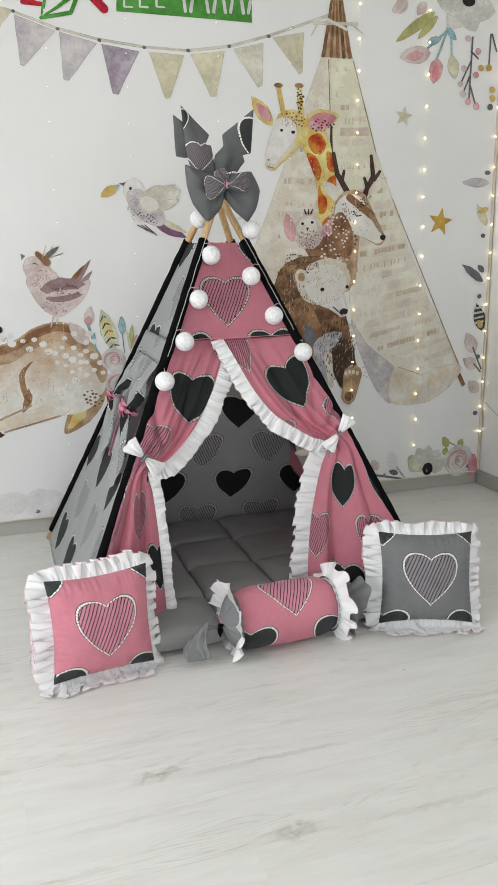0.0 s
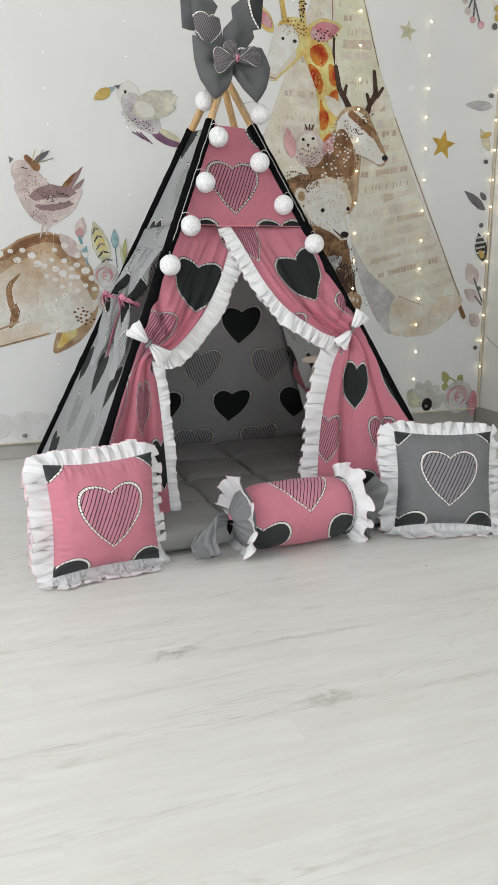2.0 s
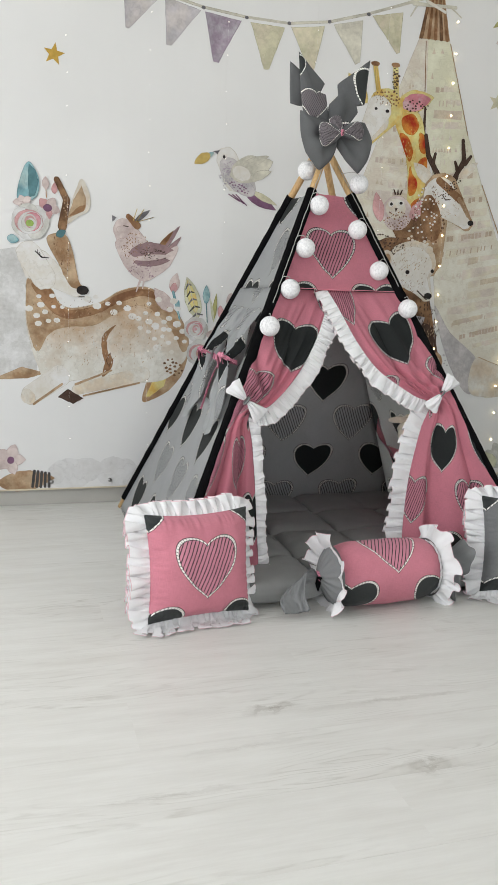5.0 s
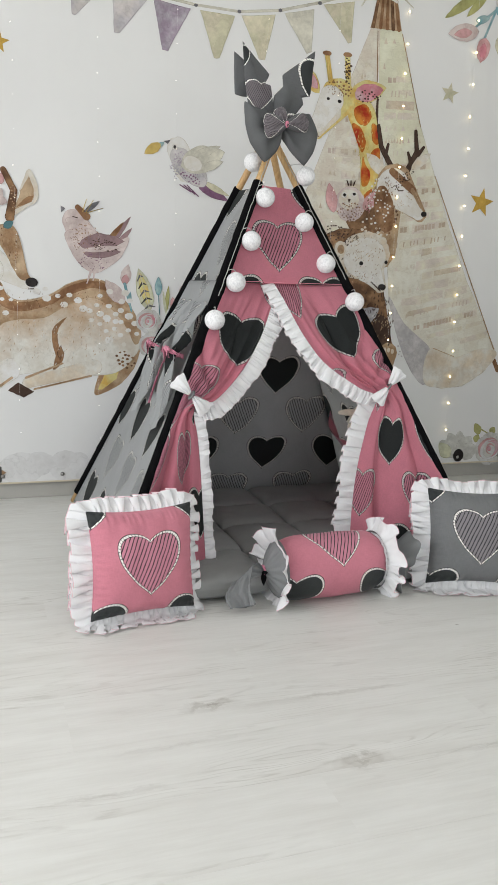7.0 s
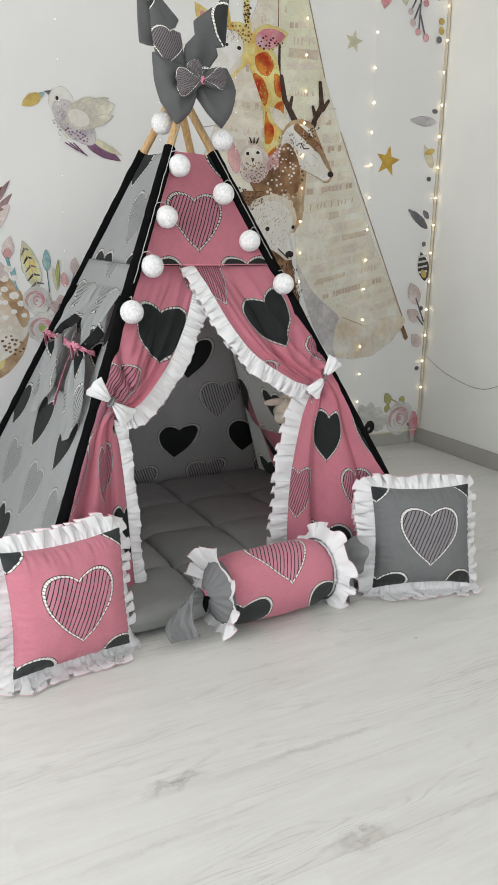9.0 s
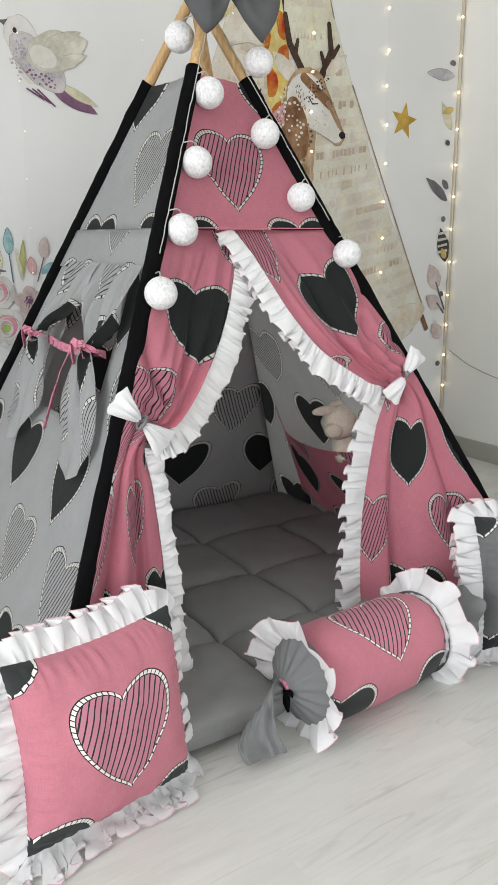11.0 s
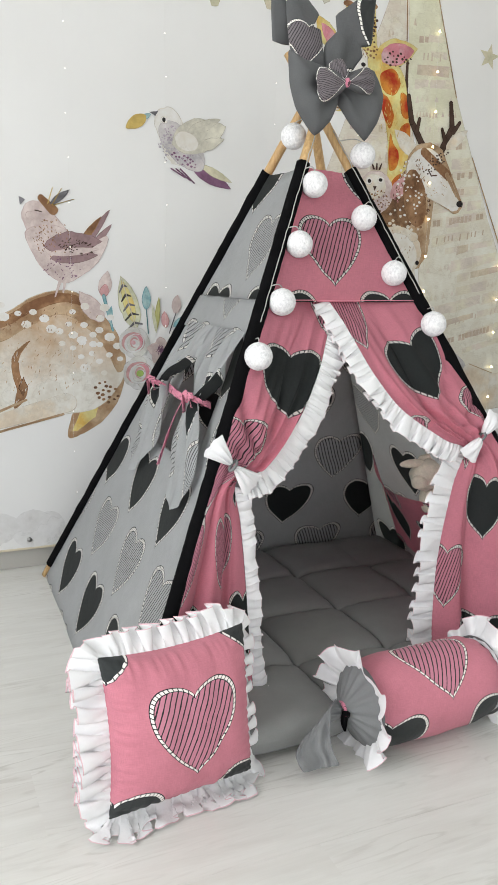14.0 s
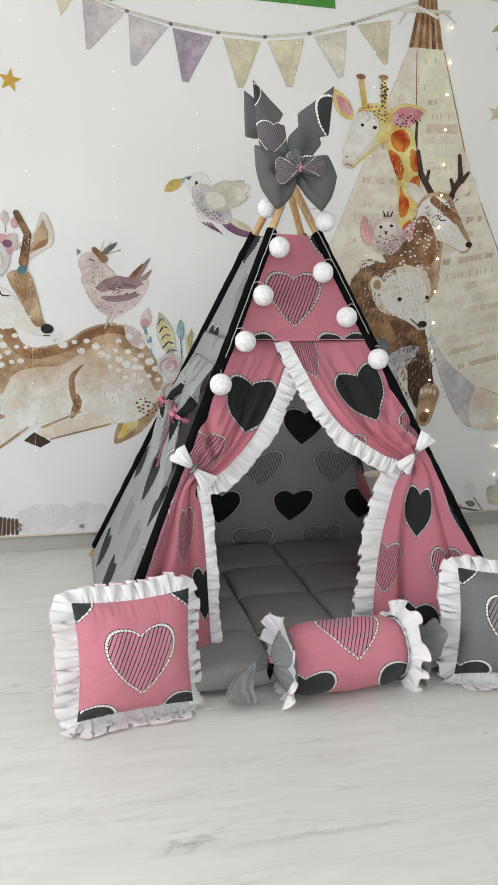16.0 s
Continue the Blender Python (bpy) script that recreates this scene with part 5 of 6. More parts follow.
print_ = Motif(4)  # painted yellow shape with orange patches
LABEL = "painted yellow shape with orange patches"
print_.blob([(1.44, 1.66), (1.506, 1.50), (1.524, 1.385), (1.530, 1.20), (1.610, 1.20), (1.612, 1.42), (1.600, 1.55), (1.575, 1.655), (1.52, 1.700)], YELLOW)
for patch in ([(1.478, 1.655), (1.530, 1.675), (1.562, 1.630), (1.535, 1.590), (1.490, 1.605)], [(1.470, 1.590), (1.512, 1.580), (1.540, 1.525), (1.528, 1.480), (1.508, 1.500)],
              [(1.565, 1.600), (1.595, 1.585), (1.602, 1.520), (1.572, 1.530)], [(1.575, 1.490), (1.608, 1.500), (1.612, 1.430), (1.580, 1.420), (1.562, 1.450)],
              [(1.528, 1.460), (1.545, 1.430), (1.570, 1.395), (1.562, 1.350), (1.530, 1.345)], [(1.545, 1.300), (1.590, 1.330), (1.608, 1.290), (1.590, 1.240), (1.550, 1.230)]):
    print_.blob(patch, ORANGE)
print_.leaf(1.310, 1.700, 1.218, 1.811, 0.0312, YELLOW)
print_.leaf(1.303, 1.717, 1.239, 1.788, 0.0204, ROSE)
print_.leaf(1.450, 1.705, 1.624, 1.753, 0.0463, YELLOW)
print_.leaf(1.470, 1.706, 1.611, 1.744, 0.0364, ROSE)
print_.cap(1.362, 1.748, 0.0112, 1.339, 1.857, 0.0112, YELLOW)
print_.ell(1.339, 1.860, 0.020, 0.010, 0, BROWN_L)
print_.cap(1.444, 1.740, 0.0125, 1.433, 1.862, 0.0125, YELLOW)
print_.ell(1.433, 1.864, 0.020, 0.010, 0, BROWN_L)
print_.cap(1.398, 1.686, 0.0817, 1.310, 1.545, 0.0288, YELLOW)
print_.cap(1.365, 1.633, 0.0504, 1.302, 1.541, 0.0240, CREAM)
print_.dots(1.404, 1.727, 0.059, 0.036, 0, 26, 0.0050, BROWN_L, 3)
print_.dots(1.441, 1.797, 0.012, 0.054, 0, 14, 0.0050, DKBROWN, 4)
print_.dots(1.537, 1.708, 0.063, 0.024, 0, 20, 0.0044, DKBROWN, 5)
print_.cap(1.310, 1.576, 0.0340, 1.367, 1.679, 0.0578, CREAM_L)
print_.ell(1.406, 1.676, 0.009, 0.007, 0, BLACK)
print_.ell(1.353, 1.682, 0.007, 0.006, 0, BLACK)
print_.cap(1.289, 1.533, 0.0020, 1.317, 1.527, 0.0020, BROWN)
print_.ell(1.293, 1.560, 0.005, 0.003, 0, BROWN)
print_.fur(1.385, 1.726, 0.047, 0.030, 0, 26, 0.0132, 80, 0.0020, BROWN_L, 61)
print_.fur(1.530, 1.525, 0.049, 0.128, 10, 40, 0.0158, 75, 0.0023, YELLOW_D, 62)
print_.cap(1.341, 1.847, 0.0050, 1.353, 1.764, 0.0066, YELLOW_D)
print_.dots(1.431, 1.813, 0.013, 0.045, 0, 18, 0.0036, DKBROWN, 63)
print_.done(LABEL)

print_ = Motif(7)  # painted brown shape with slender dark branches
LABEL = "painted brown shape with slender dark branches"
print_.cap(1.653, 1.278, 0.0837, 1.614, 1.077, 0.1013, TAN)
print_.ell(1.565, 1.208, 0.105, 0.078, 0, BROWN)
print_.cap(1.682, 1.413, 0.0143, 1.615, 1.510, 0.0117, DKBROWN)
print_.cap(1.615, 1.510, 0.0117, 1.597, 1.593, 0.0091, DKBROWN)
print_.cap(1.639, 1.474, 0.0091, 1.649, 1.522, 0.0065, DKBROWN)
print_.cap(1.749, 1.414, 0.0135, 1.793, 1.501, 0.0122, DKBROWN)
print_.cap(1.793, 1.501, 0.0117, 1.781, 1.588, 0.0078, DKBROWN)
print_.cap(1.765, 1.457, 0.0095, 1.750, 1.494, 0.0068, DKBROWN)
print_.cap(1.799, 1.489, 0.0095, 1.825, 1.523, 0.0068, DKBROWN)
print_.leaf(1.651, 1.389, 1.546, 1.478, 0.0284, CREAM)
print_.leaf(1.770, 1.427, 1.864, 1.500, 0.0210, CREAM)
print_.cap(1.694, 1.353, 0.0919, 1.829, 1.233, 0.0324, TAN)
print_.cap(1.687, 1.343, 0.0828, 1.821, 1.235, 0.0270, CREAM_L)
print_.cap(1.678, 1.410, 0.0162, 1.783, 1.337, 0.0180, BROWN_L)
print_.dots(1.730, 1.377, 0.065, 0.020, -38, 26, 0.0040, DKBROWN, 64)
print_.cap(1.698, 1.350, 0.0025, 1.714, 1.330, 0.0025, DKBROWN)
print_.cap(1.714, 1.330, 0.0025, 1.737, 1.333, 0.0025, DKBROWN)
print_.cap(1.783, 1.337, 0.0093, 1.832, 1.265, 0.0056, TAN)
print_.ell(1.849, 1.237, 0.015, 0.012, 0, BLACK)
print_.dots(1.640, 1.215, 0.077, 0.084, 0, 46, 0.0065, BROWN, 7)
print_.dots(1.613, 1.153, 0.084, 0.065, 0, 26, 0.0068, CREAM, 8)
print_.ell(1.647, 1.246, 0.049, 0.102, 12, BROWN_L)
print_.fur(1.627, 1.262, 0.076, 0.128, 10, 90, 0.0157, 70, 0.0028, BROWN, 65)
print_.dots(1.623, 1.279, 0.057, 0.102, 0, 40, 0.0054, CREAM_L, 66)
print_.fur(1.732, 1.279, 0.068, 0.041, -40, 20, 0.0148, -40, 0.0019, TAN, 67)
print_.done(LABEL)

print_ = Motif(9)  # painted pale pink rounded shape
LABEL = "painted pale pink rounded shape"
print_.ell(1.480, 1.259, 0.073, 0.074, 0, PINK_L)
print_.leaf(1.405, 1.217, 1.375, 1.341, 0.0273, PINK_D)
print_.leaf(1.542, 1.241, 1.627, 1.325, 0.0284, PINK_D)
print_.ell(1.473, 1.278, 0.049, 0.044, 0, CREAM)
print_.dots(1.480, 1.228, 0.059, 0.042, 0, 34, 0.0038, BROWN_L, 2)
print_.cap(1.467, 1.339, 0.0039, 1.459, 1.357, 0.0026, DKBROWN)
print_.cap(1.479, 1.339, 0.0040, 1.479, 1.357, 0.0027, DKBROWN)
print_.cap(1.491, 1.339, 0.0039, 1.499, 1.357, 0.0026, DKBROWN)
print_.ell(1.449, 1.296, 0.014, 0.014, 0, CREAM_L)
print_.ell(1.499, 1.302, 0.015, 0.013, 0, CREAM_L)
print_.ell(1.451, 1.296, 0.007, 0.007, 0, BLACK)
print_.ell(1.497, 1.302, 0.008, 0.006, 0, BLACK)
print_.poly([(1.466, 1.279), (1.482, 1.281), (1.475, 1.263)], DKBROWN)
print_.fur(1.477, 1.229, 0.061, 0.042, 0, 50, 0.0105, 88, 0.0019, MAUVE, 68)
print_.fur(1.585, 1.271, 0.027, 0.044, 30, 20, 0.0162, 60, 0.0022, ROSE, 69)
print_.done(LABEL)

print_ = Motif(10)  # painted large brown and white rounded shape
LABEL = "painted large brown and white rounded shape"
print_.ell(1.485, 1.002, 0.172, 0.156, 0, BROWN)
print_.cap(1.568, 0.884, 0.1016, 1.672, 0.640, 0.0610, BROWN)
print_.cap(1.433, 0.888, 0.0840, 1.532, 0.718, 0.0700, BROWN_L)
print_.cap(1.647, 0.712, 0.0721, 1.684, 0.581, 0.0451, DKBROWN)
print_.ell(1.440, 1.064, 0.033, 0.036, 0, TAN)
print_.ell(1.653, 1.134, 0.027, 0.029, 0, TAN)
print_.ell(1.559, 1.041, 0.132, 0.101, 15, CREAM)
print_.cap(1.590, 1.000, 0.0755, 1.652, 0.909, 0.0290, CREAM)
print_.ell(1.656, 0.904, 0.022, 0.014, 0, BLACK)
print_.cap(1.712, 0.609, 0.0465, 1.690, 0.508, 0.0372, TAN)
print_.ell(1.695, 0.508, 0.029, 0.027, 0, BROWN_L)
print_.dots(1.440, 1.117, 0.083, 0.039, 25, 44, 0.0042, DKBROWN, 11)
print_.fur(1.441, 1.027, 0.119, 0.136, 0, 150, 0.0192, 60, 0.0031, DKBROWN, 70)
print_.fur(1.422, 0.925, 0.095, 0.102, 0, 70, 0.0198, 75, 0.0032, TAN, 71)
print_.fur(1.635, 0.741, 0.096, 0.162, -12, 130, 0.0209, 80, 0.0034, DKBROWN, 72)
print_.fur(1.656, 0.685, 0.072, 0.108, -12, 50, 0.0190, 80, 0.0030, TAN, 73)
print_.ell(1.564, 1.033, 0.106, 0.088, 10, CREAM_L)
print_.cap(1.589, 0.981, 0.0666, 1.652, 0.914, 0.0241, CREAM_L)
print_.ell(1.444, 1.068, 0.029, 0.032, 10, CREAM)
print_.ell(1.446, 1.065, 0.017, 0.020, 10, TAN)
print_.ell(1.649, 1.109, 0.021, 0.017, 0, CREAM)
print_.fur(1.557, 1.068, 0.095, 0.061, 0, 70, 0.0144, 60, 0.0018, TAN, 74)
print_.fur(1.578, 0.964, 0.068, 0.043, -30, 36, 0.0130, 50, 0.0019, BROWN_L, 75)
print_.ell(1.549, 1.008, 0.010, 0.009, 0, BLACK)
print_.ell(1.672, 1.017, 0.008, 0.008, 0, BLACK)
print_.ell(1.658, 0.907, 0.020, 0.013, 0, BLACK)
print_.cap(1.605, 0.926, 0.0028, 1.652, 0.890, 0.0028, DKBROWN)
print_.ell(1.707, 0.600, 0.048, 0.040, 0, TAN)
print_.cap(1.701, 0.592, 0.0381, 1.691, 0.500, 0.0321, TAN)
print_.ell(1.691, 0.507, 0.022, 0.022, 0, BROWN)
print_.ell(1.673, 0.619, 0.008, 0.011, 0, CREAM)
print_.ell(1.693, 0.623, 0.008, 0.011, 0, CREAM)
print_.ell(1.713, 0.622, 0.008, 0.011, 0, CREAM)
print_.ell(1.733, 0.616, 0.008, 0.011, 0, CREAM)
print_.done(LABEL)

print_ = Motif(12)  # painted soft grey long-eared shape
LABEL = "painted soft grey long-eared shape"
print_.cap(1.555, 0.745, 0.0494, 1.549, 0.575, 0.0377, GREY)
print_.leaf(1.527, 0.739, 1.653, 0.811, 0.0377, GREY)
print_.leaf(1.501, 0.754, 1.471, 0.860, 0.0290, GREY_D)
print_.cap(1.583, 0.701, 0.0203, 1.600, 0.565, 0.0131, CREAM)
print_.fur(1.557, 0.735, 0.060, 0.090, 0, 50, 0.0171, 80, 0.0025, GREY_D, 76)
print_.fur(1.596, 0.778, 0.049, 0.025, 30, 18, 0.0167, 30, 0.0020, GREY_L, 77)
print_.done(LABEL)

print_ = Motif(1)  # painted reclining fawn-brown shape with pale spots
LABEL = "painted reclining fawn-brown shape with pale spots"
print_.blob([(0.365, 0.434), (0.384, 0.516), (0.429, 0.581), (0.513, 0.640), (0.557, 0.640), (0.534, 0.549), (0.476, 0.477), (0.404, 0.438)], TAN)
print_.poly([(0.378, 0.451), (0.416, 0.535), (0.481, 0.575), (0.456, 0.496), (0.397, 0.451)], YELLOW)
print_.poly([(-0.222, 1.022), (-0.108, 1.039), (-0.087, 0.898), (-0.050, 0.706), (-0.058, 0.559), (-0.236, 0.521)], WHITE)
print_.poly([(-0.236, 0.521), (-0.117, 0.573), (-0.022, 0.549), (-0.094, 0.527)], TAN)
print_.blob([(-0.087, 0.922), (-0.005, 0.889), (0.030, 0.830), (0.084, 0.811), (0.187, 0.835), (0.262, 0.880), (0.349, 0.904), (0.413, 0.891), (0.478, 0.833), (0.531, 0.769), (0.559, 0.679), (0.540, 0.601), (0.455, 0.522), (0.300, 0.509), (0.136, 0.522), (-0.011, 0.509), (-0.058, 0.583), (-0.096, 0.730), (-0.098, 0.838)], FAWN_SIDE)
print_.blob([(-0.085, 0.920), (-0.005, 0.887), (0.032, 0.828), (0.084, 0.808), (0.190, 0.832), (0.264, 0.878), (0.352, 0.902), (0.413, 0.889), (0.480, 0.831), (0.533, 0.766), (0.561, 0.677), (0.533, 0.640), (0.492, 0.717), (0.427, 0.791), (0.350, 0.827), (0.249, 0.787), (0.162, 0.741), (0.065, 0.733), (-0.008, 0.707), (-0.057, 0.633), (-0.091, 0.730), (-0.095, 0.838)], TAN)
print_.blob([(-0.076, 0.899), (-0.005, 0.882), (0.032, 0.820), (0.084, 0.802), (0.190, 0.825), (0.264, 0.870), (0.352, 0.894), (0.419, 0.877), (0.491, 0.808), (0.439, 0.842), (0.362, 0.865), (0.274, 0.837), (0.187, 0.792), (0.083, 0.766), (0.017, 0.781), (-0.030, 0.828)], BROWN_L)
print_.blob([(0.256, 0.747), (0.222, 0.696), (0.222, 0.636), (0.243, 0.598), (0.230, 0.558), (0.199, 0.535), (0.209, 0.592), (0.197, 0.648), (0.204, 0.705)], BROWN_L)
print_.poly([(0.232, 0.636), (0.244, 0.601), (0.227, 0.573), (0.214, 0.598)], BROWN)
print_.cap(0.364, 0.545, 0.0325, 0.099, 0.481, 0.0225, CREAM)
print_.cap(0.237, 0.560, 0.0038, 0.093, 0.503, 0.0050, TAN)
print_.cap(0.351, 0.509, 0.0039, 0.124, 0.456, 0.0039, TAN)
print_.poly([(0.022, 0.452), (0.062, 0.484), (0.123, 0.445), (0.080, 0.423)], DKBROWN)
print_.cap(0.026, 0.534, 0.0450, -0.084, 0.459, 0.0400, CREAM_L)
print_.cap(0.038, 0.503, 0.0050, -0.072, 0.424, 0.0050, TAN)
print_.ell(-0.094, 0.453, 0.026, 0.034, 30, CREAM)
print_.dots(-0.018, 0.804, 0.075, 0.060, -30, 44, 0.0132, CREAM_L, 22)
print_.dots(0.237, 0.824, 0.108, 0.031, 18, 30, 0.0150, CREAM_L, 23)
print_.dots(0.427, 0.791, 0.101, 0.062, -42, 44, 0.0140, CREAM_L, 21)
print_.dots(0.473, 0.710, 0.073, 0.073, 0, 26, 0.0150, CREAM_L, 26)
print_.dots(0.494, 0.575, 0.044, 0.029, 38, 26, 0.0058, BROWN, 27)
print_.fur(0.199, 0.686, 0.260, 0.120, 0, 150, 0.0137, 70, 0.0015, TAN, 28)
print_.fur(0.199, 0.636, 0.273, 0.104, 0, 80, 0.0143, 70, 0.0016, WHITE_D, 29)
print_.fur(0.212, 0.811, 0.288, 0.039, 0, 90, 0.0113, 60, 0.0016, BROWN, 30)
print_.blob([(0.039, 1.117), (0.070, 1.189), (0.100, 1.272), (0.121, 1.308), (0.151, 1.252), (0.150, 1.194), (0.111, 1.165), (0.069, 1.136)], CREAM)
print_.poly([(0.063, 1.153), (0.088, 1.225), (0.120, 1.283), (0.139, 1.228), (0.134, 1.193), (0.093, 1.169)], TAN)
print_.poly([(0.072, 1.165), (0.108, 1.203), (0.134, 1.210), (0.129, 1.186), (0.087, 1.169)], BROWN_L)
print_.cap(0.045, 1.123, 0.0168, 0.063, 1.223, 0.0132, BROWN)
print_.cap(0.063, 1.223, 0.0127, 0.026, 1.299, 0.0115, BROWN)
print_.dots(0.058, 1.200, 0.010, 0.048, 0, 10, 0.0036, TAN, 31)
print_.cap(-0.051, 0.971, 0.0624, 0.096, 0.878, 0.0240, CREAM_L)
print_.cap(-0.085, 1.016, 0.0461, -0.028, 0.924, 0.0461, CREAM_L)
print_.blob([(-0.016, 1.076), (0.054, 1.094), (0.086, 1.024), (0.109, 0.911), (0.136, 0.892), (0.078, 0.892), (0.032, 0.974)], TAN)
print_.fur(0.046, 1.023, 0.026, 0.072, -20, 60, 0.0120, -80, 0.0029, BROWN, 32)
print_.ell(0.122, 0.880, 0.024, 0.018, 0, BLACK)
print_.cap(0.108, 0.854, 0.0018, 0.129, 0.855, 0.0018, DKBROWN)
print_.cap(-0.059, 1.025, 0.0023, -0.034, 1.002, 0.0028, BLACK)
print_.cap(-0.034, 1.002, 0.0029, -0.008, 1.001, 0.0019, BLACK)
print_.cap(-0.048, 1.013, 0.0016, -0.050, 1.030, 0.0012, BLACK)
print_.cap(-0.039, 1.004, 0.0016, -0.043, 1.021, 0.0012, BLACK)
print_.blob([(-0.124, 1.223), (-0.111, 1.297), (-0.081, 1.357), (-0.054, 1.330), (-0.040, 1.285), (-0.052, 1.227), (-0.098, 1.211)], TEAL)
print_.poly([(-0.078, 1.351), (-0.054, 1.328), (-0.043, 1.285), (-0.056, 1.233), (-0.079, 1.226), (-0.082, 1.294)], TEAL_D)
print_.leaf(0.021, 1.086, 0.059, 1.108, 0.0150, TEAL_D)
print_.leaf(-0.164, 1.071, -0.119, 1.062, 0.0173, TEAL)
print_.cap(-0.014, 1.230, 0.0018, -0.016, 1.273, 0.0018, BROWN_L)
print_.leaf(-0.016, 1.258, -0.017, 1.308, 0.0138, PINK_L)
print_.leaf(0.016, 1.243, 0.017, 1.287, 0.0115, PINK_D)
print_.leaf(-0.010, 1.190, 0.039, 1.179, 0.0180, PINK_L)
print_.leaf(-0.102, 1.207, -0.070, 1.193, 0.0132, PINK_L)
print_.leaf(-0.010, 1.190, -0.010, 1.143, 0.0180, PINK_D)
print_.leaf(-0.102, 1.207, -0.113, 1.180, 0.0132, PINK_L)
print_.leaf(-0.010, 1.190, -0.059, 1.172, 0.0180, PINK_L)
print_.leaf(-0.102, 1.207, -0.141, 1.204, 0.0132, PINK_L)
print_.leaf(-0.010, 1.190, -0.040, 1.225, 0.0180, PINK_D)
print_.leaf(-0.102, 1.207, -0.114, 1.232, 0.0132, PINK_L)
print_.leaf(-0.010, 1.190, 0.020, 1.229, 0.0180, PINK_L)
print_.leaf(-0.102, 1.207, -0.071, 1.226, 0.0132, PINK_L)
print_.ell(-0.010, 1.190, 0.017, 0.014, 0, PLUM)
print_.rose(-0.076, 1.134, 0.0768)
print_.ell(-0.078, 1.129, 0.015, 0.013, 0, GREEN_L)
print_.done(LABEL)

print_ = Motif(3)  # painted plump lilac shape with an upswept tail
LABEL = "painted plump lilac shape with an upswept tail"
print_.leaf(0.412, 1.015, 0.515, 1.153, 0.0132, MAUVE)
print_.leaf(0.405, 1.027, 0.487, 1.132, 0.0113, BROWN_L)
print_.leaf(0.425, 0.997, 0.520, 1.109, 0.0132, MAUVE)
print_.leaf(0.412, 0.991, 0.507, 1.066, 0.0130, MAUVE)
print_.cap(0.289, 1.124, 0.0457, 0.336, 1.039, 0.0625, PINK_L)
print_.blob([(0.256, 1.081), (0.348, 1.097), (0.437, 1.053), (0.507, 1.069), (0.476, 0.993), (0.412, 0.941), (0.362, 0.924), (0.305, 0.962), (0.268, 1.021)], PINK_L)
print_.leaf(0.305, 1.035, 0.488, 1.056, 0.0360, MAUVE)
print_.leaf(0.324, 0.999, 0.475, 1.012, 0.0204, MAUVE)
print_.leaf(0.318, 1.011, 0.482, 1.031, 0.0120, PINK_L)
print_.fur(0.330, 1.060, 0.058, 0.060, 0, 80, 0.0084, -60, 0.0024, BROWN_L, 33)
print_.fur(0.362, 0.970, 0.060, 0.036, 0, 50, 0.0084, 20, 0.0022, PLUM, 34)
print_.fur(0.412, 1.034, 0.060, 0.023, 8, 40, 0.0125, 20, 0.0028, DKBROWN, 36)
print_.ell(0.271, 1.124, 0.016, 0.013, 0, PINK_L)
print_.poly([(0.256, 1.169), (0.237, 1.178), (0.242, 1.154)], GREY_D)
print_.cap(0.303, 1.177, 0.0100, 0.338, 1.143, 0.0150, BROWN_L)
print_.leaf(0.329, 1.159, 0.391, 1.206, 0.0100, GREY_D)
print_.cap(0.323, 1.162, 0.0015, 0.338, 1.208, 0.0013, YELLOW_D)
print_.cap(0.336, 1.159, 0.0014, 0.365, 1.207, 0.0012, YELLOW_D)
print_.cap(0.338, 1.157, 0.0014, 0.403, 1.178, 0.0012, YELLOW_D)
print_.cap(0.284, 1.140, 0.0018, 0.303, 1.136, 0.0018, DKBROWN)
print_.cap(0.354, 0.933, 0.0052, 0.337, 0.883, 0.0026, PINK_L)
print_.cap(0.369, 0.933, 0.0050, 0.362, 0.896, 0.0025, PINK_L)
print_.done(LABEL)

print_ = Motif(3)  # painted lilac winged shape holding a yellow bud
LABEL = "painted lilac winged shape holding a yellow bud"
print_.leaf(0.787, 1.295, 0.923, 1.238, 0.0204, PLUM)
print_.leaf(0.812, 1.307, 0.927, 1.257, 0.0132, KHAKI)
print_.cap(0.704, 1.427, 0.0463, 0.742, 1.352, 0.0507, CREAM_L)
print_.ell(0.752, 1.360, 0.094, 0.051, -42, LAV_L)
print_.ell(0.765, 1.330, 0.070, 0.034, -30, LAV)
print_.dots(0.704, 1.363, 0.026, 0.037, 30, 26, 0.0040, LAV_D, 33)
print_.dots(0.758, 1.318, 0.050, 0.015, 25, 18, 0.0040, PLUM, 35)
print_.ell(0.692, 1.434, 0.011, 0.011, 0, CREAM_L)
print_.ell(0.692, 1.434, 0.006, 0.007, 0, BLACK)
print_.fur(0.730, 1.358, 0.055, 0.072, -35, 70, 0.0096, -50, 0.0026, LAV_D, 37)
print_.leaf(0.718, 1.363, 0.902, 1.430, 0.0529, KHAKI_L)
print_.leaf(0.768, 1.403, 0.884, 1.452, 0.0173, KHAKI_L)
print_.leaf(0.796, 1.353, 0.898, 1.393, 0.0180, KHAKI_L)
print_.ell(0.767, 1.375, 0.041, 0.029, -15, CREAM_L)
print_.poly([(0.673, 1.460), (0.645, 1.453), (0.663, 1.440)], GREY_D)
print_.leaf(0.649, 1.447, 0.609, 1.426, 0.0084, TEAL)
print_.leaf(0.634, 1.441, 0.568, 1.399, 0.0196, YELLOW_D)
print_.cap(0.715, 1.289, 0.0023, 0.762, 1.264, 0.0023, PLUM)
print_.cap(0.732, 1.289, 0.0023, 0.779, 1.256, 0.0023, PLUM)
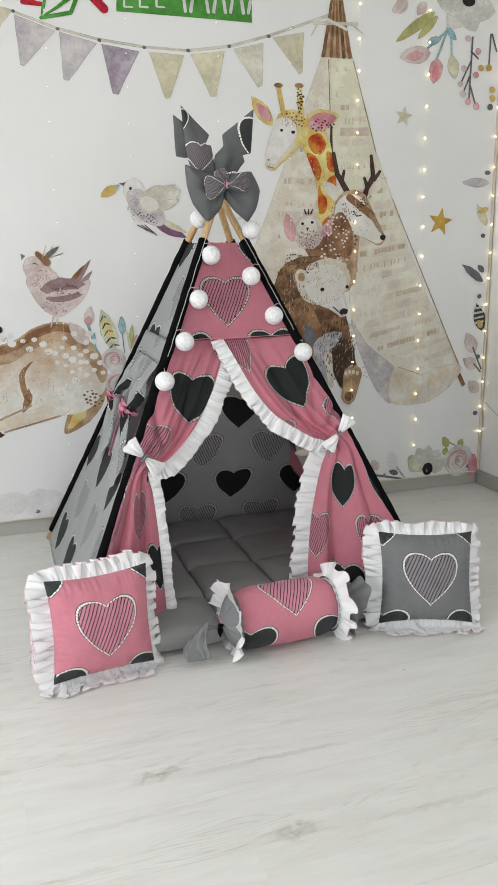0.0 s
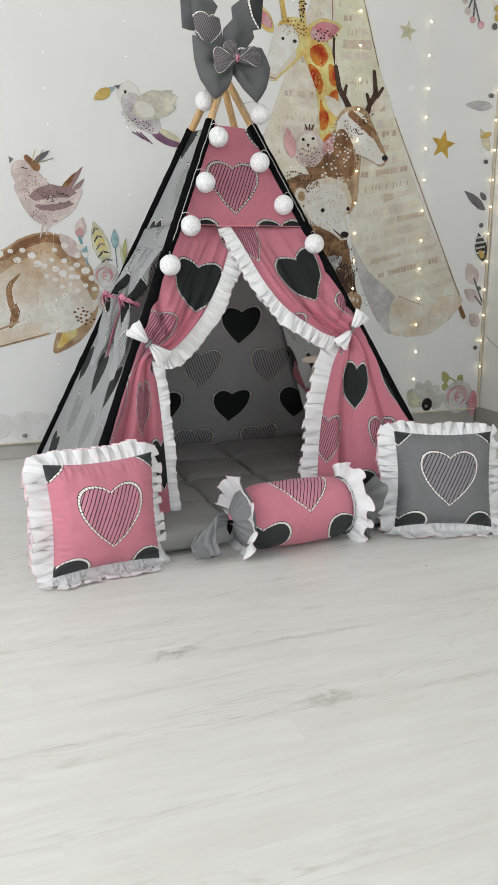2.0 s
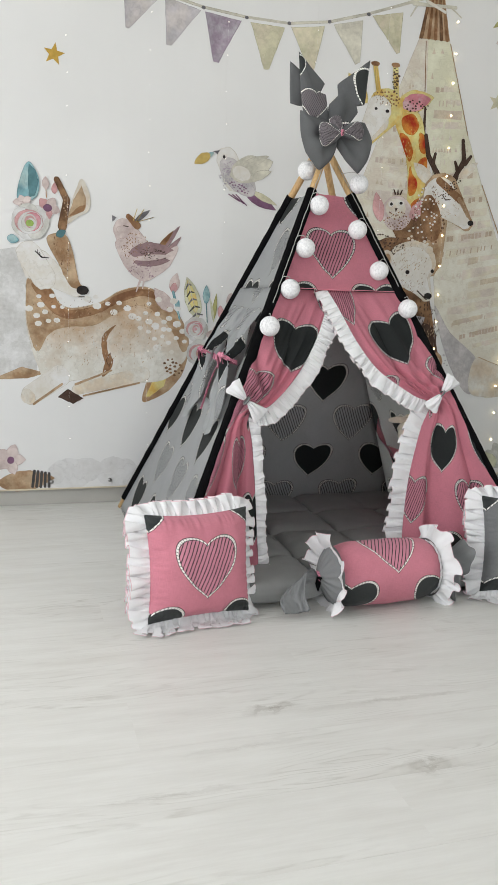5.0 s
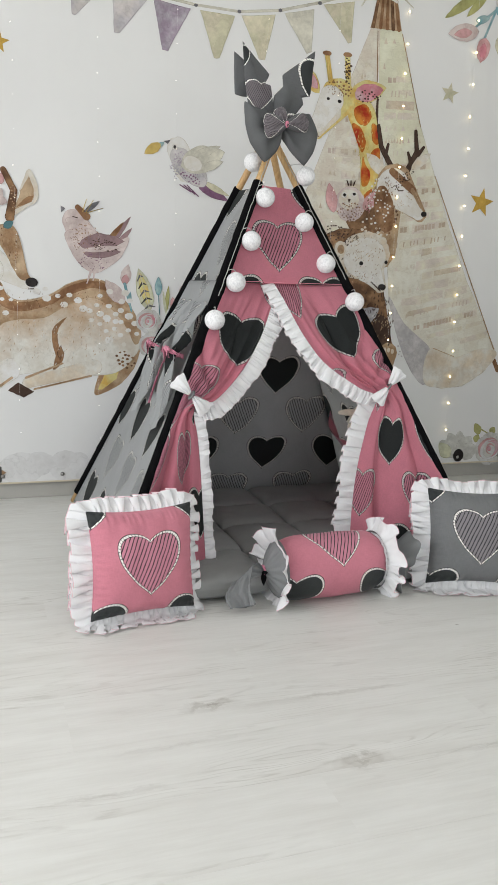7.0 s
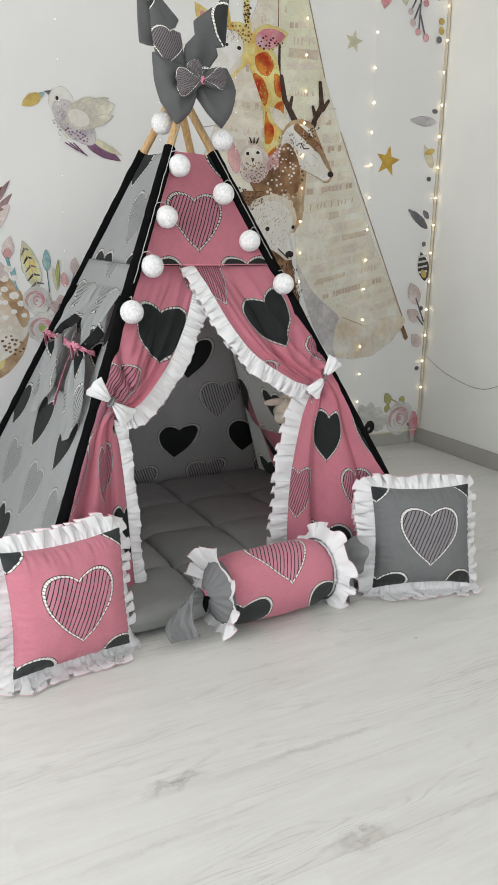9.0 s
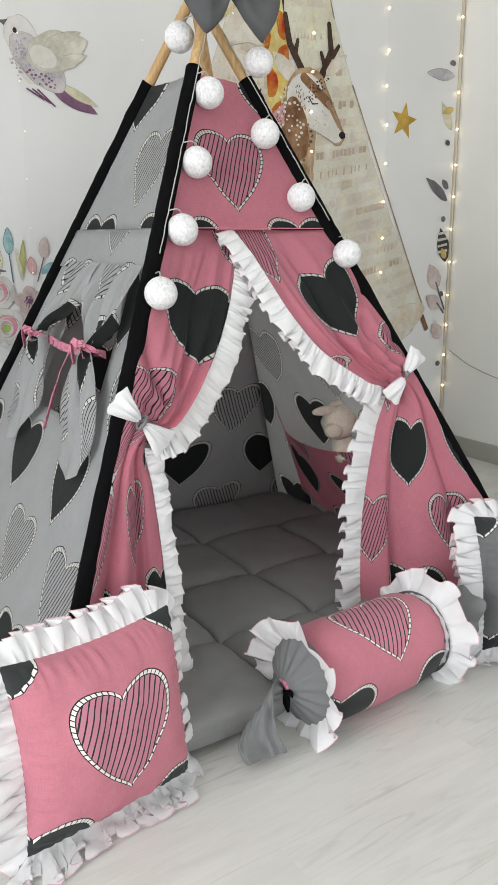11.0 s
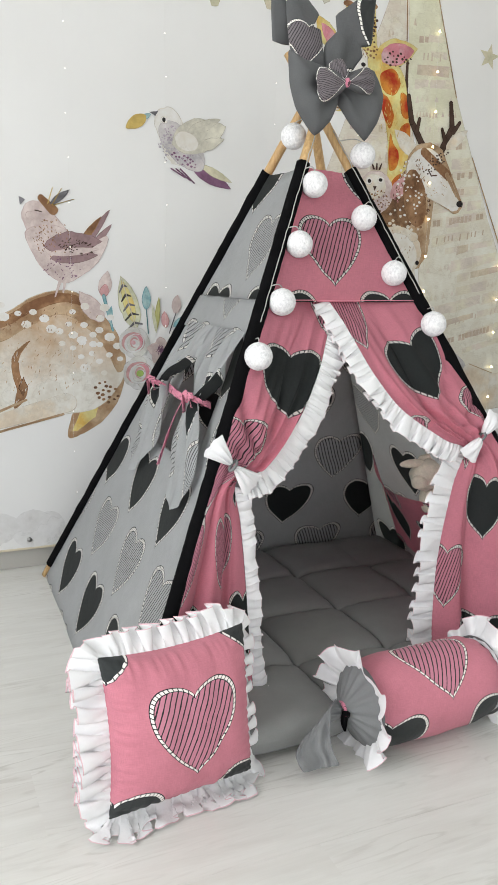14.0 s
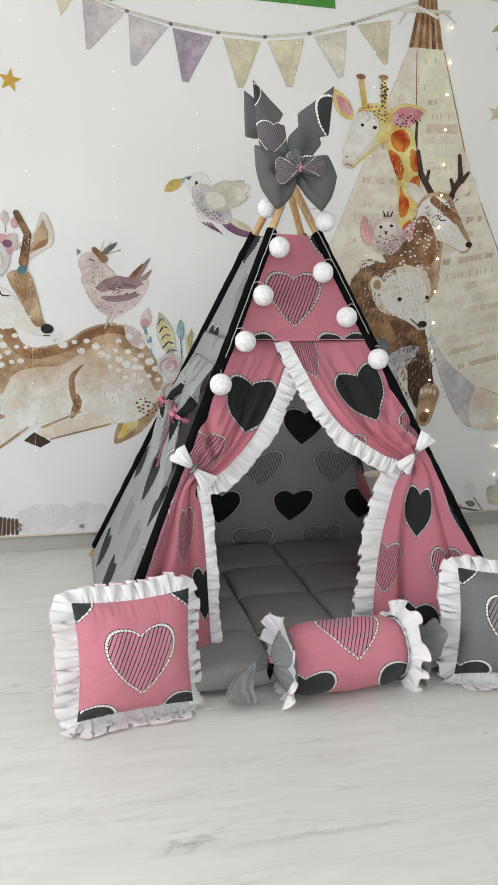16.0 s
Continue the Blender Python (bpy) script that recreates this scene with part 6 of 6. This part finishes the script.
print_.cap(0.746, 1.289, 0.0023, 0.793, 1.249, 0.0023, PLUM)
print_.done(LABEL)

print_ = Motif(4)  # painted posy of roses, feathers and leaves
LABEL = "painted posy of roses, feathers and leaves"
print_.leaf(0.488, 0.803, 0.410, 0.900, 0.0289, PINK_L)
print_.leaf(0.487, 0.880, 0.504, 0.965, 0.0215, PINK_L)
print_.leaf(0.488, 0.880, 0.497, 0.925, 0.0150, PINK_D)
print_.cap(0.490, 0.885, 0.0060, 0.518, 0.776, 0.0040, TEAL)
print_.leaf(0.507, 0.800, 0.514, 0.855, 0.0080, TEAL)
# feather with dark chevrons
print_.leaf(0.596, 0.776, 0.545, 0.950, 0.0330, OLIVE_L)
print_.leaf(0.590, 0.800, 0.548, 0.938, 0.0180, YELLOW)
for k in range(5):
    px, pz, w = 0.590 - 0.0095 * k, 0.800 + 0.0300 * k, 0.026 - 0.0035 * k
    print_.cap(px, pz, 0.0042, px + w, pz - 0.004, 0.0022, CHARCOAL if k % 2 else GREY_D)
    print_.cap(px, pz, 0.0042, px - w * 0.9, pz - 0.022, 0.0022, CHARCOAL if k % 2 else GREY_D)
print_.cap(0.598, 0.770, 0.0018, 0.548, 0.942, 0.0012, CREAM_L)
print_.leaf(0.630, 0.840, 0.630, 0.918, 0.0150, TEAL)
print_.cap(0.630, 0.845, 0.0018, 0.636, 0.765, 0.0018, TEAL_D)
print_.leaf(0.662, 0.770, 0.673, 0.885, 0.0090, OLIVE)
print_.leaf(0.664, 0.765, 0.648, 0.865, 0.0060, OLIVE_L)
print_.leaf(0.730, 0.828, 0.736, 0.892, 0.0165, PINK_L)
print_.cap(0.731, 0.832, 0.0018, 0.708, 0.765, 0.0018, GREY_D)
print_.leaf(0.697, 0.782, 0.690, 0.838, 0.0140, PINK_D)
print_.leaf(0.722, 0.786, 0.758, 0.820, 0.0095, TEAL)
print_.rose(0.588, 0.736, 0.0560)
for k in range(5):
    a = k * math.tau / 5 + 0.4
    print_.leaf(0.680, 0.708, 0.680 + 0.052 * math.cos(a), 0.708 + 0.048 * math.sin(a), 0.0210, PINK_L)
print_.fur(0.681, 0.708, 0.016, 0.016, 0, 26, 0.016, 70, 0.0022, PLUM, 91)
print_.ell(0.681, 0.708, 0.008, 0.008, 0, PLUM)
print_.rose(0.606, 0.636, 0.0620)
print_.ell(0.606, 0.634, 0.0125, 0.0110, 0, GREEN_L)
print_.done(LABEL)

print_ = Motif(2)  # painted gold star
LABEL = "painted gold star"
print_.star(1.939, 1.762, 0.0468, KHAKI)
print_.done(LABEL)

print_ = Motif(2)  # painted gold star
LABEL = "painted gold star"
print_.star(2.149, 1.306, 0.0672, GOLD)
print_.done(LABEL)

print_ = Motif(2)  # painted gold star
LABEL = "painted gold star"
print_.star(0.020, 1.753, 0.0422, GOLD)
print_.done(LABEL)

print_ = Motif(2)  # painted hanging spray of blossom, buds and berries
LABEL = "painted hanging spray of blossom, buds and berries"
print_.leaf(2.236, 2.236, 2.390, 2.226, 0.0541, WHITE_D)
print_.leaf(2.236, 2.236, 2.292, 2.135, 0.0541, WHITE_D)
print_.leaf(2.236, 2.236, 2.140, 2.146, 0.0541, WHITE_D)
print_.leaf(2.236, 2.236, 2.086, 2.246, 0.0541, WHITE_D)
print_.leaf(2.236, 2.236, 2.182, 2.335, 0.0541, WHITE_D)
print_.leaf(2.236, 2.236, 2.333, 2.326, 0.0541, WHITE_D)
print_.ell(2.247, 2.254, 0.033, 0.020, 0, BLACK)
print_.leaf(2.078, 2.201, 1.886, 2.064, 0.0230, OLIVE)
print_.leaf(2.093, 2.185, 1.995, 2.082, 0.0176, OLIVE)
print_.leaf(1.943, 2.230, 1.865, 2.185, 0.0275, PINK_L)
print_.leaf(2.034, 2.232, 1.987, 2.180, 0.0235, PINK_L)
print_.cap(2.154, 2.137, 0.0052, 2.022, 2.029, 0.0052, TEAL)
print_.cap(2.143, 2.127, 0.0052, 2.091, 1.998, 0.0052, TEAL)
print_.cap(2.162, 2.128, 0.0050, 2.172, 2.009, 0.0050, TEAL)
print_.leaf(2.044, 2.072, 2.115, 2.094, 0.0176, TEAL)
print_.leaf(2.139, 2.142, 2.193, 2.091, 0.0149, TEAL)
print_.leaf(2.065, 2.032, 1.909, 2.005, 0.0378, PINK_L)
print_.leaf(2.029, 2.024, 1.937, 2.004, 0.0196, PINK_D)
print_.leaf(2.102, 2.011, 2.081, 1.902, 0.0339, PINK_D)
print_.leaf(2.096, 1.987, 2.086, 1.909, 0.0182, ROSE)
print_.leaf(2.168, 2.027, 2.197, 1.929, 0.0284, KHAKI)
print_.cap(2.276, 2.110, 0.0041, 2.271, 1.846, 0.0041, GREY_D)
print_.cap(2.272, 2.009, 0.0041, 2.225, 1.916, 0.0041, GREY_D)
print_.cap(2.271, 2.051, 0.0041, 2.309, 2.023, 0.0041, GREY_D)
print_.cap(2.274, 1.907, 0.0041, 2.306, 1.829, 0.0041, GREY_D)
print_.cap(2.370, 2.128, 0.0039, 2.368, 1.997, 0.0039, GREY_D)
print_.cap(2.268, 1.943, 0.0041, 2.239, 1.875, 0.0041, GREY_D)
print_.cap(2.377, 2.129, 0.0041, 2.405, 2.059, 0.0041, GREY_D)
print_.ell(2.307, 2.053, 0.015, 0.014, 0, PINK_D)
print_.ell(2.302, 1.953, 0.016, 0.014, 0, ROSE)
print_.ell(2.236, 1.977, 0.015, 0.014, 0, PINK_L)
print_.ell(2.221, 1.911, 0.015, 0.014, 0, PINK_L)
print_.ell(2.237, 1.869, 0.015, 0.016, 0, PINK_L)
print_.ell(2.267, 1.838, 0.015, 0.014, 0, PINK_D)
print_.ell(2.312, 1.820, 0.016, 0.016, 0, ROSE)
print_.ell(2.369, 1.987, 0.015, 0.014, 0, GOLD)
print_.ell(2.326, 1.984, 0.015, 0.014, 0, YELLOW_D)
print_.ell(2.393, 1.894, 0.016, 0.014, 0, YELLOW_D)
print_.ell(2.396, 1.858, 0.015, 0.016, 0, YELLOW_D)
print_.ell(2.386, 1.820, 0.015, 0.014, 0, GREY_D)
print_.ell(2.251, 2.103, 0.015, 0.014, 0, PINK_L)
print_.done(LABEL)

print_ = Motif(2)  # painted grey leaves, buds and striped feather
LABEL = "painted grey leaves, buds and striped feather"
print_.leaf(2.408, 1.486, 2.257, 1.484, 0.0218, GREY)
print_.ell(2.394, 1.531, 0.016, 0.010, 0, GREY_D)
print_.leaf(2.406, 1.290, 2.345, 1.388, 0.0218, KHAKI)
print_.leaf(2.410, 1.369, 2.351, 1.349, 0.0131, YELLOW_D)
print_.ell(2.390, 1.243, 0.010, 0.010, 0, GREY_D)
print_.leaf(2.399, 1.031, 2.279, 1.110, 0.0198, GREY_D)
print_.leaf(2.403, 1.028, 2.336, 1.058, 0.0128, GREY_D)
print_.leaf(2.404, 1.071, 2.367, 1.106, 0.0140, GREY_D)
print_.leaf(2.412, 0.788, 2.372, 0.922, 0.0321, CHARCOAL)
print_.cap(2.363, 0.898, 0.0048, 2.407, 0.905, 0.0048, WHITE_D)
print_.cap(2.364, 0.874, 0.0050, 2.409, 0.881, 0.0050, WHITE_D)
print_.cap(2.366, 0.850, 0.0047, 2.411, 0.858, 0.0047, WHITE_D)
print_.cap(2.367, 0.827, 0.0050, 2.412, 0.834, 0.0050, WHITE_D)
print_.leaf(2.409, 0.803, 2.384, 0.841, 0.0160, YELLOW_D)
print_.leaf(2.376, 0.680, 2.323, 0.781, 0.0364, PINK_L)
print_.leaf(2.392, 0.606, 2.312, 0.656, 0.0288, PINK_L)
print_.leaf(2.407, 0.480, 2.350, 0.542, 0.0297, PINK_L)
print_.cap(2.363, 0.708, 0.0040, 2.417, 0.599, 0.0040, GREY_D)
print_.cap(2.376, 0.624, 0.0041, 2.414, 0.584, 0.0041, GREY_D)
print_.ell(2.386, 1.243, 0.012, 0.010, 0, GREY_D)
print_.ell(2.385, 0.956, 0.012, 0.011, 0, GREY_D)
print_.ell(2.395, 0.661, 0.013, 0.011, 0, GREY_D)
print_.ell(2.397, 0.375, 0.013, 0.011, 0, GREY_D)
print_.done(LABEL)

print_ = Motif(2)  # painted border of a rose and pale flowers
LABEL = "painted border of a rose and pale flowers"
print_.leaf(2.251, 0.211, 2.217, 0.265, 0.0205, OLIVE)
print_.leaf(2.313, 0.208, 2.332, 0.245, 0.0182, OLIVE)
print_.leaf(2.227, 0.170, 2.242, 0.211, 0.0182, OLIVE)
print_.cap(2.255, 0.235, 0.0032, 2.313, 0.205, 0.0032, OLIVE)
print_.leaf(2.134, 0.108, 2.025, 0.181, 0.0431, WHITE_D)
print_.leaf(2.134, 0.108, 2.072, 0.222, 0.0431, WHITE_D)
print_.leaf(2.134, 0.108, 2.137, 0.230, 0.0431, WHITE_D)
print_.leaf(2.134, 0.108, 2.202, 0.201, 0.0431, WHITE_D)
print_.leaf(2.134, 0.108, 2.248, 0.145, 0.0431, WHITE_D)
print_.ell(2.137, 0.107, 0.029, 0.032, 0, BLACK)
print_.leaf(2.091, 0.099, 2.023, 0.173, 0.0330, OLIVE_L)
print_.rose(2.317, 0.135, 0.0922)
print_.ell(2.400, 0.098, 0.025, 0.064, 0, ROSE)
print_.leaf(1.950, 0.125, 1.920, 0.218, 0.0321, GREY_L)
print_.cap(1.962, 0.132, 0.0050, 2.006, 0.076, 0.0050, GREY)
print_.leaf(1.971, 0.100, 1.917, 0.116, 0.0133, GREY_D)
print_.leaf(1.853, 0.127, 1.827, 0.183, 0.0248, PINK_L)
print_.cap(1.837, 0.105, 0.0048, 1.989, 0.071, 0.0048, GREY_D)
print_.done(LABEL)

print_ = Motif(2)  # painted pale grey clouds of petals and a feather
LABEL = "painted pale grey clouds of petals and a feather"
print_.ell(0.068, 0.131, 0.094, 0.065, 0, GREY_L)
print_.ell(0.135, 0.146, 0.067, 0.051, 0, GREY_L)
print_.ell(0.244, 0.134, 0.068, 0.065, 0, GREY_L)
print_.ell(0.296, 0.132, 0.051, 0.058, 0, GREY_L)
print_.leaf(-0.223, 0.098, 0.005, 0.116, 0.0429, TAN)
print_.cap(-0.075, 0.147, 0.0058, -0.083, 0.082, 0.0058, CHARCOAL)
print_.cap(-0.061, 0.144, 0.0058, -0.067, 0.082, 0.0058, CHARCOAL)
print_.cap(-0.046, 0.141, 0.0058, -0.051, 0.081, 0.0058, CHARCOAL)
print_.cap(-0.032, 0.138, 0.0058, -0.034, 0.081, 0.0058, CHARCOAL)
print_.cap(-0.017, 0.135, 0.0058, -0.018, 0.080, 0.0058, CHARCOAL)
print_.leaf(-0.170, 0.198, -0.107, 0.196, 0.0231, PINK_L)
print_.leaf(-0.170, 0.198, -0.152, 0.133, 0.0231, PINK_L)
print_.leaf(-0.170, 0.198, -0.222, 0.160, 0.0231, PINK_L)
print_.leaf(-0.170, 0.198, -0.220, 0.239, 0.0231, PINK_L)
print_.leaf(-0.170, 0.198, -0.149, 0.261, 0.0231, PINK_L)
print_.ell(-0.167, 0.194, 0.014, 0.015, 0, PLUM)
print_.done(LABEL)

print_ = Motif(2)  # printed emblem of red strokes, a green leaf and a green sign with white bars
LABEL = "printed emblem of red strokes, a green leaf and a green sign with white bars"
print_.poly([(0.666, 2.095), (1.224, 2.094), (1.225, 2.258), (0.674, 2.241)], GREEN)
print_.cap(0.699, 2.153, 0.0042, 0.697, 2.115, 0.0042, WHITE)
print_.cap(0.697, 2.113, 0.0033, 0.729, 2.114, 0.0033, WHITE)
print_.cap(0.761, 2.158, 0.0042, 0.759, 2.120, 0.0042, WHITE)
print_.cap(0.759, 2.118, 0.0033, 0.791, 2.118, 0.0033, WHITE)
print_.cap(0.827, 2.163, 0.0044, 0.826, 2.125, 0.0044, WHITE)
print_.cap(0.826, 2.123, 0.0032, 0.858, 2.123, 0.0032, WHITE)
print_.cap(0.938, 2.155, 0.0063, 0.943, 2.115, 0.0063, WHITE)
print_.cap(0.973, 2.158, 0.0069, 0.965, 2.117, 0.0069, WHITE)
print_.cap(1.032, 2.160, 0.0066, 1.038, 2.120, 0.0066, WHITE)
print_.cap(1.068, 2.163, 0.0066, 1.060, 2.122, 0.0066, WHITE)
print_.cap(1.104, 2.164, 0.0066, 1.110, 2.124, 0.0066, WHITE)
print_.cap(1.140, 2.167, 0.0066, 1.132, 2.126, 0.0066, WHITE)
print_.cap(1.180, 2.169, 0.0072, 1.187, 2.128, 0.0072, WHITE)
print_.cap(1.217, 2.172, 0.0069, 1.209, 2.130, 0.0069, WHITE)
print_.cap(0.312, 2.099, 0.0084, 0.380, 2.097, 0.0084, RED)
print_.cap(0.352, 2.149, 0.0147, 0.347, 2.102, 0.0126, RED)
print_.cap(0.544, 2.170, 0.0189, 0.617, 2.099, 0.0168, RED)
print_.leaf(0.371, 2.047, 0.523, 2.144, 0.0053, GREEN)
print_.leaf(0.377, 2.053, 0.404, 2.144, 0.0063, GREEN)
print_.cap(0.521, 2.143, 0.0074, 0.490, 2.076, 0.0074, GREEN)
print_.cap(0.490, 2.076, 0.0074, 0.377, 2.049, 0.0063, GREEN)
print_.cap(0.444, 2.098, 0.0040, 0.505, 2.142, 0.0040, GREEN)
print_.done(LABEL)

# edge slat, bottom batten and eyelets of the backdrop
slat_mat = plain_mat("pale_slat", (0.62, 0.55, 0.42), 0.5, 0.12, 20)
boxes("edge_slat", [((2.427, BACK_Y - 0.006, 0.072), (2.4395, BACK_Y + 0.010, 2.52))], slat_mat, backdrop, "narrow pale wooden edge slat", 0.002)
boxes("hem", [((-1.10, BACK_Y - 0.0045, 0.066), (2.426, BACK_Y + 0.006, 0.0725))], slat_mat, backdrop, "narrow hem batten", 0.0015)


def eyelet(x, z):
    bm = bmesh.new()
    got = bmesh.ops.create_cone(bm, cap_ends=True, segments=14, radius1=0.0085, radius2=0.006, depth=0.003)
    bmesh.ops.transform(bm, matrix=Matrix.Translation((x, BACK_Y - 0.0085, z)) @ Matrix.Rotation(radians(90), 4, "X"), verts=got["verts"])
    return part("eyelet", bm, steel, backdrop)


for i in range(14):
    eyelet(-0.72 + 0.2375 * i, 0.100)

# fairy lights hung down the backdrop
for sx, z_top in ((0.065, 2.2), (0.384, 2.2), (0.695, 2.2), (1.07, 2.2), (1.39, 2.2), (1.705, 2.2), (2.048, 2.2), (2.421, 2.2)):
    curtain_lights = thing("fairy_lights", "strand of tiny warm white fairy lights hanging on the backdrop", "string lights", "fairy light strands")
    rnd = random.Random(int(sx * 1000))
    path, z, k = [], z_top, 0
    while z > 0.16:
        path.append(Vector((sx + 0.008 * (rnd.random() - 0.5), BACK_Y - 0.012, z)))
        z -= 0.118 + 0.02 * rnd.random()
    v, f = tube([spline(path, i / (len(path) * 4)) for i in range(len(path) * 4 + 1)], 0.00025, 4)
    link("wire", v, f, clear_wire, curtain_lights, "hair-thin pale wire")
    for p in path:
        bm = bmesh.new()
        bmesh.ops.create_icosphere(bm, subdivisions=2, radius=0.0043 if sx > 1.5 else 0.0019)
        for vt in bm.verts:
            vt.co = vt.co + p + Vector((0, -0.003, 0))
        part("bulb", bm, bulb_mat if sx > 1.5 else dim_mat, curtain_lights)

# loose wire hanging on the side wall
wire_path = [(WALL_X - 0.003, 3.53, 0.430), (WALL_X - 0.004, 3.40, 0.375), (WALL_X - 0.004, 3.22, 0.340), (WALL_X - 0.004, 3.10, 0.352), (WALL_X - 0.004, 2.95, 0.432), (WALL_X - 0.004, 2.80, 0.47)]
v, f = tube([spline(wire_path, i / 60) for i in range(61)], 0.0011, 6)
tagged(link("loose_wire", v, f, dark_wire), "thin dark wire sagging along the side wall", "wire")
